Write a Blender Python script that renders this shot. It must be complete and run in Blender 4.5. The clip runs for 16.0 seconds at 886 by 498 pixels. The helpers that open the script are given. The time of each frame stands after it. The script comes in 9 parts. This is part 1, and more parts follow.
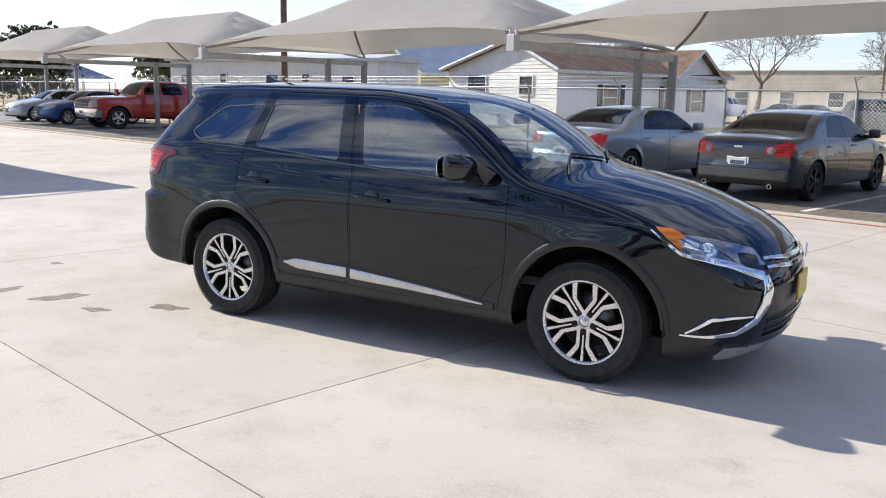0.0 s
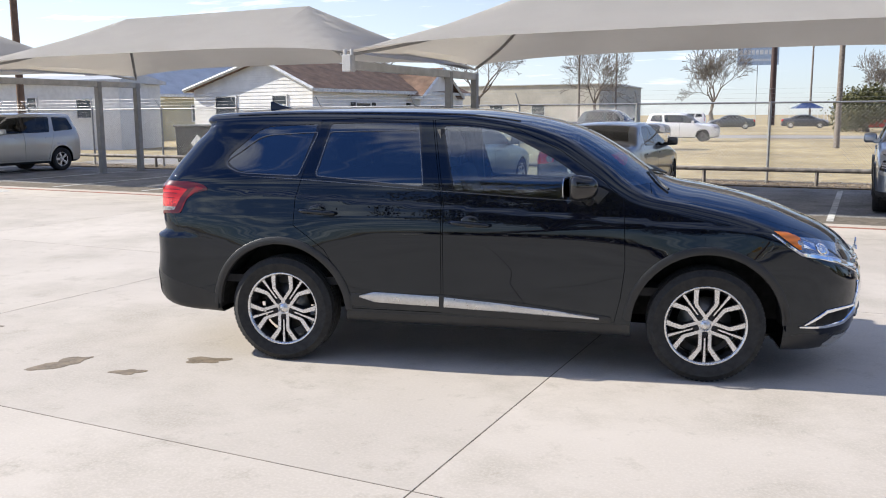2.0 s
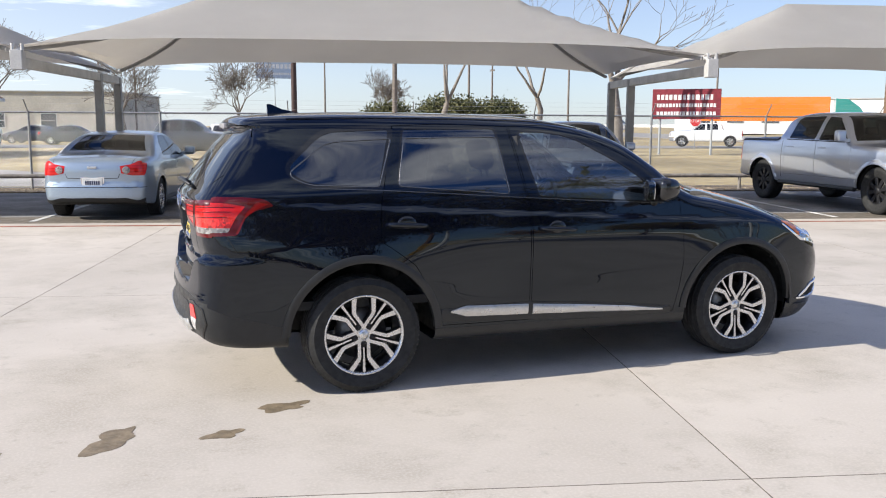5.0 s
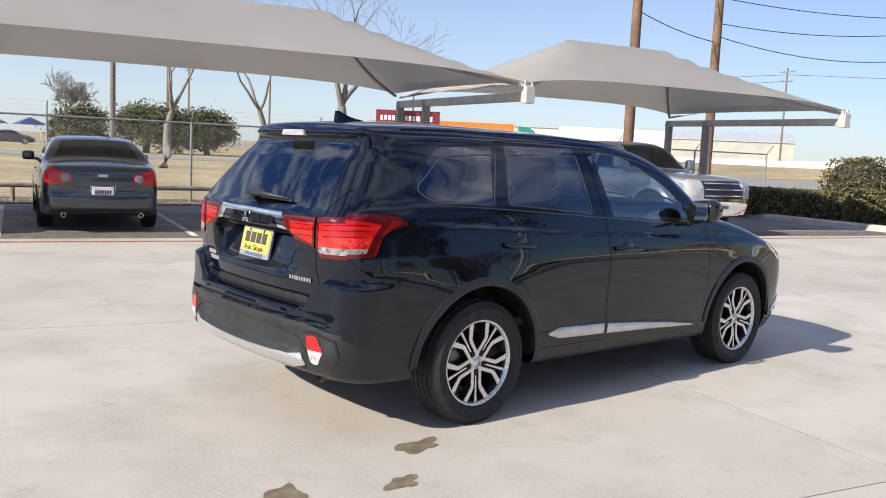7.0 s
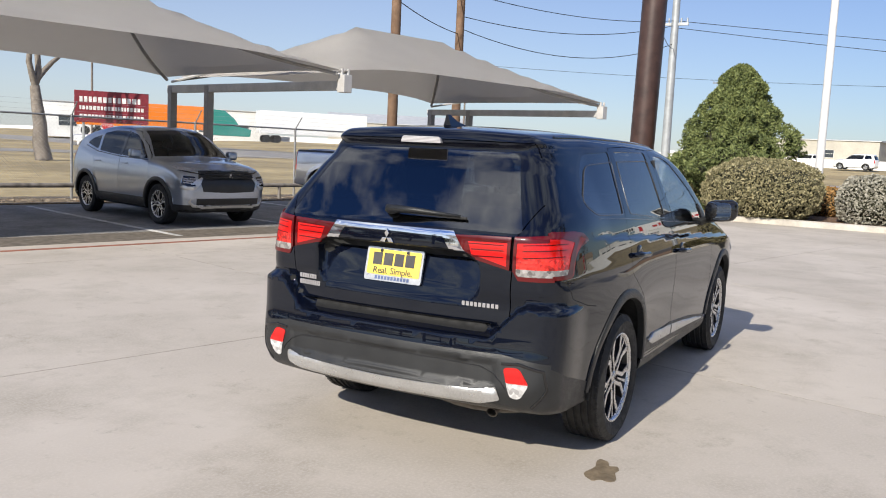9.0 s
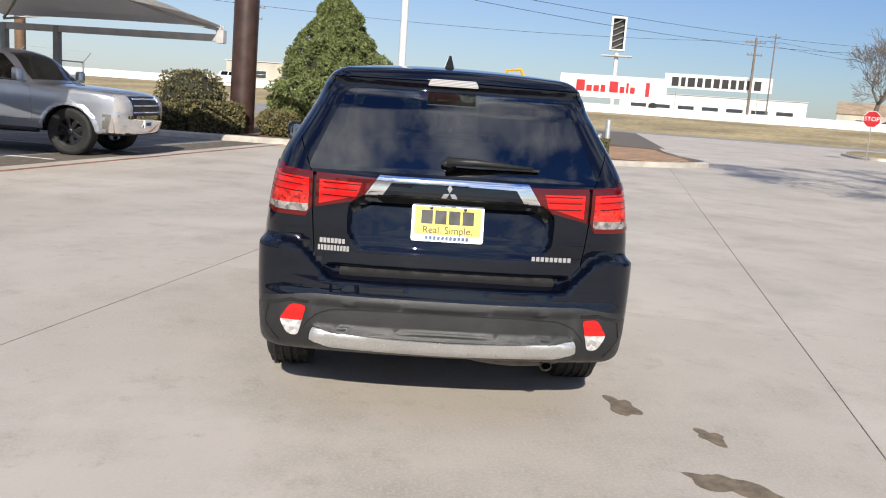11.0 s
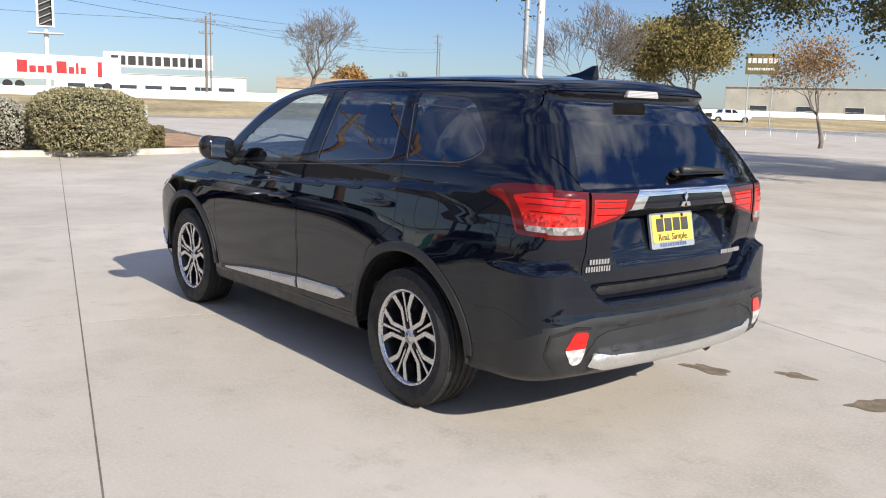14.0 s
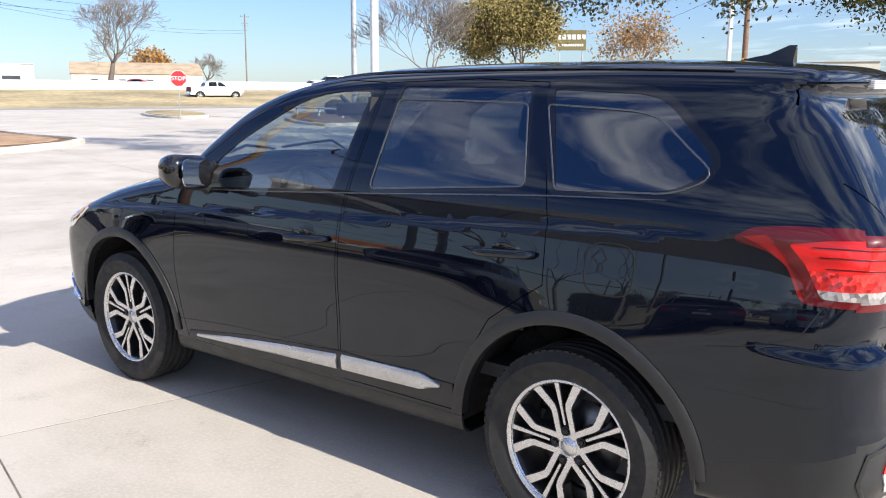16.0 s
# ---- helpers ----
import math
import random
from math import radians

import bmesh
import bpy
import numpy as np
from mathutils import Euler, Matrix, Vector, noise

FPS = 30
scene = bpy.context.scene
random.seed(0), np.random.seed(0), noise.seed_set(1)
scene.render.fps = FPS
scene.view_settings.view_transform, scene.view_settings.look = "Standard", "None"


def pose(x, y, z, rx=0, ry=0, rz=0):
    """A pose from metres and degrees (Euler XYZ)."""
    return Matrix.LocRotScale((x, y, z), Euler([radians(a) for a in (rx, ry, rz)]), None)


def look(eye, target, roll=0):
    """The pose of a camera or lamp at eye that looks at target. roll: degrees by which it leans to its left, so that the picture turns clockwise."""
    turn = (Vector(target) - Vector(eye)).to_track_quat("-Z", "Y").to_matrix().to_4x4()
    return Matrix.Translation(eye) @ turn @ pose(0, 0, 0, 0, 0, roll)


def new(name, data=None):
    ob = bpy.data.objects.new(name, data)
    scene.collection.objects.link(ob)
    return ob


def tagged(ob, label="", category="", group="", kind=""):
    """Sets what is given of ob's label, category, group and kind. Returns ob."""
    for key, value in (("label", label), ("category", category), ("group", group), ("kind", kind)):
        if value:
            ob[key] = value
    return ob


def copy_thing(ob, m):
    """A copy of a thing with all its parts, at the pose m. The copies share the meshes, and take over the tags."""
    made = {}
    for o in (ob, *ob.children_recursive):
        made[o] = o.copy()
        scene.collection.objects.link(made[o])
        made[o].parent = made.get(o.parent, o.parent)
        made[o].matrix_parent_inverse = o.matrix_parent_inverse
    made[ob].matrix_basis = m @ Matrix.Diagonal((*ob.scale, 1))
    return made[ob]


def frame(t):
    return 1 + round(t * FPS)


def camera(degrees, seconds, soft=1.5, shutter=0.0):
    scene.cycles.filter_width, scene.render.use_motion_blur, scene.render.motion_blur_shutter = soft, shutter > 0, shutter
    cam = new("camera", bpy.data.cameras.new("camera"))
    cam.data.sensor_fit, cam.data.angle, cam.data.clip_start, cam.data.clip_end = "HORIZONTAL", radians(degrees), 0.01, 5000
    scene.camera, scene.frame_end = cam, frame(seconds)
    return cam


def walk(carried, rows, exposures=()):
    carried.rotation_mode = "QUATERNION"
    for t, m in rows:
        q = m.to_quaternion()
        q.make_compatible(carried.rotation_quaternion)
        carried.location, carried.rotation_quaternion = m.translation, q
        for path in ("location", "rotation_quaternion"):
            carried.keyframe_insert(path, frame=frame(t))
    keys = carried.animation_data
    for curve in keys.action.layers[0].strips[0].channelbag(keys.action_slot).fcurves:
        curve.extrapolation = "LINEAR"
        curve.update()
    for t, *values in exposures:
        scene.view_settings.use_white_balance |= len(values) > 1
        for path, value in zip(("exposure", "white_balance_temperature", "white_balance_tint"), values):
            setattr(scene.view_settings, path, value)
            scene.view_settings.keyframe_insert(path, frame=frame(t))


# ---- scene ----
# ---------------------------------------------------------------- camera and its walk
cam = camera(54.3, 16.0, soft=1.05)
PATH = [
    (0, (2.991, -5.304, 1.581), (2.006, -3.599, 1.229), 1.2),
    (0.5, (2.475, -5.565, 1.577), (1.593, -3.799, 1.257), 0.0),
    (1, (1.929, -5.82, 1.581), (1.186, -3.989, 1.274), -0.2),
    (1.5, (1.379, -5.955, 1.58), (0.829, -4.056, 1.28), -0.8),
    (2, (0.804, -6.083, 1.596), (0.41, -4.146, 1.289), -0.3),
    (2.5, (0.259, -6.181, 1.62), (0.055, -4.216, 1.309), 0.1),
    (3, (-0.349, -6.138, 1.611), (-0.357, -4.164, 1.289), 0.2),
    (3.5, (-0.929, -6.168, 1.622), (-0.759, -4.203, 1.293), 0.3),
    (3.7, (-1.145, -6.151, 1.636), (-0.901, -4.192, 1.31), 0.0),
    (5.8, (-3.494, -5.224, 1.537), (-2.559, -3.476, 1.271), 1.4),
    (6, (-3.687, -5.103, 1.548), (-2.691, -3.39, 1.278), 1.7),
    (6.5, (-4.112, -4.65, 1.521), (-2.954, -3.042, 1.252), 2.7),
    (7, (-4.575, -4.23, 1.505), (-3.269, -2.734, 1.276), 2.7),
    (7.5, (-4.933, -3.749, 1.497), (-3.489, -2.385, 1.267), 1.8),
    (8, (-5.268, -3.223, 1.509), (-3.694, -2.013, 1.267), 0.9),
    (8.5, (-5.588, -2.721, 1.52), (-3.907, -1.661, 1.289), 2.0),
    (9, (-5.794, -2.139, 1.525), (-4.04, -1.207, 1.292), 2.7),
    (9.5, (-5.989, -1.57, 1.517), (-4.156, -0.808, 1.28), 3.8),
    (10, (-6.026, -0.945, 1.478), (-4.089, -0.552, 1.173), 4.6),
    (10.2, (-6.042, -0.712, 1.5), (-4.089, -0.435, 1.168), 4.2),
    (12.3, (-5.738, 1.742, 1.469), (-3.86, 1.116, 1.182), 3.0),
    (12.5, (-5.64, 1.953, 1.503), (-3.789, 1.258, 1.2), 2.3),
    (13, (-5.405, 2.52, 1.482), (-3.628, 1.652, 1.188), 2.8),
    (13.5, (-5.067, 2.962, 1.449), (-3.432, 1.856, 1.13), 3.7),
    (14, (-4.668, 3.334, 1.483), (-3.132, 2.096, 1.155), 1.8),
    (14.5, (-4.251, 3.575, 1.541), (-2.861, 2.176, 1.204), 1.1),
    (15, (-3.746, 3.604, 1.566), (-2.449, 2.122, 1.216), 0.6),
    (15.5, (-3.224, 3.536, 1.564), (-1.983, 2.007, 1.218), 0.2),
    (16, (-2.737, 3.265, 1.54), (-1.501, 1.735, 1.175), 0.3),
]
walk(cam, [(t, look(eye, target, roll)) for t, eye, target, roll in PATH],
     exposures=[(0.0, 0.66, 6560, 8), (3.5, 0.72, 6560, 8), (6.0, 0.58, 6590, 8), (7.0, 0.56, 6640, 8), (8.0, 0.42, 6700, 8), (9.0, 0.32, 6760, 8), (10.0, 0.26, 6790, 8), (12.5, 0.29, 6790, 8), (13.5, 0.38, 6770, 8), (14.5, 0.63, 6670, 8), (15.5, 0.86, 6580, 8), (16.0, 0.95, 6550, 8)])

# ---------------------------------------------------------------- sun, sky, exposure
SUN = Vector((-1.72, 0.05, 1.0)).normalized()
sun_data = bpy.data.lights.new("sun", "SUN")
sun_data.energy, sun_data.angle, sun_data.color = 5.0, radians(0.55), (1.0, 0.945, 0.87)
sun_ob = new("sun", sun_data)
sun_ob.matrix_world = look(SUN * 60, (0, 0, 0))
world = bpy.data.worlds.new("sky")
scene.world = world
world.use_nodes = True


def mixed(nt, fac, a, b, blend="MIX"):
    mx = nt.nodes.new("ShaderNodeMix")
    mx.data_type, mx.blend_type = "RGBA", blend
    for slot, v in ((0, fac), (6, a), (7, b)):
        if isinstance(v, (float, int)):
            mx.inputs[slot].default_value = v
        elif isinstance(v, tuple):
            mx.inputs[slot].default_value = (*v[:3], 1)
        else:
            nt.links.new(v, mx.inputs[slot])
    return mx.outputs[2]


def build_sky():
    nt = world.node_tree
    bg = nt.nodes["Background"]
    sky = nt.nodes.new("ShaderNodeTexSky")
    sky.sky_type, sky.sun_disc = "NISHITA", False
    sky.sun_elevation = math.asin(SUN.z)
    sky.sun_rotation = math.atan2(SUN.x, SUN.y)
    sky.air_density, sky.dust_density, sky.ozone_density = 1.0, 0.25, 3.0
    # thin high cloud drawn over the clear sky
    co = nt.nodes.new("ShaderNodeTexCoord")
    sep = nt.nodes.new("ShaderNodeSeparateXYZ")
    nt.links.new(co.outputs["Generated"], sep.inputs[0])
    zz = nt.nodes.new("ShaderNodeMath"); zz.operation = "ADD"; zz.inputs[1].default_value = 0.12
    nt.links.new(sep.outputs["Z"], zz.inputs[0])
    dx = nt.nodes.new("ShaderNodeMath"); dx.operation = "DIVIDE"
    dy = nt.nodes.new("ShaderNodeMath"); dy.operation = "DIVIDE"
    for n, s in ((dx, "X"), (dy, "Y")):
        nt.links.new(sep.outputs[s], n.inputs[0]); nt.links.new(zz.outputs[0], n.inputs[1])
    com = nt.nodes.new("ShaderNodeCombineXYZ")
    nt.links.new(dx.outputs[0], com.inputs[0]); nt.links.new(dy.outputs[0], com.inputs[1])
    mp = nt.nodes.new("ShaderNodeMapping"); mp.inputs["Scale"].default_value = (1.0, 2.2, 1.0); mp.inputs["Rotation"].default_value = (0, 0, 0.5)
    nt.links.new(com.outputs[0], mp.inputs[0])
    no = nt.nodes.new("ShaderNodeTexNoise"); no.inputs["Scale"].default_value = 1.6; no.inputs["Detail"].default_value = 7; no.inputs["Roughness"].default_value = 0.58
    nt.links.new(mp.outputs[0], no.inputs["Vector"])
    cr = nt.nodes.new("ShaderNodeMapRange"); cr.inputs[1].default_value, cr.inputs[2].default_value = 0.45, 0.66
    nt.links.new(no.outputs["Fac"], cr.inputs[0])
    # more cloud towards the sun and over the houses, hardly any over the road
    ay = nt.nodes.new("ShaderNodeMath"); ay.operation = "ABSOLUTE"
    nt.links.new(sep.outputs["Y"], ay.inputs[0])
    wx = nt.nodes.new("ShaderNodeMath"); wx.operation = "MULTIPLY_ADD"; wx.inputs[1].default_value = -0.85
    hy = nt.nodes.new("ShaderNodeMath"); hy.operation = "MULTIPLY"; hy.inputs[1].default_value = 0.30
    nt.links.new(ay.outputs[0], hy.inputs[0]); nt.links.new(sep.outputs["X"], wx.inputs[0]); nt.links.new(hy.outputs[0], wx.inputs[2])
    side = nt.nodes.new("ShaderNodeMapRange"); side.inputs[1].default_value, side.inputs[2].default_value = -0.12, 0.5
    side.inputs[3].default_value, side.inputs[4].default_value = 0.0, 0.95
    nt.links.new(wx.outputs[0], side.inputs[0])
    north = nt.nodes.new("ShaderNodeMapRange"); north.inputs[1].default_value, north.inputs[2].default_value = -0.5, 0.6
    north.inputs[3].default_value, north.inputs[4].default_value = 0.20, 0.9
    nt.links.new(sep.outputs["Y"], north.inputs[0])
    west = nt.nodes.new("ShaderNodeMapRange"); west.inputs[1].default_value, west.inputs[2].default_value = 0.35, -0.8
    west.inputs[4].default_value = 1.0
    nt.links.new(sep.outputs["X"], west.inputs[0])
    hazy = nt.nodes.new("ShaderNodeMath"); hazy.operation = "MULTIPLY"
    nt.links.new(north.outputs[0], hazy.inputs[0]); nt.links.new(west.outputs[0], hazy.inputs[1])
    mild = nt.nodes.new("ShaderNodeMath"); mild.operation = "MULTIPLY_ADD"; mild.inputs[1].default_value = 0.70
    hz = nt.nodes.new("ShaderNodeMath"); hz.operation = "MULTIPLY"; hz.inputs[1].default_value = 0.75
    nt.links.new(hazy.outputs[0], hz.inputs[0])
    nt.links.new(north.outputs[0], mild.inputs[0]); nt.links.new(hz.outputs[0], mild.inputs[2])
    high = nt.nodes.new("ShaderNodeMapRange"); high.inputs[1].default_value, high.inputs[2].default_value = 0.25, 0.7; high.inputs[4].default_value = 0.8
    nt.links.new(sep.outputs["Z"], high.inputs[0])
    big = nt.nodes.new("ShaderNodeMath"); big.operation = "MAXIMUM"
    nt.links.new(side.outputs[0], big.inputs[0]); nt.links.new(high.outputs[0], big.inputs[1])
    ml = nt.nodes.new("ShaderNodeMath"); ml.operation = "MULTIPLY"
    nt.links.new(cr.outputs[0], ml.inputs[0]); nt.links.new(big.outputs[0], ml.inputs[1])
    # milky air low over the houses
    low = nt.nodes.new("ShaderNodeMapRange"); low.inputs[1].default_value, low.inputs[2].default_value = 0.05, 0.45
    low.inputs[3].default_value, low.inputs[4].default_value = 0.46, 0.0
    nt.links.new(sep.outputs["Z"], low.inputs[0])
    milk = nt.nodes.new("ShaderNodeMath"); milk.operation = "MULTIPLY"
    nt.links.new(low.outputs[0], milk.inputs[0]); nt.links.new(mild.outputs[0], milk.inputs[1])
    veil = nt.nodes.new("ShaderNodeMath"); veil.operation = "MAXIMUM"
    nt.links.new(ml.outputs[0], veil.inputs[0]); nt.links.new(milk.outputs[0], veil.inputs[1])
    mx = nt.nodes.new("ShaderNodeMix"); mx.data_type = "RGBA"
    mx.inputs[7].default_value = (11.5, 11.9, 12.6, 1)
    # a clear dry day: less haze towards the horizon than the sky model gives
    dry = nt.nodes.new("ShaderNodeMapRange"); dry.inputs[1].default_value, dry.inputs[2].default_value = 0.0, 0.7
    nt.links.new(sep.outputs["Z"], dry.inputs[0])
    tint = mixed(nt, dry.outputs[0], (0.53, 0.63, 0.84), (0.50, 0.80, 1.42))
    clear = mixed(nt, 1.0, sky.outputs[0], tint, "MULTIPLY")
    nt.links.new(veil.outputs[0], mx.inputs[0]); nt.links.new(clear, mx.inputs[6])
    nt.links.new(mx.outputs[2], bg.inputs[0])
    bg.inputs[1].default_value = 0.085


build_sky()

# ---------------------------------------------------------------- node material helpers


def nodes_of(name):
    m = bpy.data.materials.new(name)
    m.use_nodes = True
    nt = m.node_tree
    return m, nt, nt.nodes["Principled BSDF"]


def noise_fac(nt, scale, detail=4, lo=0.35, hi=0.65, rough=0.55, kind="Object", stretch=None):
    co = nt.nodes.new("ShaderNodeTexCoord")
    src = co.outputs[kind]
    if kind == "World":
        src = co.outputs["Object"]
    if stretch:
        mp = nt.nodes.new("ShaderNodeMapping")
        mp.inputs["Scale"].default_value = stretch
        nt.links.new(src, mp.inputs[0])
        src = mp.outputs[0]
    no = nt.nodes.new("ShaderNodeTexNoise")
    no.inputs["Scale"].default_value, no.inputs["Detail"].default_value, no.inputs["Roughness"].default_value = scale, detail, rough
    nt.links.new(src, no.inputs["Vector"])
    mr = nt.nodes.new("ShaderNodeMapRange")
    mr.inputs[1].default_value, mr.inputs[2].default_value = lo, hi
    nt.links.new(no.outputs["Fac"], mr.inputs[0])
    return mr.outputs[0]


def bumped(nt, bsdf, fac, strength=0.2, distance=0.01):
    bp = nt.nodes.new("ShaderNodeBump")
    bp.inputs["Strength"].default_value, bp.inputs["Distance"].default_value = strength, distance
    nt.links.new(fac, bp.inputs["Height"])
    nt.links.new(bp.outputs[0], bsdf.inputs["Normal"])


def simple(name, col, rough=0.5, metal=0.0, var=0.25, scale=6.0, bump=0.0, bscale=60.0, coat=0.0, spec=None, fine=0.12):
    """A base colour with stains at a large scale, grain at a fine one and an uneven gloss."""
    m, nt, b = nodes_of(name)
    dark = tuple(c * (1 - var) for c in col)
    lite = tuple(min(1, c * (1 + var * 0.5)) for c in col)
    c1 = mixed(nt, noise_fac(nt, scale), dark, lite)
    c2 = mixed(nt, noise_fac(nt, scale * 14, 3), tuple([1 - fine] * 3), (1.0, 1.0, 1.0))
    nt.links.new(mixed(nt, 1.0, c1, c2, "MULTIPLY"), b.inputs["Base Color"])
    mr = nt.nodes.new("ShaderNodeMapRange")
    mr.inputs[3].default_value, mr.inputs[4].default_value = rough * 0.85, min(1, rough * 1.15)
    nt.links.new(noise_fac(nt, scale * 3), mr.inputs[0])
    nt.links.new(mr.outputs[0], b.inputs["Roughness"])
    b.inputs["Metallic"].default_value = metal
    if coat:
        b.inputs["Coat Weight"].default_value = coat
        b.inputs["Coat Roughness"].default_value = 0.03
    if spec is not None:
        b.inputs["Specular IOR Level"].default_value = spec
    if bump:
        bumped(nt, b, noise_fac(nt, bscale, 3, 0.2, 0.8), bump)
    return m


def paint(name, col, metal=0.0, rough=0.22, coat=1.0, tint=None):
    """Car paint: a base with faint dust under a clear coat. tint: a glossy single layer with tinted shine instead of the coat."""
    m, nt, b = nodes_of(name)
    dust = noise_fac(nt, 2.3, 6, 0.45, 0.8)
    base = mixed(nt, noise_fac(nt, 900, 1, 0.3, 0.7), tuple(c * 0.85 for c in col), tuple(min(1, c * 1.15) for c in col))
    sc = nt.nodes.new("ShaderNodeMath"); sc.operation = "MULTIPLY"; sc.inputs[1].default_value = 0.010
    nt.links.new(dust, sc.inputs[0])
    nt.links.new(mixed(nt, sc.outputs[0], base, (0.35, 0.32, 0.27)), b.inputs["Base Color"])
    b.inputs["Metallic"].default_value, b.inputs["Roughness"].default_value = metal, rough
    if tint:
        b.inputs["Roughness"].default_value, b.inputs["IOR"].default_value = 0.012, 1.54
        b.inputs["Specular Tint"].default_value = (*tint, 1)
        return m
    b.inputs["Coat Weight"].default_value, b.inputs["Coat Roughness"].default_value, b.inputs["Coat IOR"].default_value = coat, 0.010, 1.6
    b.inputs["Specular IOR Level"].default_value = 0.5
    return m


def glass(name, tint, gloss=0.0, ior=1.5, rough=0.0):
    """A single sheet: a tinted view through and a mirror film that grows towards grazing angles."""
    m, nt, b = nodes_of(name)
    nt.nodes.remove(b)
    out = nt.nodes["Material Output"]
    tr = nt.nodes.new("ShaderNodeBsdfTransparent"); tr.inputs[0].default_value = (*tint, 1)
    gl = nt.nodes.new("ShaderNodeBsdfGlossy"); gl.inputs["Roughness"].default_value = rough
    fr = nt.nodes.new("ShaderNodeLayerWeight"); fr.inputs[0].default_value = 0.5
    pw = nt.nodes.new("ShaderNodeMath"); pw.operation = "POWER"; pw.inputs[1].default_value = 4.5
    nt.links.new(fr.outputs["Facing"], pw.inputs[0])
    f0 = 2 * ((ior - 1) / (ior + 1)) ** 2 + gloss
    ad = nt.nodes.new("ShaderNodeMath"); ad.operation = "MULTIPLY_ADD"; ad.inputs[1].default_value = 1 - f0; ad.inputs[2].default_value = f0; ad.use_clamp = True
    nt.links.new(pw.outputs[0], ad.inputs[0])
    mx = nt.nodes.new("ShaderNodeMixShader")
    nt.links.new(ad.outputs[0], mx.inputs[0]); nt.links.new(tr.outputs[0], mx.inputs[1]); nt.links.new(gl.outputs[0], mx.inputs[2])
    nt.links.new(mx.outputs[0], out.inputs[0])
    return m

# ---------------------------------------------------------------- building helpers


def obj_from(name, verts, faces, material, parent=None, label="", smooth=False, normals=None):
    me = bpy.data.meshes.new(name)
    me.from_pydata([tuple(v) for v in verts], [], [tuple(f) for f in faces])
    me.materials.append(material)
    if smooth:
        me.shade_smooth()
    if normals is not None:
        me.shade_smooth()
        me.normals_split_custom_set([tuple(n) for n in normals])
    ob = new(name, me)
    if parent is not None:
        ob.parent = parent
    if label:
        ob["label"] = label
    return ob


def part(name, bm, material, parent=None, label="", smooth=None):
    """Links a bmesh as one mesh object under a thing or a part. smooth: angle in degrees under which edges are shaded round."""
    me = bpy.data.meshes.new(name)
    if smooth:
        lim = radians(smooth)
        for e in bm.edges:
            e.smooth = len(e.link_faces) == 2 and e.calc_face_angle(3.2) < lim
        for f in bm.faces:
            f.smooth = True
    bm.to_mesh(me)
    bm.free()
    me.materials.append(material)
    ob = new(name, me)
    if parent is not None:
        ob.parent = parent
    if label:
        ob["label"] = label
    return ob


def thing(name, m, label, category, group="", kind=""):
    ob = new(name)
    ob.empty_display_size = 0.1
    ob.matrix_world = m
    return tagged(ob, label, category, group, kind)


def bm_new():
    return bmesh.new()


def add_box(bm, lo, hi, m=None, bevel=0.0, seg=2):
    lo, hi = Vector(lo), Vector(hi)
    r = bmesh.ops.create_cube(bm, size=1.0)["verts"]
    c, s = (lo + hi) / 2, hi - lo
    for v in r:
        v.co = Vector((v.co.x * s.x, v.co.y * s.y, v.co.z * s.z)) + c
    if bevel:
        es = {e for v in r for e in v.link_edges}
        out = bmesh.ops.bevel(bm, geom=list(es), offset=bevel, segments=seg, affect="EDGES", profile=0.5)
        r = list({v for f in out["faces"] for v in f.verts} | {v for v in r if v.is_valid})
    if m is not None:
        bmesh.ops.transform(bm, matrix=m, verts=[v for v in r if v.is_valid])
    return r


def add_tube(bm, a, b, r0, r1=None, seg=10, caps=True):
    """A straight round bar from a to b."""
    a, b = Vector(a), Vector(b)
    d = b - a
    r = bmesh.ops.create_cone(bm, cap_ends=caps, segments=seg, radius1=r0, radius2=r0 if r1 is None else r1, depth=d.length)["verts"]
    m = Matrix.Translation((a + b) / 2) @ d.to_track_quat("Z", "Y").to_matrix().to_4x4()
    bmesh.ops.transform(bm, matrix=m, verts=r)
    return r


def add_path(bm, pts, rad, seg=8, closed=False, caps=True):
    """A round bar along a polyline; rad: one radius or one per point."""
    pts = [Vector(p) for p in pts]
    n = len(pts)
    rads = [rad] * n if isinstance(rad, (int, float)) else list(rad)
    rings, up = [], Vector((0, 0, 1))
    for i, p in enumerate(pts):
        a = pts[(i - 1) % n] if closed or i else p
        b = pts[(i + 1) % n] if closed or i < n - 1 else p
        t = (b - a).normalized()
        ref = up if abs(t.z) < 0.95 else Vector((1, 0, 0))
        u = t.cross(ref).normalized()
        w = u.cross(t)
        rings.append([bm.verts.new(p + (u * math.cos(2 * math.pi * k / seg) + w * math.sin(2 * math.pi * k / seg)) * rads[i]) for k in range(seg)])
    for i in range(n if closed else n - 1):
        q, s = rings[i], rings[(i + 1) % n]
        for k in range(seg):
            bm.faces.new((q[k], q[(k + 1) % seg], s[(k + 1) % seg], s[k]))
    if caps and not closed:
        bm.faces.new(rings[0][::-1])
        bm.faces.new(rings[-1])


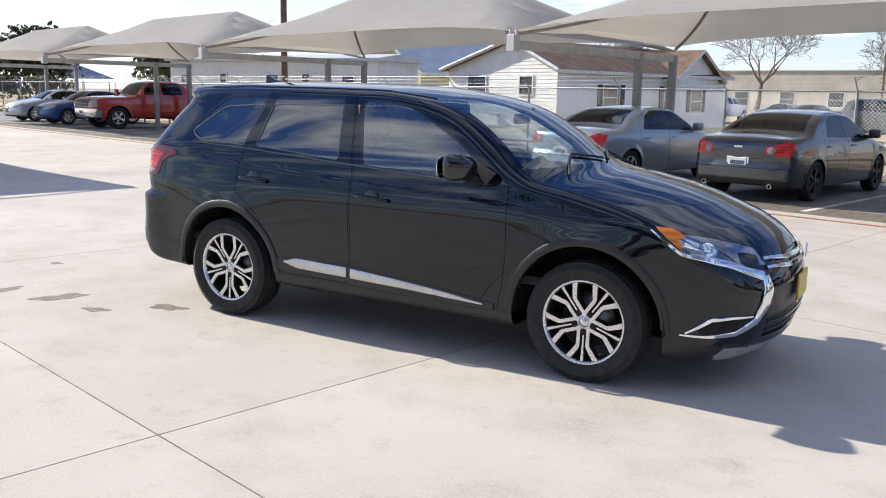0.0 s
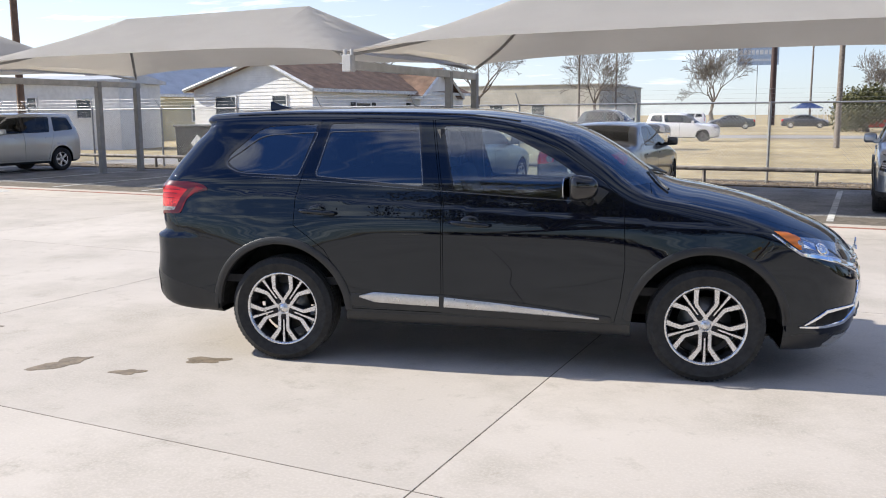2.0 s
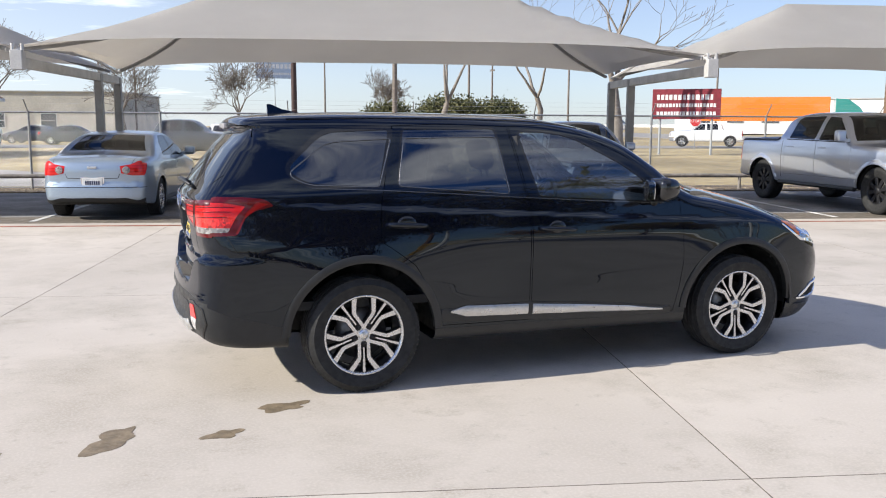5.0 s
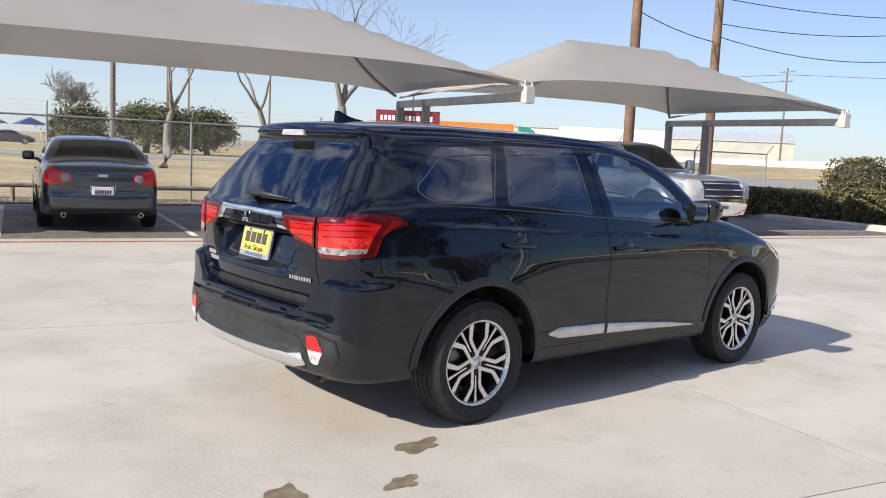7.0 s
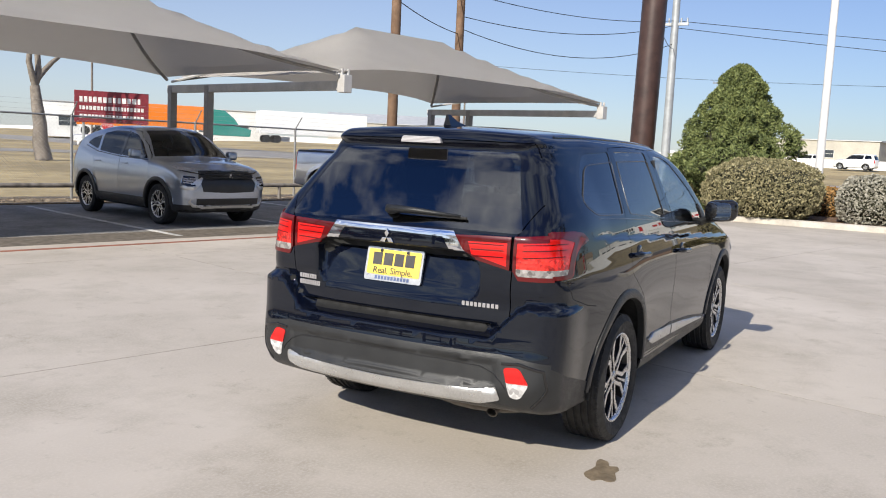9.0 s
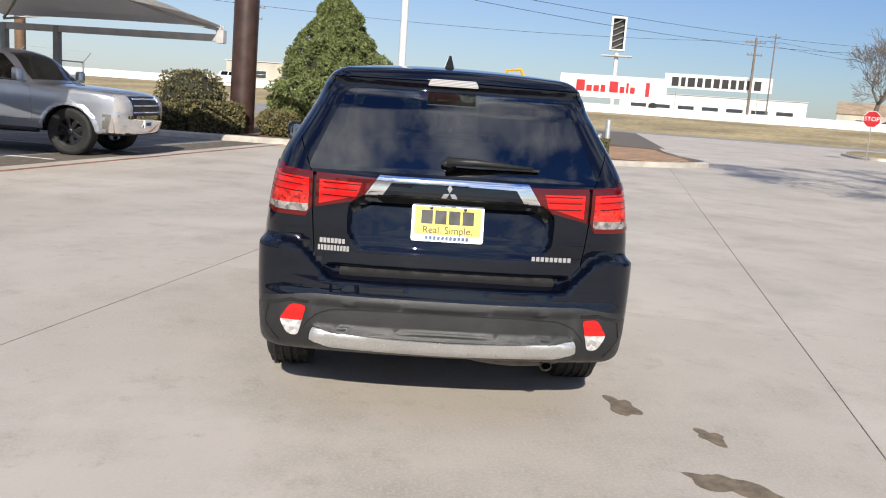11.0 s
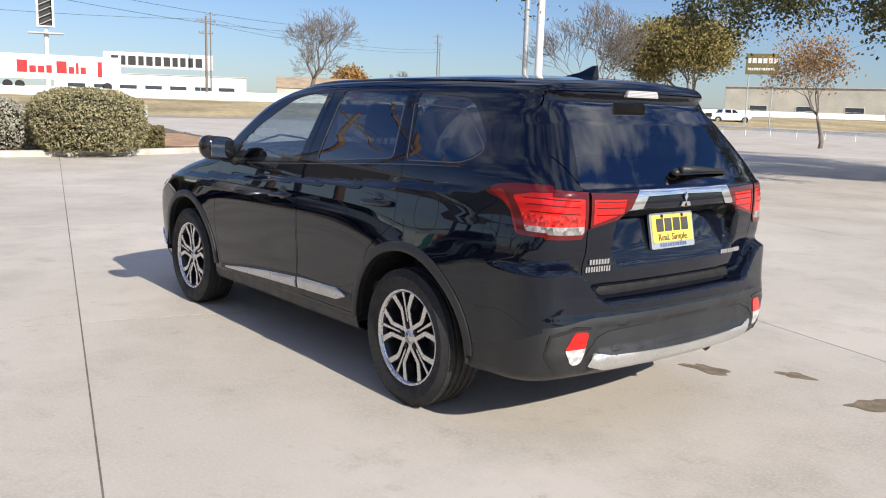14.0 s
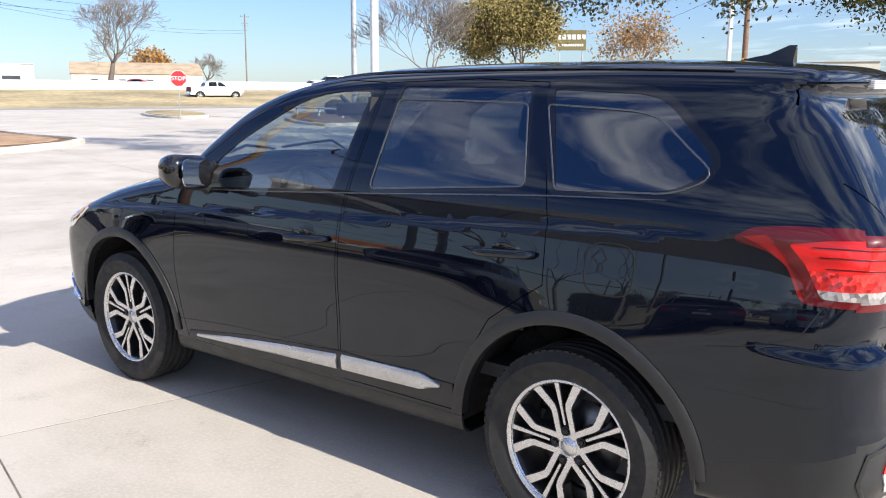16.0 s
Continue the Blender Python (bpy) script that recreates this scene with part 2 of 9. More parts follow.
def add_lathe(bm, prof, axis_m=None, seg=48, closed=False):
    """Turns a profile of (radius, height) pairs round z; axis_m lays it."""
    rings = []
    for r, h in prof:
        rings.append([bm.verts.new((r * math.cos(2 * math.pi * k / seg), r * math.sin(2 * math.pi * k / seg), h)) for k in range(seg)])
    m = len(rings)
    for i in range(m if closed else m - 1):
        a, b = rings[i], rings[(i + 1) % m]
        for k in range(seg):
            bm.faces.new((a[k], a[(k + 1) % seg], b[(k + 1) % seg], b[k]))
    if axis_m is not None:
        bmesh.ops.transform(bm, matrix=axis_m, verts=[v for r in rings for v in r])
    return rings


def add_prism(bm, poly, depth, m=None, bevel=0.0):
    """A flat outline in x, y raised by depth in z."""
    lo = [bm.verts.new((p[0], p[1], 0)) for p in poly]
    hi = [bm.verts.new((p[0], p[1], depth)) for p in poly]
    n = len(poly)
    fs = [bm.faces.new(lo[::-1]), bm.faces.new(hi)]
    for i in range(n):
        fs.append(bm.faces.new((lo[i], lo[(i + 1) % n], hi[(i + 1) % n], hi[i])))
    bmesh.ops.recalc_face_normals(bm, faces=fs)
    vs = lo + hi
    if bevel:
        es = [e for e in fs[1].edges]
        out = bmesh.ops.bevel(bm, geom=es, offset=bevel, segments=2, affect="EDGES", profile=0.5)
        vs = list({v for v in vs if v.is_valid} | {v for f in out["faces"] for v in f.verts})
    if m is not None:
        bmesh.ops.transform(bm, matrix=m, verts=vs)
    return vs


def add_blob(bm, centre, radii, sub=3, rough=0.0, m=None):
    r = bmesh.ops.create_icosphere(bm, subdivisions=sub, radius=1.0)["verts"]
    for v in r:
        k = 1 + rough * noise.noise(v.co * 2.3)
        v.co = Vector((v.co.x * radii[0] * k, v.co.y * radii[1] * k, v.co.z * radii[2] * k)) + Vector(centre)
    if m is not None:
        bmesh.ops.transform(bm, matrix=m, verts=r)
    return r


def rounded(poly, r, seg=4):
    """Rounds the corners of an outline; r: one radius or one per corner."""
    out, n = [], len(poly)
    rs = [r] * n if isinstance(r, (int, float)) else r
    for i in range(n):
        p0, p, p1 = Vector(poly[i - 1]), Vector(poly[i]), Vector(poly[(i + 1) % n])
        a, b = (p0 - p), (p1 - p)
        d = min(rs[i], a.length * 0.45, b.length * 0.45)
        if d < 1e-4:
            out.append(tuple(p))
            continue
        s, e = p + a.normalized() * d, p + b.normalized() * d
        for k in range(seg + 1):
            t = k / seg
            out.append(tuple(s * (1 - t) ** 2 + p * (2 * t * (1 - t)) + e * t * t))
    return out


def grown(poly, d):
    """An outline moved outwards by d (its turn does not matter)."""
    n = len(poly)
    area = sum(poly[i - 1][0] * poly[i][1] - poly[i][0] * poly[i - 1][1] for i in range(n))
    s = 1 if area > 0 else -1
    out = []
    for i in range(n):
        p0, p, p1 = Vector(poly[i - 1]), Vector(poly[i]), Vector(poly[(i + 1) % n])
        e0, e1 = (p - p0).normalized(), (p1 - p).normalized()
        n0, n1 = Vector((e0.y, -e0.x)) * s, Vector((e1.y, -e1.x)) * s
        k = (n0 + n1)
        k = k / max(k.length_squared / 2, 0.5)
        out.append(tuple(p + k * d))
    return out


def inside(poly, p):
    x, y = p
    odd = False
    j = len(poly) - 1
    for i in range(len(poly)):
        xi, yi = poly[i]
        xj, yj = poly[j]
        if (yi > y) != (yj > y) and x < (xj - xi) * (y - yi) / (yj - yi) + xi:
            odd = not odd
        j = i
    return odd


# ---------------------------------------------------------------- smooth bodies (vehicle shells)


class Curve:
    """A monotone cubic through a few (x, y) keys, for numpy arrays."""

    def __init__(self, keys):
        k = sorted(keys)
        self.x, self.y = np.array([a for a, _ in k], float), np.array([b for _, b in k], float)
        h, d = np.diff(self.x), np.diff(self.y) / np.diff(self.x)
        m = np.zeros(len(k))
        for i in range(1, len(k) - 1):
            if d[i - 1] * d[i] > 0:
                w0, w1 = 2 * h[i] + h[i - 1], h[i] + 2 * h[i - 1]
                m[i] = (w0 + w1) / (w0 / d[i - 1] + w1 / d[i])
        m[0], m[-1] = d[0], d[-1]
        self.m = m

    def __call__(self, v):
        v = np.asarray(v, float)
        c = np.clip(v, self.x[0], self.x[-1])
        i = np.clip(np.searchsorted(self.x, c) - 1, 0, len(self.x) - 2)
        h = self.x[i + 1] - self.x[i]
        t = (c - self.x[i]) / h
        y = (2 * t**3 - 3 * t**2 + 1) * self.y[i] + (t**3 - 2 * t**2 + t) * h * self.m[i] + (-2 * t**3 + 3 * t**2) * self.y[i + 1] + (t**3 - t**2) * h * self.m[i + 1]
        return y + np.where(v < self.x[0], (v - self.x[0]) * self.m[0], 0) + np.where(v > self.x[-1], (v - self.x[-1]) * self.m[-1], 0)


def step(t):
    t = np.clip(t, 0, 1)
    return t * t * (3 - 2 * t)


def smax(a, b, k):
    h = np.clip(k - np.abs(a - b), 0, None) / k
    return np.maximum(a, b) + h * h * k * 0.25


class Shell:
    """A vehicle body as the smooth intersection of side, top, front, rear and bottom sheets."""

    def __init__(self, spec):
        self.s = spec
        c = {n: Curve(spec[n]) for n in ("top", "rear", "front", "width", "plan", "bottom")}
        self.top, self.rear, self.front, self.width, self.plan, self.bottom = (c[n] for n in ("top", "rear", "front", "width", "plan", "bottom"))
        self.upper = Curve(spec["upper"]) if "upper" in spec else None

    def side(self, x, z):
        w = self.width(z) - self.plan(x)
        if self.upper is not None:
            w = w - self.upper(x) * step((z - self.s["belt"]) / 0.35)
        for fx in self.s["wheels"]:
            r = np.hypot(x - fx, np.minimum(z - self.s["hub"], 0.0) * 0.55 + np.maximum(z - self.s["hub"], 0.0))
            ra = self.s["arch"]
            w = w + self.s.get("flare", 0.012) * step((ra + 0.065 - r) / 0.03) * step((r - ra + 0.35) / 0.1)
        if "pod" in self.s:
            x0, zp, am = self.s["pod"]
            w = w + am * step((x0 - x) / 0.28) * step((zp - z) / 0.035)
        for bx, bz, sx, sz, am in self.s.get("bulge", ()):
            w = w + am * np.exp(-(((x - bx) / sx) ** 2) - ((z - bz) / sz) ** 2)
        if "crease" in self.s:
            (x0, z0), (x1, z1) = self.s["crease"]
            zc = z0 + (x - x0) * (z1 - z0) / (x1 - x0)
            w = w - self.s.get("crease_depth", 0.009) * step((z - zc) / self.s.get("crease_wide", 0.05) + 0.5) * step((1.45 - np.abs(x)) / 0.4 + 1)
        return w

    def f(self, p):
        s = self.s
        x, y, z = p[:, 0], np.abs(p[:, 1]), p[:, 2]
        k = s.get("k", 0.05)
        g = y - self.side(x, z)
        xs = x + s["bow"] * y * y
        e = 1e-3
        ht = self.top(xs) - s["crown"] * y * y
        sl = (self.top(xs + e) - self.top(xs - e)) / (2 * e)
        t = (z - ht) / np.sqrt(1 + sl * sl)
        g = smax(g, t, s.get("ktop", 0.07))
        xf = self.front(z) - s["fbow"] * np.power(y, 2.6)
        slf = (self.front(z + e) - self.front(z - e)) / (2 * e)
        g = smax(g, (x - xf) / np.sqrt(1 + np.minimum(slf * slf, 9)), s.get("kfront", 0.14))
        xr = self.rear(z) + s["rbow"] * np.power(y, 2.4)
        if "dent" in s:
            xr = xr + s["dent"](y, z)
        slr = (self.rear(z + e) - self.rear(z - e)) / (2 * e)
        g = smax(g, (xr - x) / np.sqrt(1 + np.minimum(slr * slr, 9)), s.get("krear", 0.12))
        g = smax(g, self.bottom(x) - z, k)
        if "bed" in s:
            x0, x1, zb, wb = s["bed"]
            cut = np.minimum(np.minimum(x - x0, x1 - x), np.minimum(z - zb, wb - y))
            g = np.maximum(g, cut)
        return g

    def grad(self, p, e=2e-3):
        g = np.empty_like(p)
        for i in range(3):
            d = np.zeros(3)
            d[i] = e
            g[:, i] = (self.f(p + d) - self.f(p - d)) / (2 * e)
        return g

    def project(self, p, level=0.0, rounds=5):
        for _ in range(rounds):
            g = self.grad(p)
            p = p - np.clip((self.f(p) - level) / np.maximum((g * g).sum(1), 0.05), -0.05, 0.05)[:, None] * g
        return p

    def normals(self, p):
        g = self.grad(p)
        return g / np.maximum(np.linalg.norm(g, axis=1), 1e-6)[:, None]

    def net(self, h):
        """A quad net over the half with y >= 0."""
        s = self.s
        (x0, x1), y1, (z0, z1) = s["bounds"]
        xs, ys, zs = np.arange(x0, x1 + h, h), np.arange(-h * 0.5, y1 + h, h), np.arange(z0, z1 + h, h)
        n = (len(xs), len(ys), len(zs))
        gx, gy, gz = np.meshgrid(xs, ys, zs, indexing="ij")
        v = self.f(np.stack([gx.ravel(), gy.ravel(), gz.ravel()], 1)).reshape(n)
        ins = v < 0
        corner = [(i, j, k) for i in (0, 1) for j in (0, 1) for k in (0, 1)]
        cell = tuple(a - 1 for a in n)
        cut = lambda i, j, k, arr: arr[i : i + cell[0], j : j + cell[1], k : k + cell[2]]  # noqa: E731
        cnt = sum(cut(i, j, k, ins).astype(int) for i, j, k in corner)
        act = (cnt > 0) & (cnt < 8)
        acc, num = np.zeros((*cell, 3)), np.zeros(cell)
        for a in corner:
            for ax in range(3):
                if a[ax] == 0:
                    b = list(a)
                    b[ax] = 1
                    va, vb = cut(*a, v), cut(*b, v)
                    hit = (va < 0) != (vb < 0)
                    t = np.where(hit, va / np.where(va == vb, 1, va - vb), 0)
                    for c in range(3):
                        acc[..., c] += np.where(hit, a[c] + (t if c == ax else 0), 0)
                    num += hit
        ids = -np.ones(cell, int)
        ids[act] = np.arange(act.sum())
        ii = np.argwhere(act)
        pts = (ii + acc[act] / num[act][:, None]) * h + np.array([xs[0], ys[0], zs[0]])
        faces = []
        for ax in range(3):
            o = [(0, 0, 0), (0, 0, 0)]
            o[1] = tuple(int(c == ax) for c in range(3))
            sl0 = tuple(slice(0, n[c] - (c == ax)) for c in range(3))
            sl1 = tuple(slice(int(c == ax), n[c]) for c in range(3))
            flip = np.argwhere(ins[sl0] != ins[sl1])
            u, w = (ax + 1) % 3, (ax + 2) % 3
            for e in flip:
                if e[u] == 0 or e[w] == 0 or e[u] >= cell[u] or e[w] >= cell[w]:
                    continue
                q = []
                for du, dw in ((-1, -1), (0, -1), (0, 0), (-1, 0)):
                    c = list(e)
                    c[u] += du
                    c[w] += dw
                    q.append(ids[tuple(c)])
                if min(q) < 0:
                    continue
                faces.append(q if ins[tuple(e)] else q[::-1])
        return self.project(pts), faces


class Skin:
    """The half shell as a bmesh that can be cut along outlines and dealt out to parts."""

    def __init__(self, shell, h):
        self.shell, self.h = shell, h
        pts, faces = shell.net(h)
        self.bm = bmesh.new()
        vs = [self.bm.verts.new(p) for p in pts]
        for q in faces:
            try:
                self.bm.faces.new([vs[i] for i in q])
            except ValueError:
                pass
        bmesh.ops.bisect_plane(self.bm, geom=self.bm.verts[:] + self.bm.edges[:] + self.bm.faces[:], dist=1e-4, plane_co=(0, 0, 0), plane_no=(0, 1, 0), clear_inner=True)
        self.bm.normal_update()

    def cut(self, axis, poly, want, closed=True):
        """Cuts along an outline seen along an axis (1: from the side, x and z; 0: from the end, y and z; 2: from above, x and y)."""
        a, b = ((1, 2), (0, 2), (0, 1))[axis]
        bm, h = self.bm, self.h * 1.5
        lo = [min(p[i] for p in poly) - h for i in (0, 1)]
        hi = [max(p[i] for p in poly) + h for i in (0, 1)]
        cand = set()
        for f in bm.faces:
            c = f.calc_center_median()
            if lo[0] < c[a] < hi[0] and lo[1] < c[b] < hi[1] and want(c, f.normal):
                cand.add(f)
        n = len(poly)
        for i in range(n if closed else n - 1):
            p, q = poly[i], poly[(i + 1) % n]
            dx, dy = q[0] - p[0], q[1] - p[1]
            ll = dx * dx + dy * dy
            if ll < 1e-8:
                continue
            near = []
            for f in cand:
                if not f.is_valid:
                    continue
                c = f.calc_center_median()
                t = max(0.0, min(1.0, ((c[a] - p[0]) * dx + (c[b] - p[1]) * dy) / ll))
                ex, ey = c[a] - p[0] - t * dx, c[b] - p[1] - t * dy
                if ex * ex + ey * ey < h * h * 0.6:
                    near.append(f)
            if not near:
                continue
            geom = set(near)
            for f in near:
                geom.update(f.edges)
                geom.update(f.verts)
            co, no = [0.0] * 3, [0.0] * 3
            co[a], co[b] = p
            no[a], no[b] = -dy, dx
            out = bmesh.ops.bisect_plane(bm, geom=list(geom), dist=2e-4, plane_co=co, plane_no=Vector(no).normalized())
            cand.update(g for g in out["geom"] if isinstance(g, bmesh.types.BMFace))
            cand = {f for f in cand if f.is_valid}

    def settle(self):
        """Puts every corner back on the smooth sheet."""
        vs = self.bm.verts[:]
        p = self.shell.project(np.array([v.co for v in vs]), rounds=3)
        for v, c in zip(vs, p):
            keep = abs(v.co.y) < 1e-4
            v.co = c
            if keep:
                v.co.y = 0.0
        self.bm.normal_update()

    def deal(self, sort):
        """Faces by the name that sort(centre, normal) gives them."""
        out = {}
        for f in self.bm.faces:
            n = sort(f.calc_center_median(), f.normal)
            if n:
                out.setdefault(n, []).append(f)
        return out


def panel(name, shell, faces, material, parent, side=0, lip=0.012, rise=0.0, label=""):
    """A part from faces of the half skin. side 1: as it is (y > 0); -1: mirrored; 0: both halves as one. lip: depth of its turned-in rim."""
    idx, pts, fl = {}, [], []
    for f in faces:
        row = []
        for v in f.verts:
            if v not in idx:
                idx[v] = len(pts)
                pts.append(tuple(v.co))
            row.append(idx[v])
        fl.append(row)
    pts = np.array(pts)
    nor = shell.normals(pts)
    count = {}
    for row in fl:
        for i in range(len(row)):
            e = (row[i], row[(i + 1) % len(row)])
            count[frozenset(e)] = None if frozenset(e) in count else e
    rim = [e for e in count.values() if e and not (abs(pts[e[0]][1]) < 1e-4 and abs(pts[e[1]][1]) < 1e-4)]
    if rise:
        pts = pts + nor * rise
    V, F, N = [], [], []
    for sg in ((1, -1) if side == 0 else (side,)):
        base = len(V)
        fl_m = np.array([1, sg, 1])
        V += list(pts * fl_m)
        for row in fl:
            r = row if sg > 0 else row[::-1]
            F.append([base + i for i in r])
            N += [nor[i] * fl_m for i in r]
        if lip:
            for a, b in rim:
                pa, pb = pts[a], pts[b]
                q = [pb, pa, pa - nor[a] * lip, pb - nor[b] * lip]
                if sg < 0:
                    q = q[::-1]
                q = [c * fl_m for c in q]
                i0 = len(V)
                V += q
                F.append([i0, i0 + 1, i0 + 2, i0 + 3])
                fn = np.cross(q[1] - q[0], q[2] - q[1])
                ln = np.linalg.norm(fn)
                N += [fn / ln if ln > 1e-9 else nor[a]] * 4
    return obj_from(name, V, F, material, parent, label, normals=N)

# ---------------------------------------------------------------- the black sport utility vehicle
M_PAINT = paint("black paint", (0.0020, 0.0030, 0.008), 0.0, 0.3, tint=(0.90, 0.98, 1.0))
M_TRIM = simple("black plastic trim", (0.018, 0.019, 0.020), 0.42, 0, 0.25, 5, 0.15, 900)
M_GLOSSBLACK = simple("gloss black trim", (0.008, 0.008, 0.009), 0.07, spec=0.7)
M_DARK = simple("dark inside of the body", (0.006, 0.006, 0.006), 0.8)
M_TINT = glass("privacy glass", (0.085, 0.095, 0.10), 0.07, 1.6)
M_CLEAR = glass("clear car glass", (0.74, 0.81, 0.79), 0.11, 1.55)
M_CHROME = simple("chrome", (0.82, 0.83, 0.85), 0.06, 1.0, 0.05, 8, fine=0.02)
M_SATIN = simple("satin silver plastic", (0.62, 0.62, 0.61), 0.32, 0.75, 0.08, 8)
M_ALLOY = simple("machined alloy", (0.72, 0.72, 0.72), 0.28, 0.9, 0.06, 12)
M_ALLOY_DARK = simple("dark alloy pockets", (0.03, 0.03, 0.033), 0.35, 0.5, 0.2, 12)
M_RUBBER = simple("tyre rubber", (0.014, 0.014, 0.014), 0.72, 0, 0.35, 9, 0.2, 300)
M_STEEL = simple("brake steel", (0.25, 0.24, 0.23), 0.4, 0.9, 0.3, 20)
M_SEAT = simple("dark seat cloth", (0.018, 0.018, 0.019), 0.85, 0, 0.2, 20, 0.2, 700)


def lens_material(name, col, stripes=38.0, dark=0.35, rough=0.08):
    """A clear-coated lamp lens with the ribs of its reflector showing through."""
    m, nt, b = nodes_of(name)
    co = nt.nodes.new("ShaderNodeTexCoord")
    wv = nt.nodes.new("ShaderNodeTexWave")
    wv.wave_type, wv.bands_direction, wv.wave_profile = "BANDS", "Z", "SIN"
    wv.inputs["Scale"].default_value, wv.inputs["Distortion"].default_value = stripes / 6.28, 0.0
    nt.links.new(co.outputs["Object"], wv.inputs["Vector"])
    nt.links.new(mixed(nt, wv.outputs["Fac"], tuple(c * dark for c in col), col), b.inputs["Base Color"])
    b.inputs["Roughness"].default_value = 0.3
    b.inputs["Specular IOR Level"].default_value = 0.08
    b.inputs["Coat Weight"].default_value, b.inputs["Coat Roughness"].default_value = 1.0, rough * 0.3
    return m


def cell_lens(name, c0, c1, scale):
    """A lens whose reflector is cut into many small bright facets."""
    m, nt, b = nodes_of(name)
    co = nt.nodes.new("ShaderNodeTexCoord")
    vo = nt.nodes.new("ShaderNodeTexVoronoi")
    vo.inputs["Scale"].default_value = scale
    nt.links.new(co.outputs["Object"], vo.inputs["Vector"])
    sp = nt.nodes.new("ShaderNodeSeparateColor")
    nt.links.new(vo.outputs["Color"], sp.inputs[0])
    nt.links.new(mixed(nt, sp.outputs[0], c0, c1), b.inputs["Base Color"])
    bumped(nt, b, vo.outputs["Distance"], 0.35, 0.006)
    b.inputs["Roughness"].default_value = 0.4
    b.inputs["Specular IOR Level"].default_value = 0.2
    b.inputs["Coat Weight"].default_value, b.inputs["Coat Roughness"].default_value = 1.0, 0.02
    return m


M_RED = lens_material("red lamp lens", (0.60, 0.010, 0.009), 42, 0.72)
M_RED_DARK = lens_material("dark red lamp lens", (0.095, 0.003, 0.004), 30, 0.7)
M_RED_MID = lens_material("smoky red lamp lens", (0.24, 0.006, 0.006), 30, 0.8)
M_LED = cell_lens("red faceted lamp reflector", (0.22, 0.004, 0.004), (0.85, 0.03, 0.02), 70)
M_WHITE_LENS = lens_material("clear lamp lens", (0.52, 0.50, 0.50), 300, 0.4)
M_REVERSE = cell_lens("clear faceted reverse lens", (0.10, 0.09, 0.085), (0.36, 0.34, 0.325), 60)
M_CLEAR_CELL = cell_lens("bright faceted clear lens", (0.26, 0.255, 0.25), (0.62, 0.61, 0.60), 55)
M_HEAD = simple("dark chrome headlamp bowl", (0.30, 0.32, 0.35), 0.14, 0.85, 0.5, 9, coat=1.0)
M_AMBER = lens_material("amber lamp lens", (0.80, 0.20, 0.012), 60, 0.7)

TYRE_R, HUB_Z, WHEELS = 0.345, 0.34, (-1.335, 1.335)


def suv_dent(y, z):
    """The hollow round the number plate, the shelf of the bumper that rises to its corners, and the skid plate's step."""
    qx, qz = np.abs(y) - 0.36, np.abs(z - 0.93) - 0.03
    d = np.hypot(np.maximum(qx, 0), np.maximum(qz, 0)) + np.minimum(np.maximum(qx, qz), 0) - 0.105
    hollow = 0.34 * (z - 0.80) + 0.26 * np.clip(z - 0.80, 0, 0.1) + 0.067 * np.clip(z - 0.9, 0, 0.15)
    out = np.maximum(hollow, 0.0) * step(-d / 0.03)
    shelf = 0.662 + 0.150 * step((y - 0.50) / 0.20)
    out = out + 0.064 * step((z - shelf) / 0.040)
    out = out + 0.030 * step((z - 0.672) / 0.02) * step((0.74 - z) / 0.025) * step((0.56 - y) / 0.06)
    out = out + 0.012 * step((0.575 - z) / 0.02) * step((z - 0.46) / 0.02) * step((0.60 - y) / 0.05)
    return out - 0.014 * step((0.60 - y) / 0.03) * step((z - 0.355) / 0.03) * step((0.455 - z) / 0.02)


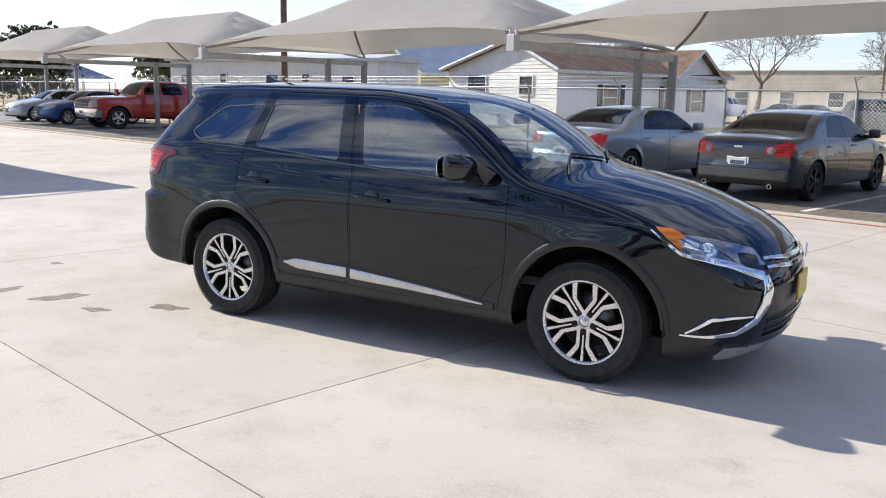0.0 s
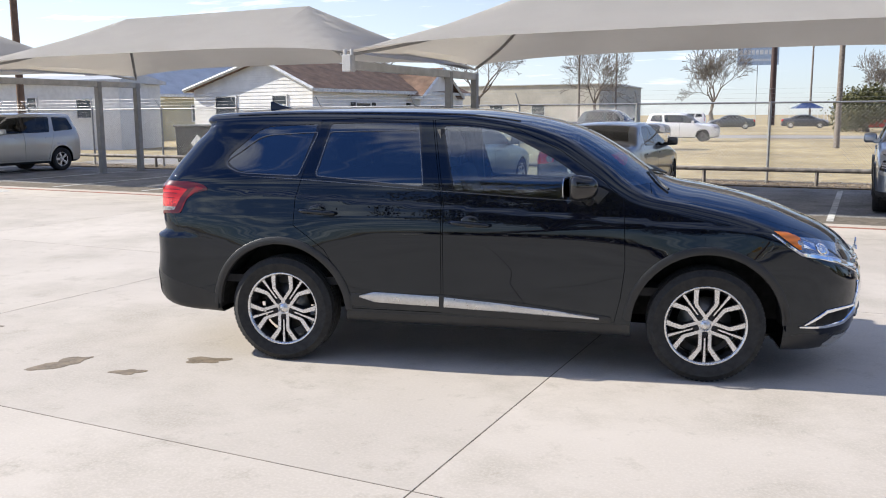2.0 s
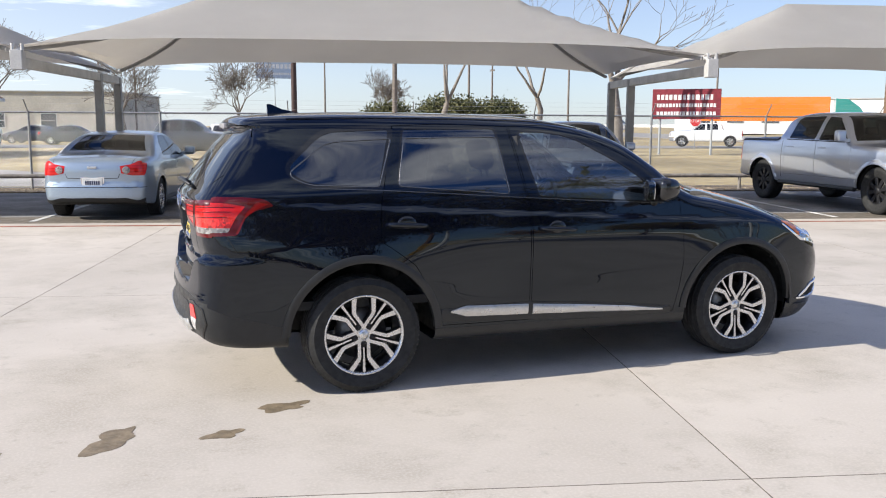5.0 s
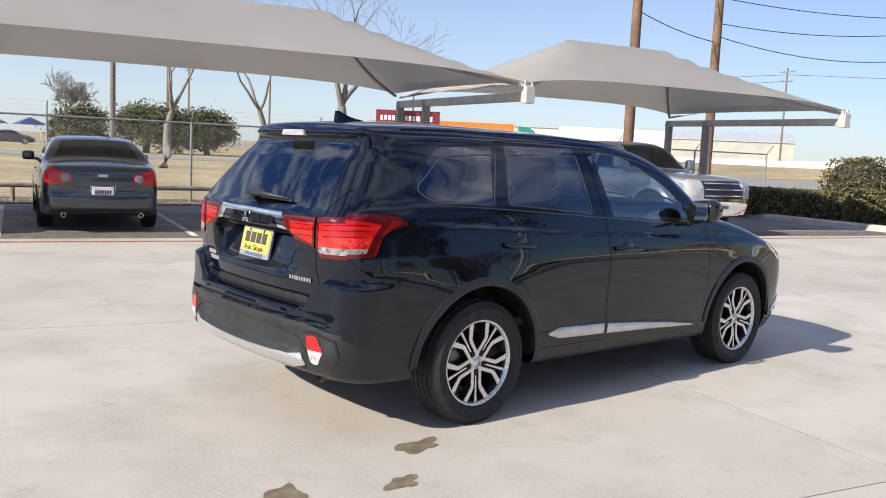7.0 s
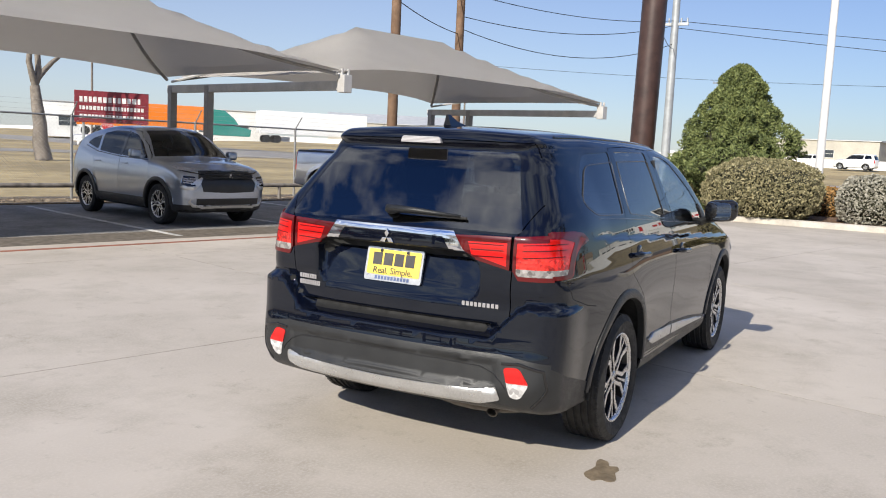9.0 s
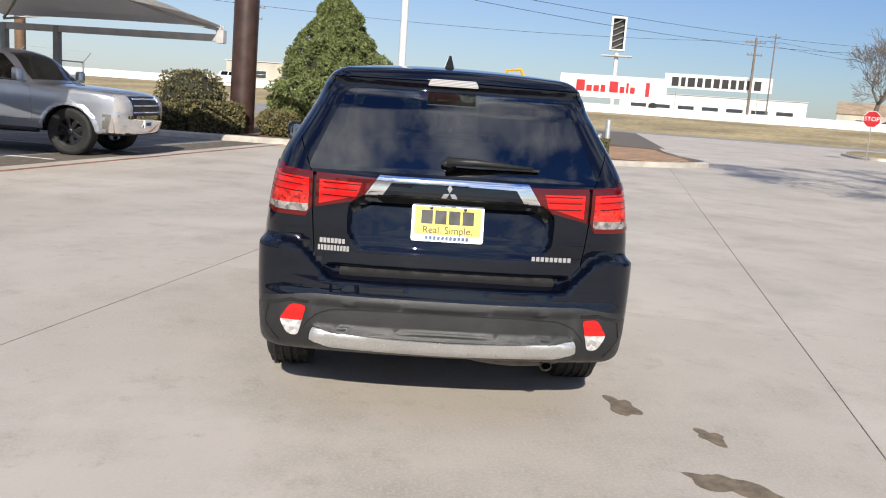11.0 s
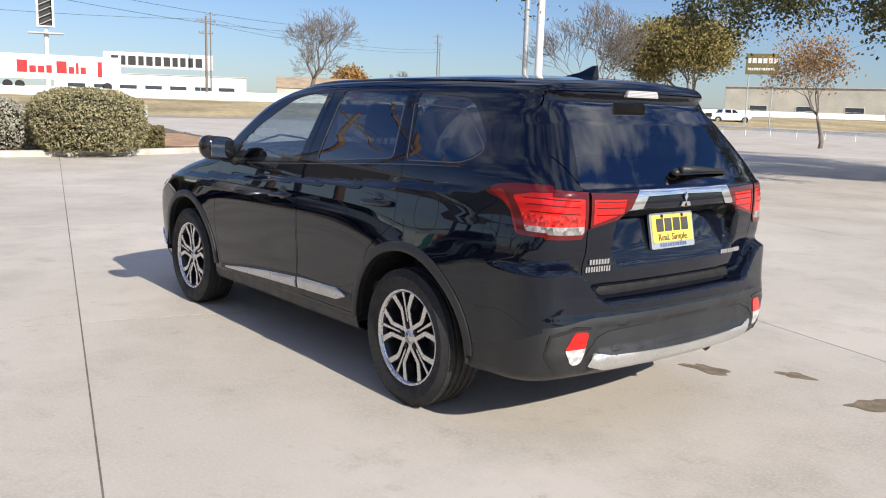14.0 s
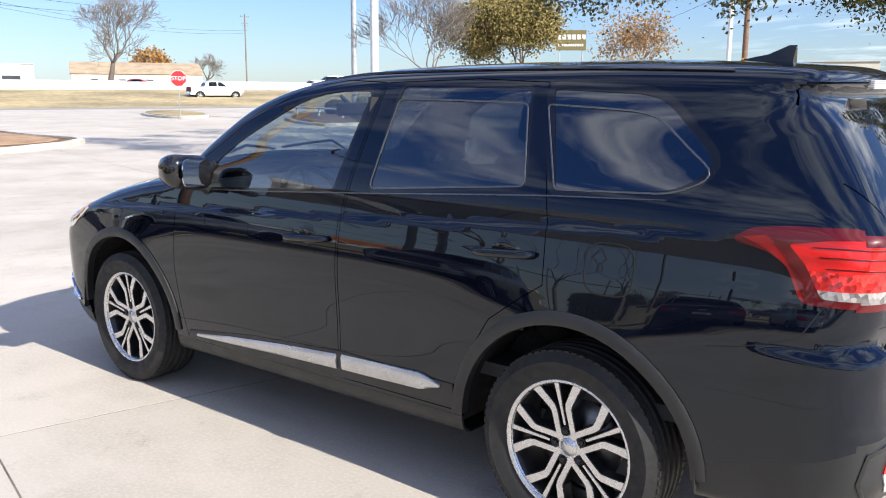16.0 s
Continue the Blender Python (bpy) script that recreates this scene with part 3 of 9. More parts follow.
SUV = dict(
    bounds=((-2.45, 2.45), 0.98, (0.1, 1.75)), belt=1.15, wheels=WHEELS, hub=HUB_Z, arch=0.442, flare=0.0,
    top=[(-2.3, 1.585), (-2.0, 1.617), (-1.7, 1.642), (-1.2, 1.655), (-0.7, 1.652), (-0.13, 1.638), (0.28, 1.588), (0.56, 1.512), (0.86, 1.35), (1.06, 1.215), (1.17, 1.168),
         (1.4, 1.125), (1.75, 1.045), (2.0, 0.965), (2.15, 0.895), (2.3, 0.78)],
    rear=[(0.22, -2.04), (0.30, -2.22), (0.38, -2.315), (0.47, -2.345), (0.58, -2.343), (0.60, -2.341), (0.64, -2.333), (0.72, -2.328), (0.8, -2.328), (0.9, -2.354), (1.05, -2.364), (1.13, -2.359),
          (1.18, -2.326), (1.3, -2.239), (1.42, -2.142), (1.53, -2.049), (1.56, -2.084), (1.62, -2.094), (1.7, -2.044)],
    front=[(0.14, 2.05), (0.2, 2.2), (0.3, 2.295), (0.45, 2.33), (0.6, 2.335), (0.72, 2.325), (0.82, 2.285), (0.9, 2.2), (1.0, 2.02)],
    width=[(0.12, 0.80), (0.24, 0.842), (0.34, 0.866), (0.45, 0.876), (0.58, 0.884), (0.7, 0.888), (0.8, 0.8885), (0.87, 0.886), (0.94, 0.879), (1.0, 0.869), (1.08, 0.855), (1.16, 0.838), (1.3, 0.79),
           (1.45, 0.732), (1.56, 0.682), (1.64, 0.62), (1.75, 0.5)],
    plan=[(-2.45, 0.15), (-2.2, 0.075), (-1.9, 0.03), (-1.5, 0.008), (-1.0, 0.0), (0.9, 0.0), (1.4, 0.008), (1.8, 0.03), (2.1, 0.085), (2.3, 0.16)],
    upper=[(-2.3, 0.09), (-1.8, 0.055), (-1.2, 0.02), (-0.4, 0.0), (0.5, 0.0), (1.2, 0.02)],
    bottom=[(-2.4, 0.33), (-1.9, 0.3), (-0.9, 0.275), (0.9, 0.25), (1.7, 0.2), (2.0, 0.18), (2.4, 0.2)],
    bow=0.30, crown=0.10, fbow=0.42, rbow=0.15, kfront=0.16, krear=0.10, ktop=0.06, crease=((-1.82, 1.125), (1.12, 0.95)), dent=suv_dent,
    crease_wide=0.024, crease_depth=0.015, pod=(-1.88, 0.835, 0.030), bulge=[(-1.36, 0.70, 0.44, 0.14, 0.021), (1.36, 0.68, 0.42, 0.14, 0.020), (-0.25, 0.62, 0.6, 0.13, -0.007)])


def wheel(parent, at, radius, width, rim_r, out, spokes, m_face, m_dark, name="wheel", lean=0.0):
    """A wheel with tyre, rim, spokes, brake disc and nuts. out: +1 when its face looks to +y."""
    w = new(name)
    w.empty_display_size = 0.05
    w.parent = parent
    w.matrix_local = Matrix.Translation(at) @ pose(0, 0, 0, -90 * out, 0, 0) @ pose(0, 0, 0, 0, 0, lean)
    hw = width / 2
    bm = bm_new()
    R, r = radius, rim_r
    prof = [(r - 0.012, -hw * 0.8), (r + 0.006, -hw * 0.9), (r + (R - r) * 0.4, -hw * 1.04), (R - 0.03, -hw * 0.98), (R - 0.008, -hw * 0.86)]
    for g in (-0.52, -0.18, 0.18, 0.52):
        prof += [(R, hw * (g - 0.1)), (R - 0.008, hw * (g - 0.07)), (R - 0.008, hw * (g + 0.07)), (R, hw * (g + 0.1))]
    prof += [(R - 0.008, hw * 0.86), (R - 0.03, hw * 0.98), (r + (R - r) * 0.62, hw * 1.05), (r + (R - r) * 0.58, hw * 1.03), (r + (R - r) * 0.3, hw * 1.02), (r + 0.006, hw * 0.9), (r - 0.012, hw * 0.8)]
    add_lathe(bm, prof, None, 72)
    # shoulder sipes
    for i in range(72):
        a = 2 * math.pi * (i + 0.5) / 72
        for sgn in (-1, 1):
            add_box(bm, (R - 0.02, -0.010, 0), (R - 0.003, 0.010, hw * 0.2), Matrix.Rotation(a, 4, "Z") @ Matrix.Translation((0, 0, sgn * hw * 0.77 - hw * 0.1)))
    part("tyre", bm, M_RUBBER, w, smooth=40)
    bm = bm_new()
    add_lathe(bm, [(r - 0.02, -hw * 0.8), (r - 0.006, -hw * 0.86), (r - 0.02, -hw * 0.6), (r - 0.03, hw * 0.4), (r - 0.016, hw * 0.72), (r - 0.004, hw * 0.84), (r + 0.004, hw * 0.88), (r + 0.002, hw * 0.8)], None, 64)
    part("rim", bm, m_dark, w, smooth=40)
    bm = bm_new()
    add_lathe(bm, [(r - 0.014, hw * 0.74), (r - 0.008, hw * 0.86), (r + 0.001, hw * 0.90), (r + 0.004, hw * 0.86)], None, 64)
    part("rim_lip", bm, m_face, w, smooth=50)
    bm = bm_new()
    add_lathe(bm, [(0.001, -0.02), (r * 0.66, -0.02), (r * 0.66, 0.005), (0.001, 0.005)], None, 40)
    part("brake_disc", bm, M_STEEL, w, smooth=30)
    spokes(w, r, hw, m_face, m_dark)
    return w


def y_spokes(w, r, hw, m_face, m_dark):
    """Five pairs of bent arms, machined on top and dark at the flanks, round a hub with five nuts."""
    zf = hw * 0.80

    def arm(line, th, top):
        """One bent arm: a machined face on a dark flank."""
        for nm, mat, hgt, up, grow in (("spoke_face", m_face, 0.004, top, 0.0), ("spoke_flank", m_dark, 0.045, top - 0.003, 0.003)):
            bm = bm_new()
            lo, hi, n = [], [], len(line)
            for j, (x, y, hwid) in enumerate(line):
                a, b = line[max(j - 1, 0)], line[min(j + 1, n - 1)]
                t = Vector((b[0] - a[0], b[1] - a[1])).normalized()
                nrm = Vector((-t.y, t.x)) * (hwid + grow)
                dz = -0.014 * (1 - (x / r))
                for lst, z in ((hi, up + dz), (lo, up + dz - hgt)):
                    lst.append((bm.verts.new((x + nrm.x, y + nrm.y, z)), bm.verts.new((x - nrm.x, y - nrm.y, z))))
            for j in range(n - 1):
                bm.faces.new((hi[j][0], hi[j][1], hi[j + 1][1], hi[j + 1][0]))
                bm.faces.new((hi[j][0], hi[j + 1][0], lo[j + 1][0], lo[j][0]))
                bm.faces.new((hi[j][1], lo[j][1], lo[j + 1][1], hi[j + 1][1]))
            bm.faces.new((hi[-1][0], hi[-1][1], lo[-1][1], lo[-1][0]))
            bmesh.ops.recalc_face_normals(bm, faces=bm.faces[:])
            bmesh.ops.transform(bm, matrix=Matrix.Rotation(th, 4, "Z"), verts=bm.verts[:])
            part(nm, bm, mat, w)

    for i in range(5):
        th = 2 * math.pi * i / 5 + math.pi / 2
        for sg in (-1, 1):
            bend = [(0.15, 46, 0.0100), (0.24, 29, 0.0098), (0.36, 19.0, 0.0098), (0.56, 12.2, 0.0105), (0.62, 12.4, 0.0120), (0.80, 17.8, 0.0130), (0.985, 21.6, 0.0150)]
            arm([(r * q * math.cos(radians(a)), sg * r * q * math.sin(radians(a)), w_) for q, a, w_ in bend], th, zf)
        arm([(r * 0.32, 0.0, 0.0040), (r * 0.6, 0.0, 0.0050), (r * 0.985, 0.0, 0.0085)], th, zf - 0.004)
    bm = bm_new()
    add_lathe(bm, [(0.046, zf - 0.05), (0.042, zf - 0.0145), (0.033, zf - 0.0125), (0.0325, zf - 0.015), (0.0305, zf - 0.015), (0.030, zf - 0.0115), (0.001, zf - 0.0105)], None, 40)
    part("hub", bm, m_face, w, smooth=40)
    for i in range(5):
        bm = bm_new()
        a = 2 * math.pi * i / 5 + math.pi / 2
        add_lathe(bm, [(0.0165, zf - 0.05), (0.0165, zf - 0.0135), (0.0125, zf - 0.0135), (0.0125, zf - 0.022), (0.0095, zf - 0.022), (0.0095, zf - 0.010), (0.006, zf - 0.007), (0.001, zf - 0.007)], Matrix.Translation((0.055 * math.cos(a), 0.055 * math.sin(a), 0)), 12)
        part("wheel_nut", bm, M_ALLOY_DARK, w)


FRONT_DOOR = [(-0.258, 0.362), (-0.258, 1.07), (-0.345, 1.565), (-0.12, 1.575), (0.10, 1.548), (0.45, 1.385), (0.72, 1.2), (0.84, 1.09), (0.85, 0.9), (0.857, 0.69), (0.835, 0.5), (0.80, 0.345)]
REAR_DOOR = [(-0.268, 0.362), (-0.268, 1.07), (-0.355, 1.565), (-0.8, 1.578), (-1.10, 1.566), (-1.165, 1.33), (-1.228, 1.08), (-1.238, 0.9), (-1.15, 0.84), (-1.03, 0.75), (-0.95, 0.62), (-0.90, 0.45), (-0.886, 0.368)]
GLASS_F = rounded([(-0.285, 1.53), (-0.19, 1.135), (0.70, 1.082), (0.60, 1.2), (0.45, 1.312), (0.10, 1.492), (-0.08, 1.528)], [0.03, 0.02, 0.02, 0.1, 0.1, 0.1, 0.1], 3)
GLASS_R = rounded([(-1.035, 1.545), (-1.10, 1.215), (-0.395, 1.152), (-0.445, 1.55)], 0.025, 3)
GLASS_Q = rounded([(-1.125, 1.542), (-1.225, 1.215), (-1.64, 1.236), (-1.755, 1.315), (-1.515, 1.525)], [0.02, 0.02, 0.1, 0.09, 0.08], 4)
TAIL_SIDE = rounded([(-2.4, 1.172), (-2.0, 1.168), (-1.89, 1.155), (-1.835, 1.118), (-1.95, 1.09), (-2.0, 1.055), (-2.045, 0.958), (-2.4, 0.95)], 0.02, 2)
TAIL_REAR = [(0.335, 1.132), (0.6, 1.14), (1.0, 1.172), (1.0, 0.95), (0.64, 0.946), (0.618, 0.985), (0.40, 1.036)]
CHROME_BAR = [(-0.1, 1.146), (0.325, 1.146), (0.415, 1.026), (0.335, 1.026), (0.272, 1.118), (-0.1, 1.124)]
GLASS_BACK = rounded([(-0.2, 1.52), (0.50, 1.515), (0.645, 1.155), (-0.2, 1.165)], [0, 0.05, 0.03, 0], 4)
GATE = [(-0.1, 1.57), (0.56, 1.565), (0.70, 1.30), (0.625, 1.14), (0.612, 0.95), (0.60, 0.75), (0.565, 0.725), (-0.1, 0.718)]
TAIL_CORE_S = rounded([(-2.4, 1.142), (-2.10, 1.137), (-1.995, 1.118), (-2.045, 1.065), (-2.095, 0.977), (-2.4, 0.967)], 0.01, 2)
TAIL_ARM = rounded([(-1.868, 1.128), (-1.935, 1.140), (-1.99, 1.085), (-2.045, 0.990), (-2.058, 0.968), (-2.035, 0.968), (-1.992, 1.058), (-1.94, 1.098)], 0.006, 2)
TAIL_CORE_R = [(0.40, 1.108), (0.6, 1.113), (1.0, 1.140), (1.0, 0.97), (0.64, 0.966), (0.61, 1.0), (0.42, 1.05)]
SKID = rounded([(-0.1, 0.428), (0.5, 0.44), (0.585, 0.462), (0.60, 0.40), (0.50, 0.372), (-0.1, 0.358)], 0.008, 2)
MARKER = rounded([(0.615, 0.555), (0.685, 0.56), (0.735, 0.485), (0.695, 0.415), (0.65, 0.415)], 0.02, 3)
PLASTIC_REAR = [(-0.1, 0.612), (0.60, 0.612), (0.68, 0.60), (1.0, 0.555), (1.0, 0.1), (-0.1, 0.1)]
PLASTIC_SIDE = [(-2.5, 0.60), (-2.25, 0.575), (-2.12, 0.515), (-1.72, 0.40), (-1.72, 0.1), (-2.5, 0.1)]
HEAD_SIDE = [(1.70, 0.918), (1.9, 0.895), (2.05, 0.858), (2.35, 0.80), (2.35, 0.715), (2.12, 0.735), (1.87, 0.79)]
HEAD_FRONT = [(0.50, 0.80), (0.70, 0.862), (1.0, 0.93), (1.0, 0.76), (0.75, 0.727), (0.5, 0.72)]
WIND = rounded([(-0.2, 1.575), (0.585, 1.545), (0.735, 1.165), (-0.2, 1.20)], [0, 0.05, 0.03, 0], 4)
HOOD = [(1.0, -0.2), (1.0, 0.72), (1.3, 0.735), (1.75, 0.715), (2.06, 0.64), (2.20, 0.5), (2.26, 0.3), (2.275, -0.2)]
SILL = [(-0.95, 0.352), (0.95, 0.33), (0.95, 0.1), (-0.95, 0.1)]


def suv():
    shell = Shell(SUV)
    car = thing("sport_utility_vehicle", pose(0, 0, 0), "glossy black sport utility vehicle with two-tone alloy wheels", "car")
    sk = Skin(shell, 0.022)
    sidef = lambda c, n: n.y > 0.25  # noqa: E731
    rearf = lambda c, n: n.x < -0.2 and c.x < -1.6  # noqa: E731
    frontf = lambda c, n: n.x > 0.12 and c.x > 0  # noqa: E731
    topf = lambda c, n: n.z > 0.3 and c.x > 0.9  # noqa: E731
    gap = 0.0035
    door_f, door_r = (grown(p, -gap) for p in (FRONT_DOOR, REAR_DOOR))
    for poly in (FRONT_DOOR, door_f, REAR_DOOR, door_r, GLASS_F, GLASS_R, GLASS_Q):
        sk.cut(1, poly, sidef)
    frames = [grown(GLASS_F, 0.014), grown(GLASS_R, 0.014), grown(GLASS_Q, 0.028)]
    for poly in frames:
        sk.cut(1, poly, sidef)
    sk.cut(1, TAIL_SIDE, lambda c, n: n.y > 0.2 and c.x < -1.7)
    sk.cut(0, TAIL_REAR, rearf)
    sk.cut(1, TAIL_CORE_S, lambda c, n: n.y > 0.2 and c.x < -1.7)
    sk.cut(0, TAIL_CORE_R, rearf)
    sk.cut(1, TAIL_ARM, lambda c, n: n.y > 0.2 and c.x < -1.7)
    for zl in (1.0, 1.05):
        sk.cut(1, [(-2.3, zl), (-1.98, zl)], lambda c, n: n.y > 0.2 and c.x < -1.9, False)
    for line in ([(0.3, 1.05), (1.0, 1.05)], [(0.3, 1.0), (1.0, 1.0)], [(0.60, 1.2), (0.60, 0.9)], [(0.615, 1.2), (0.615, 0.9)], [(0.585, 1.2), (0.585, 0.9)], [(0.63, 1.2), (0.63, 0.9)]):
        sk.cut(0, line, lambda c, n: n.x < -0.2 and c.x < -1.6 and 0.9 < c.z < 1.2, False)
    for poly in ([(-0.1, 0.79), (0.47, 0.79), (0.47, 0.66), (-0.1, 0.66)], [(-0.1, 0.60), (0.53, 0.60), (0.53, 0.33), (-0.1, 0.33)], [(-0.1, 0.285), (0.72, 0.285), (0.72, 0.1), (-0.1, 0.1)]):
        sk.cut(0, poly, lambda c, n: n.x > 0.3 and c.x > 1.7)
    for poly in (CHROME_BAR, GLASS_BACK, SKID, MARKER, PLASTIC_REAR):
        sk.cut(0, poly, rearf)
    gate_in = grown(GATE, -0.005)
    sk.cut(0, GATE, rearf)
    sk.cut(0, gate_in, rearf)
    sk.cut(1, PLASTIC_SIDE, lambda c, n: n.y > 0.2 and c.x < -1.6)
    sk.cut(1, HEAD_SIDE, lambda c, n: n.y > 0.15 and c.x > 1.5)
    sk.cut(0, HEAD_FRONT, lambda c, n: n.x > 0.3 and c.x > 1.7)
    sk.cut(0, WIND, lambda c, n: n.x > 0.12 and 0 < c.x < 1.4 and c.z > 1.1)
    sk.cut(2, HOOD, topf)
    hood_in = grown(HOOD, -0.004)
    sk.cut(2, hood_in, topf)
    sk.cut(1, SILL, sidef)
    ra = SUV["arch"]
    arches, lips = [], []
    for fx in WHEELS:
        for r, lst in ((ra, arches), (ra + 0.02, lips)):
            arc = [(fx + r * math.cos(math.pi * k / 24), HUB_Z + r * math.sin(math.pi * k / 24)) for k in range(25)]
            poly = [(fx + r * 0.985, 0.1)] + arc + [(fx - r * 0.985, 0.1)]
            if lst is arches:
                sk.cut(1, poly, lambda c, n: c.y > 0.5)
            lst.append(poly)
    sk.settle()

    def sort(c, n):
        p = (c.x, c.z)
        if c.y > 0.45 and any(inside(a, p) for a in arches):
            return None
        if n.x < -0.35 and c.x < -1.75 and abs(n.x) > abs(n.y) * 0.8:
            q = (c.y, c.z)
            for nm, poly in (("tail", TAIL_REAR), ("chrome", CHROME_BAR), ("back_glass", GLASS_BACK), ("skid", SKID), ("marker", MARKER)):
                if inside(poly, q):
                    if nm == "tail":
                        core = inside(TAIL_CORE_R, q)
                        if c.y < 0.60:
                            return "gate_core" if core and c.y < 0.585 else "tail_gate"
                        if c.y < 0.615:
                            return None
                        if core and c.y > 0.63:
                            return "reverse" if c.z < 1.0 else ("tail_led" if c.z < 1.05 else "tail_core")
                        return "tail"
                    if nm == "marker":
                        return "marker_red" if c.z > 0.487 else "marker_white"
                    return nm
            if inside(GATE, q):
                return "gate" if inside(gate_in, q) else None
            if inside(PLASTIC_REAR, q):
                return "plastic_rear"
        elif c.y > 0.55 and (n.y > 0.2 or c.x < -1.9):
            if c.x < -1.75 and inside(TAIL_SIDE, p):
                if inside(TAIL_CORE_S, p):
                    return "reverse" if c.z < 1.0 else ("tail_led" if c.z < 1.05 else "tail_core")
                return "tail_arm" if inside(TAIL_ARM, p) else "tail"
            if c.x < -1.6 and inside(PLASTIC_SIDE, p):
                return "plastic_rear"
        if n.y > 0.25:
            for nm, poly in (("glass_f", GLASS_F), ("glass_r", GLASS_R), ("glass_q", GLASS_Q)):
                if inside(poly, p):
                    return nm
            for nm, poly in (("frame_f", frames[0]), ("frame_r", frames[1]), ("frame_q", frames[2])):
                if inside(poly, p):
                    return nm
        if c.x > 1.5 and (n.y > 0.15 and inside(HEAD_SIDE, p) and n.y >= n.x * 0.9 or n.x > n.y * 0.9 and inside(HEAD_FRONT, (c.y, c.z))):
            return "amber" if c.x < 1.84 and c.z > 0.80 else "head"
        if n.x > 0.12 and 0 < c.x < 1.4 and c.z > 1.1 and inside(WIND, (c.y, c.z)) and n.y < 0.75:
            return "windscreen"
        if topf(c, n) and inside(HOOD, (c.x, c.y)) and c.z < 1.2:
            return "hood" if inside(hood_in, (c.x, c.y)) else None
        if n.y > 0.2:
            if inside(door_f, p):
                return "door_f"
            if inside(door_r, p):
                return "door_r"
            if inside(FRONT_DOOR, p) or inside(REAR_DOOR, p):
                return None
            if inside(SILL, p):
                return "sill"
        if c.z < 0.30 and c.x > 1.5:
            return "skid_front" if c.x > 2.02 and c.y < 0.72 and c.z < 0.285 else "chin"
        if c.x > 1.9 and n.x > 0.55 and c.y < 0.53:
            if 0.66 < c.z < 0.79 and c.y < 0.47:
                return "grille"
            if 0.33 < c.z < 0.60:
                return "low_grille"
        if n.z < -0.6:
            return "floor"
        return "body"

    d = sk.deal(sort)
    both = lambda nm, key, mat, lip=0.012, rise=0.0, label="", par=car: panel(nm, shell, d.get(key, []), mat, par, 0, lip, rise, label)  # noqa: E731
    both("body", "body", M_PAINT)
    both("underbody", "floor", M_DARK, 0)
    both("hood", "hood", M_PAINT)
    both("windshield", "windscreen", M_CLEAR, 0)
    both("front_lower_trim", "chin", M_TRIM)
    both("front_skid_plate", "skid_front", M_SATIN, 0.01, 0.004, "silver front skid plate")
    both("grille", "grille", M_GLOSSBLACK, 0.02, -0.01, "black upper grille")
    both("lower_grille", "low_grille", M_TRIM, 0.02, -0.015, "black lower grille")
    gate = both("tailgate", "gate", M_PAINT)
    both("rear_window", "back_glass", M_TINT, 0, 0, "dark tinted rear window", gate)
    both("chrome_bar", "chrome", M_CHROME, 0.01, 0.004, "chrome bar between the tail lamps", gate)
    both("rear_bumper_trim", "plastic_rear", M_TRIM, 0.012, 0.0, "dark grey plastic lower bumper")
    both("skid_plate", "skid", M_SATIN, 0.015, 0.006, "silver skid plate")
    for sg in (1, -1):
        pan = lambda nm, key, mat, lip=0.012, rise=0.0, label="", par=car: panel(nm, shell, d.get(key, []), mat, par, sg, lip, rise, label)  # noqa: E731
        df = pan("front_door", "door_f", M_PAINT)
        dr = pan("rear_door", "door_r", M_PAINT)
        pan("window_frame", "frame_f", M_GLOSSBLACK, 0.006, -0.0005, "", df)
        pan("window_frame", "frame_r", M_GLOSSBLACK, 0.006, -0.0005, "", dr)
        pan("window_glass", "glass_f", M_CLEAR, 0, -0.004, "lightly tinted door glass", df)
        pan("window_glass", "glass_r", M_TINT, 0, -0.004, "dark privacy glass", dr)
        pan("quarter_window", "glass_q", M_TINT, 0, -0.004, "dark privacy glass")
        pan("quarter_window_frame", "frame_q", M_GLOSSBLACK, 0.006, -0.0005)
        tl = pan("tail_lamp", "tail", M_RED_DARK, 0.02, 0.005, "red wrap-around tail lamp")
        pan("tail_lens", "tail_core", M_RED, 0.01, 0.003, "ribbed bright red lens", tl)
        pan("brake_reflector", "tail_led", M_LED, 0.01, 0.003, "faceted red brake reflector", tl)
        pan("lamp_arm", "tail_arm", M_RED_MID, 0.01, 0.004, "red angled lamp arm", tl)
        pan("reverse_lens", "reverse", M_REVERSE, 0.01, 0.004, "clear reverse lens", tl)
        tg = pan("tailgate_lamp", "tail_gate", M_RED_DARK, 0.02, 0.004, "red inner tail lamp", gate)
        tg.name = "tailgate_lamp"
        pan("tailgate_lens", "gate_core", M_RED, 0.01, 0.002, "ribbed bright red lens", gate)
        hl = pan("headlamp", "head", M_HEAD, 0.02, 0.002, "clear headlamp with chrome reflectors")
        pan("turn_signal", "amber", M_AMBER, 0.02, 0.002, "amber turn signal", hl)
        mk = pan("rear_reflector", "marker_red", M_RED, 0.02, 0.004, "red reflector over a clear lens")
        pan("lower_lens", "marker_white", M_CLEAR_CELL, 0.02, 0.004, "", mk)
        pan("sill_trim", "sill", M_TRIM, 0.01, 0.001, "dark plastic sill")
    # inner shell behind gaps
    lin = Skin(shell, 0.06)
    vs = lin.bm.verts[:]
    pp = shell.project(np.array([v.co for v in vs]), -0.028)
    for v, c in zip(vs, pp):
        v.co = c
    lin.bm.normal_update()
    big = [grown(p, 0.03) for p in (GLASS_F, GLASS_R, GLASS_Q)]

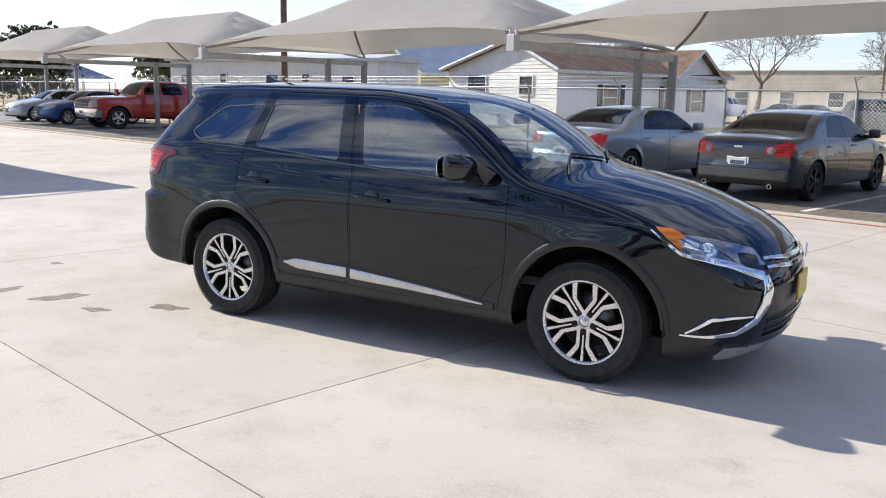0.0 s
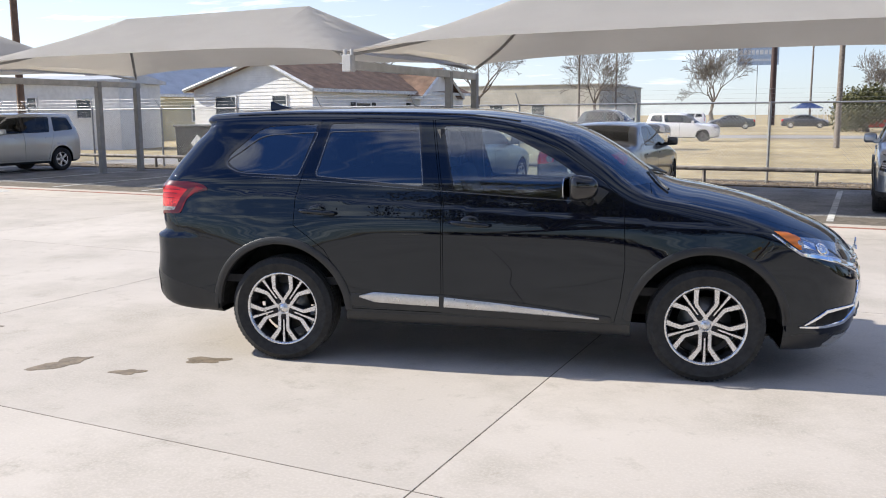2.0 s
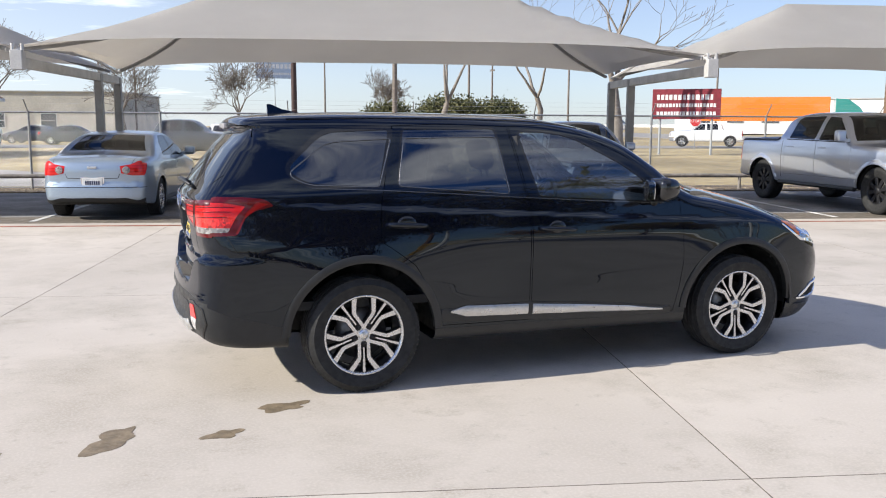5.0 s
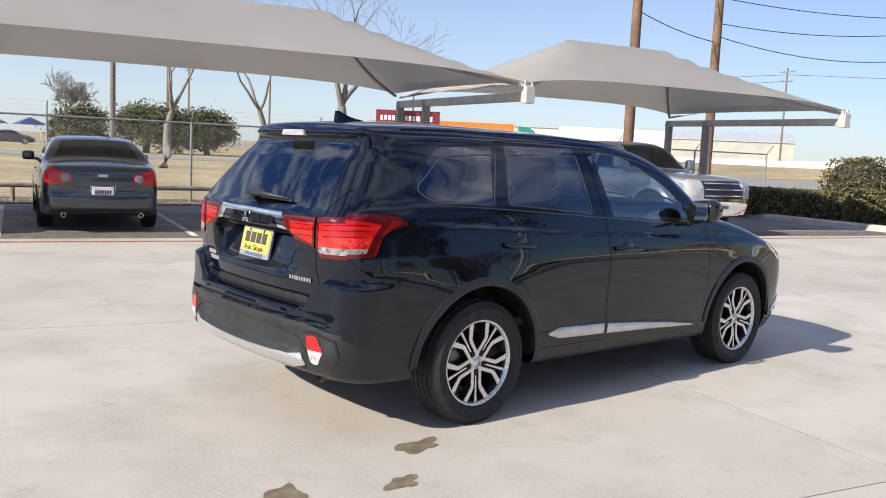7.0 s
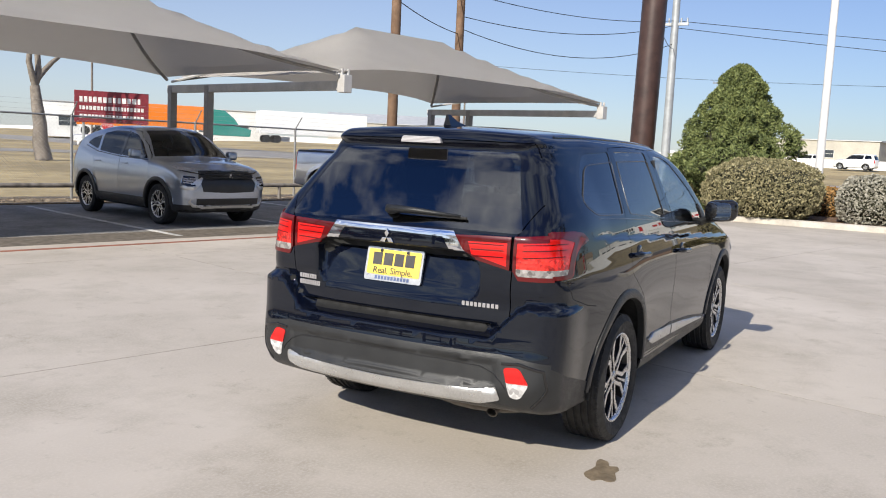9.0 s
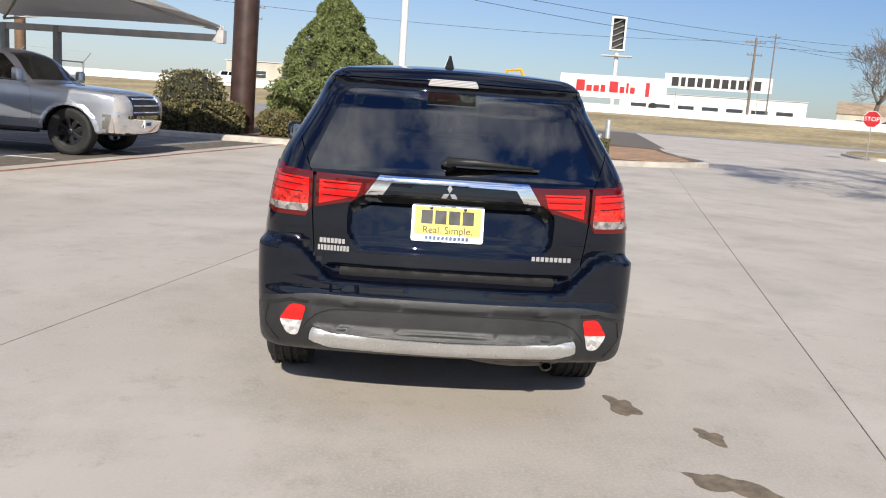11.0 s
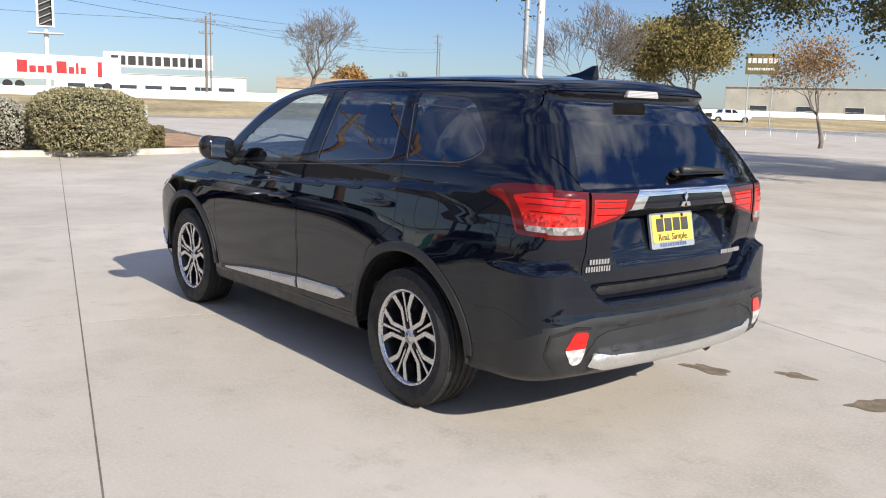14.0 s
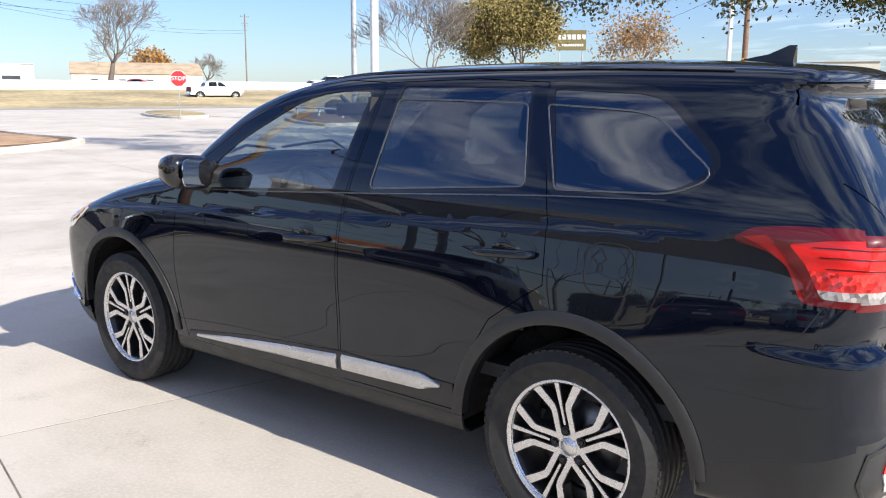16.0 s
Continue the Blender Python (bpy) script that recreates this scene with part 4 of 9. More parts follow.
    def keep(c, n):
        p, q = (c.x, c.z), (c.y, c.z)
        if c.y > 0.45 and any(inside(a, p) for a in lips):
            return None
        if c.z > 1.05 and (any(inside(b, p) for b in big) and n.y > 0.2 or inside(grown(GLASS_BACK, 0.03), q) and n.x < -0.2 or inside(grown(WIND, 0.03), q) and n.x > 0.15 and c.x < 1.3):
            return None
        return "in"

    panel("inner_shell", shell, lin.deal(keep)["in"], M_DARK, car, 0, 0)
    # wheel houses
    for fx in WHEELS:
        for sg in (1, -1):
            bm = bm_new()
            n = 24
            rows = []
            for yy in (0.52, 0.862):
                rows.append([bm.verts.new((fx + (ra + 0.012) * math.cos(math.pi * (k / n * 1.02 - 0.01)), sg * yy, HUB_Z + (ra + 0.012) * math.sin(math.pi * (k / n * 1.02 - 0.01)))) for k in range(n + 1)])
            for k in range(n):
                bm.faces.new((rows[0][k], rows[0][k + 1], rows[1][k + 1], rows[1][k]))
            bm.faces.new(rows[0])
            part("wheel_house", bm, M_DARK, car)
            wheel(car, (fx, sg * 0.768, TYRE_R), TYRE_R, 0.225, 0.238, sg, y_spokes, M_ALLOY, M_ALLOY_DARK, lean=36 + ((13 if fx < 0 else 6) if sg > 0 else 0))
    return car, shell


SUV_CAR, SUV_SHELL = suv()

# small parts of the black vehicle


def on_skin(shell, pts, n=6, rise=0.0):
    """A finer polyline through the points, laid on the body."""
    out = []
    for p, q in zip(pts, pts[1:]):
        for k in range(n):
            out.append(Vector(p).lerp(Vector(q), k / n))
    out.append(Vector(pts[-1]))
    a = np.array([tuple(v) for v in out])
    a = shell.project(a, 0.0, 12)
    nr = shell.normals(a)
    return a + nr * rise, nr


def ribbon(name, shell, pts, widths, thick, material, parent, sg=1, label="", n=6, deep=0.004):
    """A raised strip that follows the body; widths one per point."""
    a, nr = on_skin(shell, pts, n)
    ws = []
    for i in range(len(pts) - 1):
        ws += [widths[i] + (widths[i + 1] - widths[i]) * k / n for k in range(n)]
    ws.append(widths[-1])
    V, F = [], []
    for i in range(len(a)):
        t = a[min(i + 1, len(a) - 1)] - a[max(i - 1, 0)]
        side = np.cross(t, nr[i])
        side = side / max(np.linalg.norm(side), 1e-6) * ws[i] * 0.5
        for s_, h in ((-1.0, -deep), (-1.0, thick * 0.6), (-0.7, thick), (0.7, thick), (1.0, thick * 0.6), (1.0, -deep)):
            q = a[i] + side * s_ + nr[i] * h
            V.append((q[0], q[1] * sg, q[2]))
    for i in range(len(a) - 1):
        for k in range(5):
            f = (i * 6 + k, i * 6 + k + 1, i * 6 + 6 + k + 1, i * 6 + 6 + k)
            F.append(f if sg > 0 else f[::-1])
    for e in (0, (len(a) - 1) * 6):
        f = tuple(range(e, e + 6))
        F.append(f if (e > 0) == (sg > 0) else f[::-1])
    bm = bm_new()
    vs = [bm.verts.new(v) for v in V]
    for f in F:
        bm.faces.new([vs[i] for i in f])
    bmesh.ops.recalc_face_normals(bm, faces=bm.faces[:])
    return part(name, bm, material, parent, label, smooth=35)


def arch_trim(car, shell, fx, hub, r, wide, thick, sg):
    """The dark plastic edge round a wheel opening."""
    pts = []
    for k in range(25):
        a = math.pi * (k / 24 * 0.97 + 0.015)
        pts.append((fx + r * math.cos(a), 0.88, hub + r * math.sin(a)))
    return ribbon("wheel_arch_trim", shell, pts, [wide] * 25, thick, M_TRIM, car, sg, "", 2, 0.03)


M_MIRROR = simple("mirror glass", (0.75, 0.78, 0.8), 0.02, 1.0, 0.03, 4, fine=0.0)
M_YELLOW_PLATE = simple("yellow dealer plate", (0.75, 0.55, 0.09), 0.45, 0, 0.08, 9)
M_GREYINK = simple("dark grey ink", (0.05, 0.05, 0.05), 0.6)
M_BLUEINK = simple("blue ink", (0.10, 0.14, 0.28), 0.6)
M_SEAL = simple("polished window seal", (0.16, 0.165, 0.175), 0.22, 0.8, 0.1, 8)
M_DASH = simple("dark dashboard plastic", (0.03, 0.03, 0.032), 0.7, 0, 0.2, 8, 0.15, 300)
M_EXHAUST = simple("dull exhaust steel", (0.14, 0.125, 0.11), 0.5, 0.9, 0.3, 10)


def door_mirror(car, shell, sg):
    bm = bm_new()
    vs = add_box(bm, (-0.085, -0.12, -0.085), (0.085, 0.12, 0.085), None, 0.06, 4)
    for v in bm.verts:
        k = (v.co.x + 0.085) / 0.17
        v.co.z *= 1 - 0.30 * k
        v.co.y *= 1 - 0.18 * k
        v.co.z += 0.01 * v.co.y / 0.12 * sg
    bmesh.ops.transform(bm, matrix=Matrix.Translation((0.60, sg * 0.985, 1.17)) @ pose(0, 0, 0, 0, 0, -8 * sg), verts=bm.verts[:])
    mir = part("door_mirror", bm, M_GLOSSBLACK, car, "gloss black door mirror", smooth=50)
    bm = bm_new()
    add_prism(bm, rounded([(-0.086, -0.062), (0.086, -0.062), (0.086, 0.06), (-0.086, 0.064)], 0.045, 5), 0.004, Matrix.Translation((0.512, sg * 0.985, 1.17)) @ pose(0, 0, 0, 0, 0, 13 * sg) @ pose(0, 0, 0, 90, 0, -90))
    part("mirror_glass", bm, M_MIRROR, mir)
    bm = bm_new()
    add_path(bm, [(0.64, sg * 0.835, 1.075), (0.63, sg * 0.87, 1.095), (0.61, sg * 0.93, 1.11)], [0.028, 0.026, 0.03], 8)
    part("mirror_foot", bm, M_TRIM, mir)
    ribbon("mirror_sail", shell, [(0.72, 0.84, 1.10), (0.66, 0.835, 1.15), (0.60, 0.82, 1.20)], [0.10, 0.06, 0.03], 0.006, M_TRIM, car, sg)


def door_handle(car, shell, x0, x1, z0, z1, sg):
    a, nr = on_skin(shell, [(x0, 0.88, z0), (x1, 0.88, z1)], 10)
    mid = a[len(a) // 2]
    # dished hollow behind the grip
    bm = bm_new()
    add_blob(bm, (0, 0, 0), (0.062, 0.012, 0.046), 3)
    bmesh.ops.transform(bm, matrix=Matrix.Translation((mid[0] + 0.0, sg * (mid[1] - 0.006), mid[2] + 0.004)), verts=bm.verts[:])
    part("handle_cup", bm, M_GLOSSBLACK, car, smooth=60)
    bm = bm_new()
    pts, rad = [], []
    for i, p in enumerate(a):
        k = math.sin(math.pi * i / (len(a) - 1))
        pts.append((p[0], sg * (p[1] + 0.006 + 0.026 * min(1, k * 2.2)), p[2]))
        rad.append(0.009 + 0.006 * min(1, k * 3))
    add_path(bm, pts, rad, 10)
    part("door_handle", bm, M_PAINT, car, "body-coloured pull handle", smooth=50)


def seat(car, x, y, z, w=0.50, head=True, name="seat"):
    bm = bm_new()
    add_box(bm, (x - 0.25, y - w / 2, z), (x + 0.27, y + w / 2, z + 0.16), None, 0.06, 3)
    back = pose(x - 0.22, y, z + 0.1, 0, -16, 0)
    add_box(bm, (-0.07, -w / 2 + 0.01, 0), (0.07, w / 2 - 0.01, 0.60), back, 0.06, 3)
    ob = part(name, bm, M_SEAT, car, "dark cloth seat", smooth=50)
    if head:
        for yy in ((0.0,) if w < 0.7 else (-w * 0.32, w * 0.32)):
            bm = bm_new()
            add_box(bm, (-0.05, -0.13, 0.66), (0.05, 0.13, 0.86), back @ Matrix.Translation((0, yy, 0)), 0.045, 3)
            for q in (-0.05, 0.05):
                add_tube(bm, back @ Vector((0, yy + q, 0.58)), back @ Vector((0, yy + q, 0.7)), 0.007, seg=6)
            part("headrest", bm, M_SEAT, ob, smooth=50)


def suv_details(car, shell):
    gate = next(o for o in car.children if o.name.startswith("tailgate") and "lamp" not in o.name)
    for sg in (1, -1):
        door_mirror(car, shell, sg)
        door_handle(car, shell, -1.20, -0.945, 1.0, 0.985, sg)
        door_handle(car, shell, -0.215, 0.045, 0.942, 0.925, sg)
        ribbon("side_moulding", shell, [(-0.80, 0.88, 0.452), (-0.70, 0.88, 0.450), (-0.45, 0.88, 0.441), (-0.282, 0.88, 0.436)], [0.012, 0.066, 0.066, 0.064], 0.014, M_SATIN, car, sg, "silver door moulding")
        ribbon("side_moulding", shell, [(-0.25, 0.88, 0.433), (0.1, 0.88, 0.413), (0.45, 0.88, 0.388), (0.71, 0.88, 0.366)], [0.064, 0.052, 0.036, 0.012], 0.014, M_SATIN, car, sg, "silver door moulding")
        ribbon("moulding_base", shell, [(-0.86, 0.88, 0.43), (-0.28, 0.88, 0.423), (0.3, 0.88, 0.388), (0.78, 0.88, 0.358)], [0.08, 0.115, 0.10, 0.04], 0.006, M_TRIM, car, sg)
        ribbon("belt_strip", shell, [(-1.62, 0.84, 1.228), (-1.2, 0.84, 1.20), (-0.4, 0.84, 1.138), (0.2, 0.84, 1.098), (0.72, 0.84, 1.07)], [0.003, 0.006, 0.006, 0.006, 0.005], 0.003, M_SEAL, car, sg, "thin strip under the windows")
        for poly in (GLASS_R, GLASS_Q):
            loop = grown(poly, 0.004)
            ribbon("window_seal", shell, [(x, 0.80, z) for x, z in loop + loop[:1]], [0.006] * (len(loop) + 1), 0.002, M_SEAL, car, sg, "", 2)
        for fx in WHEELS:
            arch_trim(car, shell, fx, HUB_Z, SUV["arch"] + 0.019, 0.048, 0.010, sg)
        ribbon("roof_rail", shell, [(-1.72, 0.58, 1.62), (-1.3, 0.60, 1.64), (-0.5, 0.615, 1.64), (0.0, 0.60, 1.62), (0.2, 0.58, 1.60)], [0.012, 0.02, 0.02, 0.02, 0.012], 0.006, M_GLOSSBLACK, car, sg)
        ribbon("headlamp_chrome", shell, [(1.685, 0.86, 0.905), (1.75, 0.86, 0.855), (1.85, 0.85, 0.79), (2.0, 0.78, 0.748), (2.15, 0.67, 0.71), (2.24, 0.56, 0.675)], [0.010, 0.014, 0.02, 0.028, 0.04, 0.055], 0.008, M_CHROME, car, sg, "chrome strip below the headlamp")
        ribbon("bumper_chrome", shell, [(2.245, 0.555, 0.675), (2.26, 0.545, 0.60), (2.245, 0.57, 0.52), (2.21, 0.63, 0.43), (2.14, 0.73, 0.368), (2.02, 0.82, 0.350), (1.87, 0.87, 0.352)], [0.06, 0.085, 0.075, 0.045, 0.028, 0.02, 0.012], 0.012, M_CHROME, car, sg, "chrome bracket on the front bumper")
        ribbon("fog_lamp_strip", shell, [(1.90, 0.87, 0.362), (1.97, 0.84, 0.405), (2.03, 0.82, 0.445), (2.12, 0.74, 0.460), (2.20, 0.65, 0.462)], [0.012, 0.02, 0.022, 0.018, 0.012], 0.010, M_CHROME, car, sg)
        ribbon("fog_lamp_recess", shell, [(1.97, 0.84, 0.378), (2.07, 0.79, 0.408), (2.17, 0.70, 0.418)], [0.03, 0.075, 0.06], 0.003, M_DARK, car, sg)
        pp, nr = on_skin(shell, [(1.985, 0.79, 0.822), (1.99, 0.785, 0.822)], 1, 0.0)
        at = Matrix.Translation((float(pp[0][0]), sg * float(pp[0][1]), float(pp[0][2]))) @ Vector((float(nr[0][0]), sg * float(nr[0][1]), float(nr[0][2]))).to_track_quat("Z", "Y").to_matrix().to_4x4()
        bm = bm_new()
        add_lathe(bm, [(0.045, -0.002), (0.044, 0.006), (0.036, 0.007), (0.033, 0.003)], at, 24)
        part("lamp_ring", bm, M_CHROME, car, smooth=40)
        bm = bm_new()
        add_lathe(bm, [(0.034, 0.003), (0.028, 0.009), (0.014, 0.013), (0.001, 0.014)], at, 24)
        part("projector_lens", bm, M_MIRROR, car, smooth=60)
        ribbon("headlamp_reflector", shell, [(1.86, 0.83, 0.845), (1.93, 0.81, 0.832)], [0.05, 0.05], 0.004, M_CHROME, car, sg)
        ribbon("headlamp_divider", shell, [(2.05, 0.76, 0.845), (2.09, 0.72, 0.785), (2.11, 0.70, 0.752)], [0.014, 0.012, 0.010], 0.005, M_GLOSSBLACK, car, sg)
        ribbon("daytime_lamp", shell, [(1.90, 0.84, 0.790), (2.02, 0.78, 0.768), (2.15, 0.67, 0.738)], [0.012, 0.016, 0.016], 0.005, M_SATIN, car, sg)
        ribbon("headlamp_bezel", shell, [(2.12, 0.66, 0.775), (2.17, 0.60, 0.77), (2.2, 0.55, 0.765)], [0.07, 0.08, 0.06], 0.005, M_GLOSSBLACK, car, sg)
        ribbon("bumper_seam", shell, [(-1.80, 0.88, 0.80), (-1.9, 0.87, 0.815), (-2.05, 0.84, 0.86), (-2.10, 0.82, 0.95)], [0.004, 0.004, 0.004, 0.004], 0.0006, M_DARK, car, sg)
        for k, z in enumerate((1.052, 1.082, 1.108)):
            ribbon("lamp_rib", shell, [(-2.10 + 0.02 * k, 0.82, z + 0.010), (-2.20, 0.76, z + 0.006), (-2.26, 0.66, z)], [0.004, 0.005, 0.005], 0.005, M_RED_DARK, car, sg)
            ribbon("lamp_rib", shell, [(-2.29, 0.575, z - 0.005), (-2.30, 0.40 + 0.02 * (2 - k), z - 0.008)], [0.005, 0.005], 0.005, M_RED_DARK, car, sg)
        ribbon("bumper_crease", shell, [(-2.33, 0.0, 0.556), (-2.32, 0.30, 0.554), (-2.30, 0.50, 0.545), (-2.28, 0.58, 0.515), (-2.26, 0.62, 0.46)], [0.005] * 5, 0.003, M_ALLOY_DARK, car, sg)
        ribbon("lamp_surround", shell, [(-2.26, 0.60, 0.57), (-2.25, 0.68, 0.575), (-2.19, 0.745, 0.55), (-2.18, 0.752, 0.47), (-2.20, 0.72, 0.40)], [0.012, 0.014, 0.014, 0.012, 0.010], 0.004, M_GLOSSBLACK, car, sg)
    # grille bars, emblem and front plate
    for z in (0.695, 0.755):
        ribbon("grille_bar", shell, [(2.2, -0.50, z), (2.3, -0.25, z), (2.33, 0, z), (2.3, 0.25, z), (2.2, 0.50, z)], [0.02, 0.026, 0.026, 0.026, 0.02], 0.012, M_CHROME, car)
    for z in (0.38, 0.42):
        ribbon("grille_slat", shell, [(2.2, -0.50, z), (2.3, -0.25, z), (2.33, 0, z), (2.3, 0.25, z), (2.2, 0.50, z)], [0.012] * 5, 0.008, M_GLOSSBLACK, car)
    bm = bm_new()
    add_box(bm, (2.335, -0.155, 0.47), (2.35, 0.155, 0.62), None, 0.008)
    part("front_plate", bm, M_YELLOW_PLATE, car, "yellow dealer plate on the front bumper")

    def emblem(at, turn, s):
        bm = bm_new()
        for k in range(3):
            a = math.pi / 2 + k * 2 * math.pi / 3
            c, sn = math.cos(a), math.sin(a)
            lz = [(0, 0), (0.5, 0.29), (1.0, 0), (0.5, -0.29)]
            add_prism(bm, [((x * c - y * sn) * s, (x * sn + y * c) * s) for x, y in lz], 0.008, at @ pose(0, 0, 0, 90, 0, turn), 0.002)
        return part("emblem", bm, M_CHROME, car, "chrome three-lobed emblem")

    emblem(Matrix.Translation((-2.302, 0.02, 1.088)), -90, 0.043)
    emblem(Matrix.Translation((2.345, 0, 0.735)), 90, 0.05)
    # plate at the rear with its frame
    pm = Matrix.Translation((-2.228, 0.015, 0.945)) @ pose(0, 0, 0, 78, 0, -90)
    bm = bm_new()
    add_prism(bm, rounded([(-0.160, -0.082), (0.160, -0.082), (0.160, 0.082), (-0.160, 0.082)], 0.012, 3), 0.012, pm)
    fr = part("plate_frame", bm, M_SATIN, car, "pale plate frame with lettering bars")
    bm = bm_new()
    add_prism(bm, rounded([(-0.148, -0.052), (0.148, -0.052), (0.148, 0.072), (-0.148, 0.072)], 0.01, 3), 0.003, pm @ Matrix.Translation((0, 0, 0.012)))
    pl = part("dealer_plate", bm, M_YELLOW_PLATE, fr, "yellow dealer plate with dark lettering")
    # the dealer's name is kept as plain block shapes
    for k in range(4):
        bm = bm_new()
        x = -0.118 + k * 0.061
        add_box(bm, (x, -0.004, 0.015), (x + 0.050, 0.056, 0.0175), pm)
        part("name_block", bm, M_GREYINK, pl)
    cu = bpy.data.curves.new("slogan", "FONT")
    cu.body, cu.size, cu.extrude, cu.align_x, cu.align_y = "Real. Simple.", 0.044, 0.0014, "CENTER", "CENTER"
    tmp = new("slogan", cu)
    me = bpy.data.meshes.new_from_object(tmp.evaluated_get(bpy.context.evaluated_depsgraph_get()))
    bpy.data.objects.remove(tmp)
    me.materials.clear()
    me.materials.append(M_GREYINK)
    sl = new("slogan", me)
    sl.parent = pl
    sl.matrix_local = pm @ Matrix.Translation((0, -0.032, 0.0162))
    bm = bm_new()
    for k in range(11):
        add_box(bm, (-0.098 + k * 0.018, -0.075, 0.012), (-0.098 + k * 0.018 + 0.013, -0.058, 0.0135), pm)
    part("frame_lettering", bm, M_BLUEINK, fr)
    for q in (-0.075, 0.075):
        bm = bm_new()
        add_lathe(bm, [(0.008, 0), (0.008, 0.005), (0.001, 0.006)], pm @ Matrix.Translation((q, 0.066, 0.014)), 10)
        part("plate_screw", bm, M_ALLOY_DARK, fr)
    # chrome lettering of the tailgate as bars
    for y0, z0, n, hgt, wd, pitch in ((-0.37, 0.815, 9, 0.020, 0.015, 0.0205), (0.575, 0.842, 7, 0.022, 0.013, 0.0165), (0.583, 0.808, 10, 0.024, 0.0105, 0.0142)):
        for k in range(n):
            y = y0 - k * pitch
            pp = shell.project(np.array([[-2.27, y, z0]]), 0.0, 10)[0]
            bm = bm_new()
            add_box(bm, (pp[0] - 0.004, y - wd, z0 - hgt / 2), (pp[0] + 0.004, y, z0 + hgt / 2))
            part("badge_bar", bm, M_CHROME, gate)
    # wiper
    bm = bm_new()
    add_blob(bm, (-2.255, 0.03, 1.215), (0.022, 0.035, 0.018), 2)
    add_path(bm, [(-2.282, 0.04, 1.228), (-2.275, -0.1, 1.228), (-2.255, -0.34, 1.215)], [0.018, 0.013, 0.006], 8)
    wp = part("rear_wiper", bm, M_TRIM, car, "black rear wiper", smooth=50)
    bm = bm_new()
    add_path(bm, [(-2.262, 0.06, 1.215), (-2.262, -0.15, 1.212), (-2.245, -0.37, 1.205)], 0.007, 6)
    part("wiper_blade", bm, M_RUBBER, wp)
    for sg, y0, y1 in ((1, 0.62, 0.02), (-1, -0.02, -0.6)):
        bm = bm_new()
        pts, _ = on_skin(shell, [(1.10, y0, 1.20), (1.0, (y0 + y1) / 2, 1.24), (1.12, y1, 1.19)], 5, 0.012)
        add_path(bm, [tuple(p) for p in pts], 0.008, 6)
        part("front_wiper", bm, M_TRIM, car)
    # high brake lamp, antenna fin, exhaust
    bm = bm_new()
    add_prism(bm, rounded([(-0.118, -0.008), (0.118, -0.008), (0.105, 0.024), (-0.105, 0.024)], 0.010, 3), 0.022, Matrix.Translation((-2.003, 0.02, 1.553)) @ pose(0, 0, 0, 90, 0, -90), 0.004)
    part("high_brake_lamp", bm, M_WHITE_LENS, car, "clear high brake lamp in the spoiler")
    bm = bm_new()
    prof = [(-0.11, 0.0), (0.13, 0.0), (0.07, 0.018), (-0.02, 0.035), (-0.09, 0.066), (-0.115, 0.066)]
    add_prism(bm, prof, 0.05, Matrix.Translation((-1.62, 0.055, 1.633)) @ pose(0, 0, 0, 90, 0, 0))
    for v in bm.verts:
        k = min(1, max(0, (v.co.z - 1.633) / 0.066))
        v.co.y = 0.03 + (v.co.y - 0.03) * (1 - 0.82 * k)
    part("antenna_fin", bm, M_PAINT, car, "black shark-fin antenna", smooth=30)
    bm = bm_new()
    add_lathe(bm, [(0.026, -0.2), (0.028, 0.0), (0.024, 0.0), (0.022, -0.18)], Matrix.Translation((-2.14, -0.50, 0.285)) @ pose(0, 0, 0, 0, -112, 0), 16)
    part("exhaust_pipe", bm, M_EXHAUST, car, "steel exhaust tip", smooth=40)
    bm = bm_new()
    add_blob(bm, (-1.95, -0.35, 0.31), (0.16, 0.32, 0.075), 3)
    part("muffler", bm, M_EXHAUST, car, smooth=60)
    # fuel door on the left
    ring = [(-1.47 + 0.085 * math.copysign(abs(math.cos(t)) ** 0.6, math.cos(t)), 0.88, 0.985 + 0.085 * math.copysign(abs(math.sin(t)) ** 0.6, math.sin(t))) for t in (2 * math.pi * k / 24 for k in range(25))]
    ribbon("fuel_door_seam", shell, ring, [0.0045] * 25, 0.0008, M_DARK, car, 1, "", 1)
    # inside
    for y in (-0.37, 0.37):
        seat(car, 0.02, y, 0.55)
    seat(car, -0.85, 0.0, 0.50, 1.25, True, "rear_bench")
    seat(car, -1.32, 0.0, 0.55, 1.0, False, "third_row_bench")
    bm = bm_new()
    add_prism(bm, rounded([(0.45, 0.62), (0.48, 0.95), (0.62, 1.04), (0.98, 1.09), (1.02, 0.62)], 0.06, 3), 1.4, Matrix.Translation((0, 0.7, 0)) @ pose(0, 0, 0, 90, 0, 0))
    part("dashboard", bm, M_DASH, car, smooth=40)
    bm = bm_new()
    add_path(bm, [(0.19 * math.cos(2 * math.pi * k / 28), 0.19 * math.sin(2 * math.pi * k / 28), 0) for k in range(28)], 0.016, 8, closed=True)
    add_tube(bm, (-0.18, 0, 0), (0.18, 0, 0), 0.02, seg=8)
    add_tube(bm, (0, -0.18, 0), (0, 0, 0), 0.02, seg=8)
    add_blob(bm, (0, 0, 0.01), (0.06, 0.06, 0.03), 2)
    bmesh.ops.transform(bm, matrix=pose(0.42, 0.37, 0.98, 0, -65, 0) @ pose(0, 0, 0, 0, 0, 90), verts=bm.verts[:])
    part("steering_wheel", bm, M_DASH, car, smooth=50)
    bm = bm_new()
    add_box(bm, (0.50, -0.11, 1.40), (0.53, 0.11, 1.465), None, 0.012)
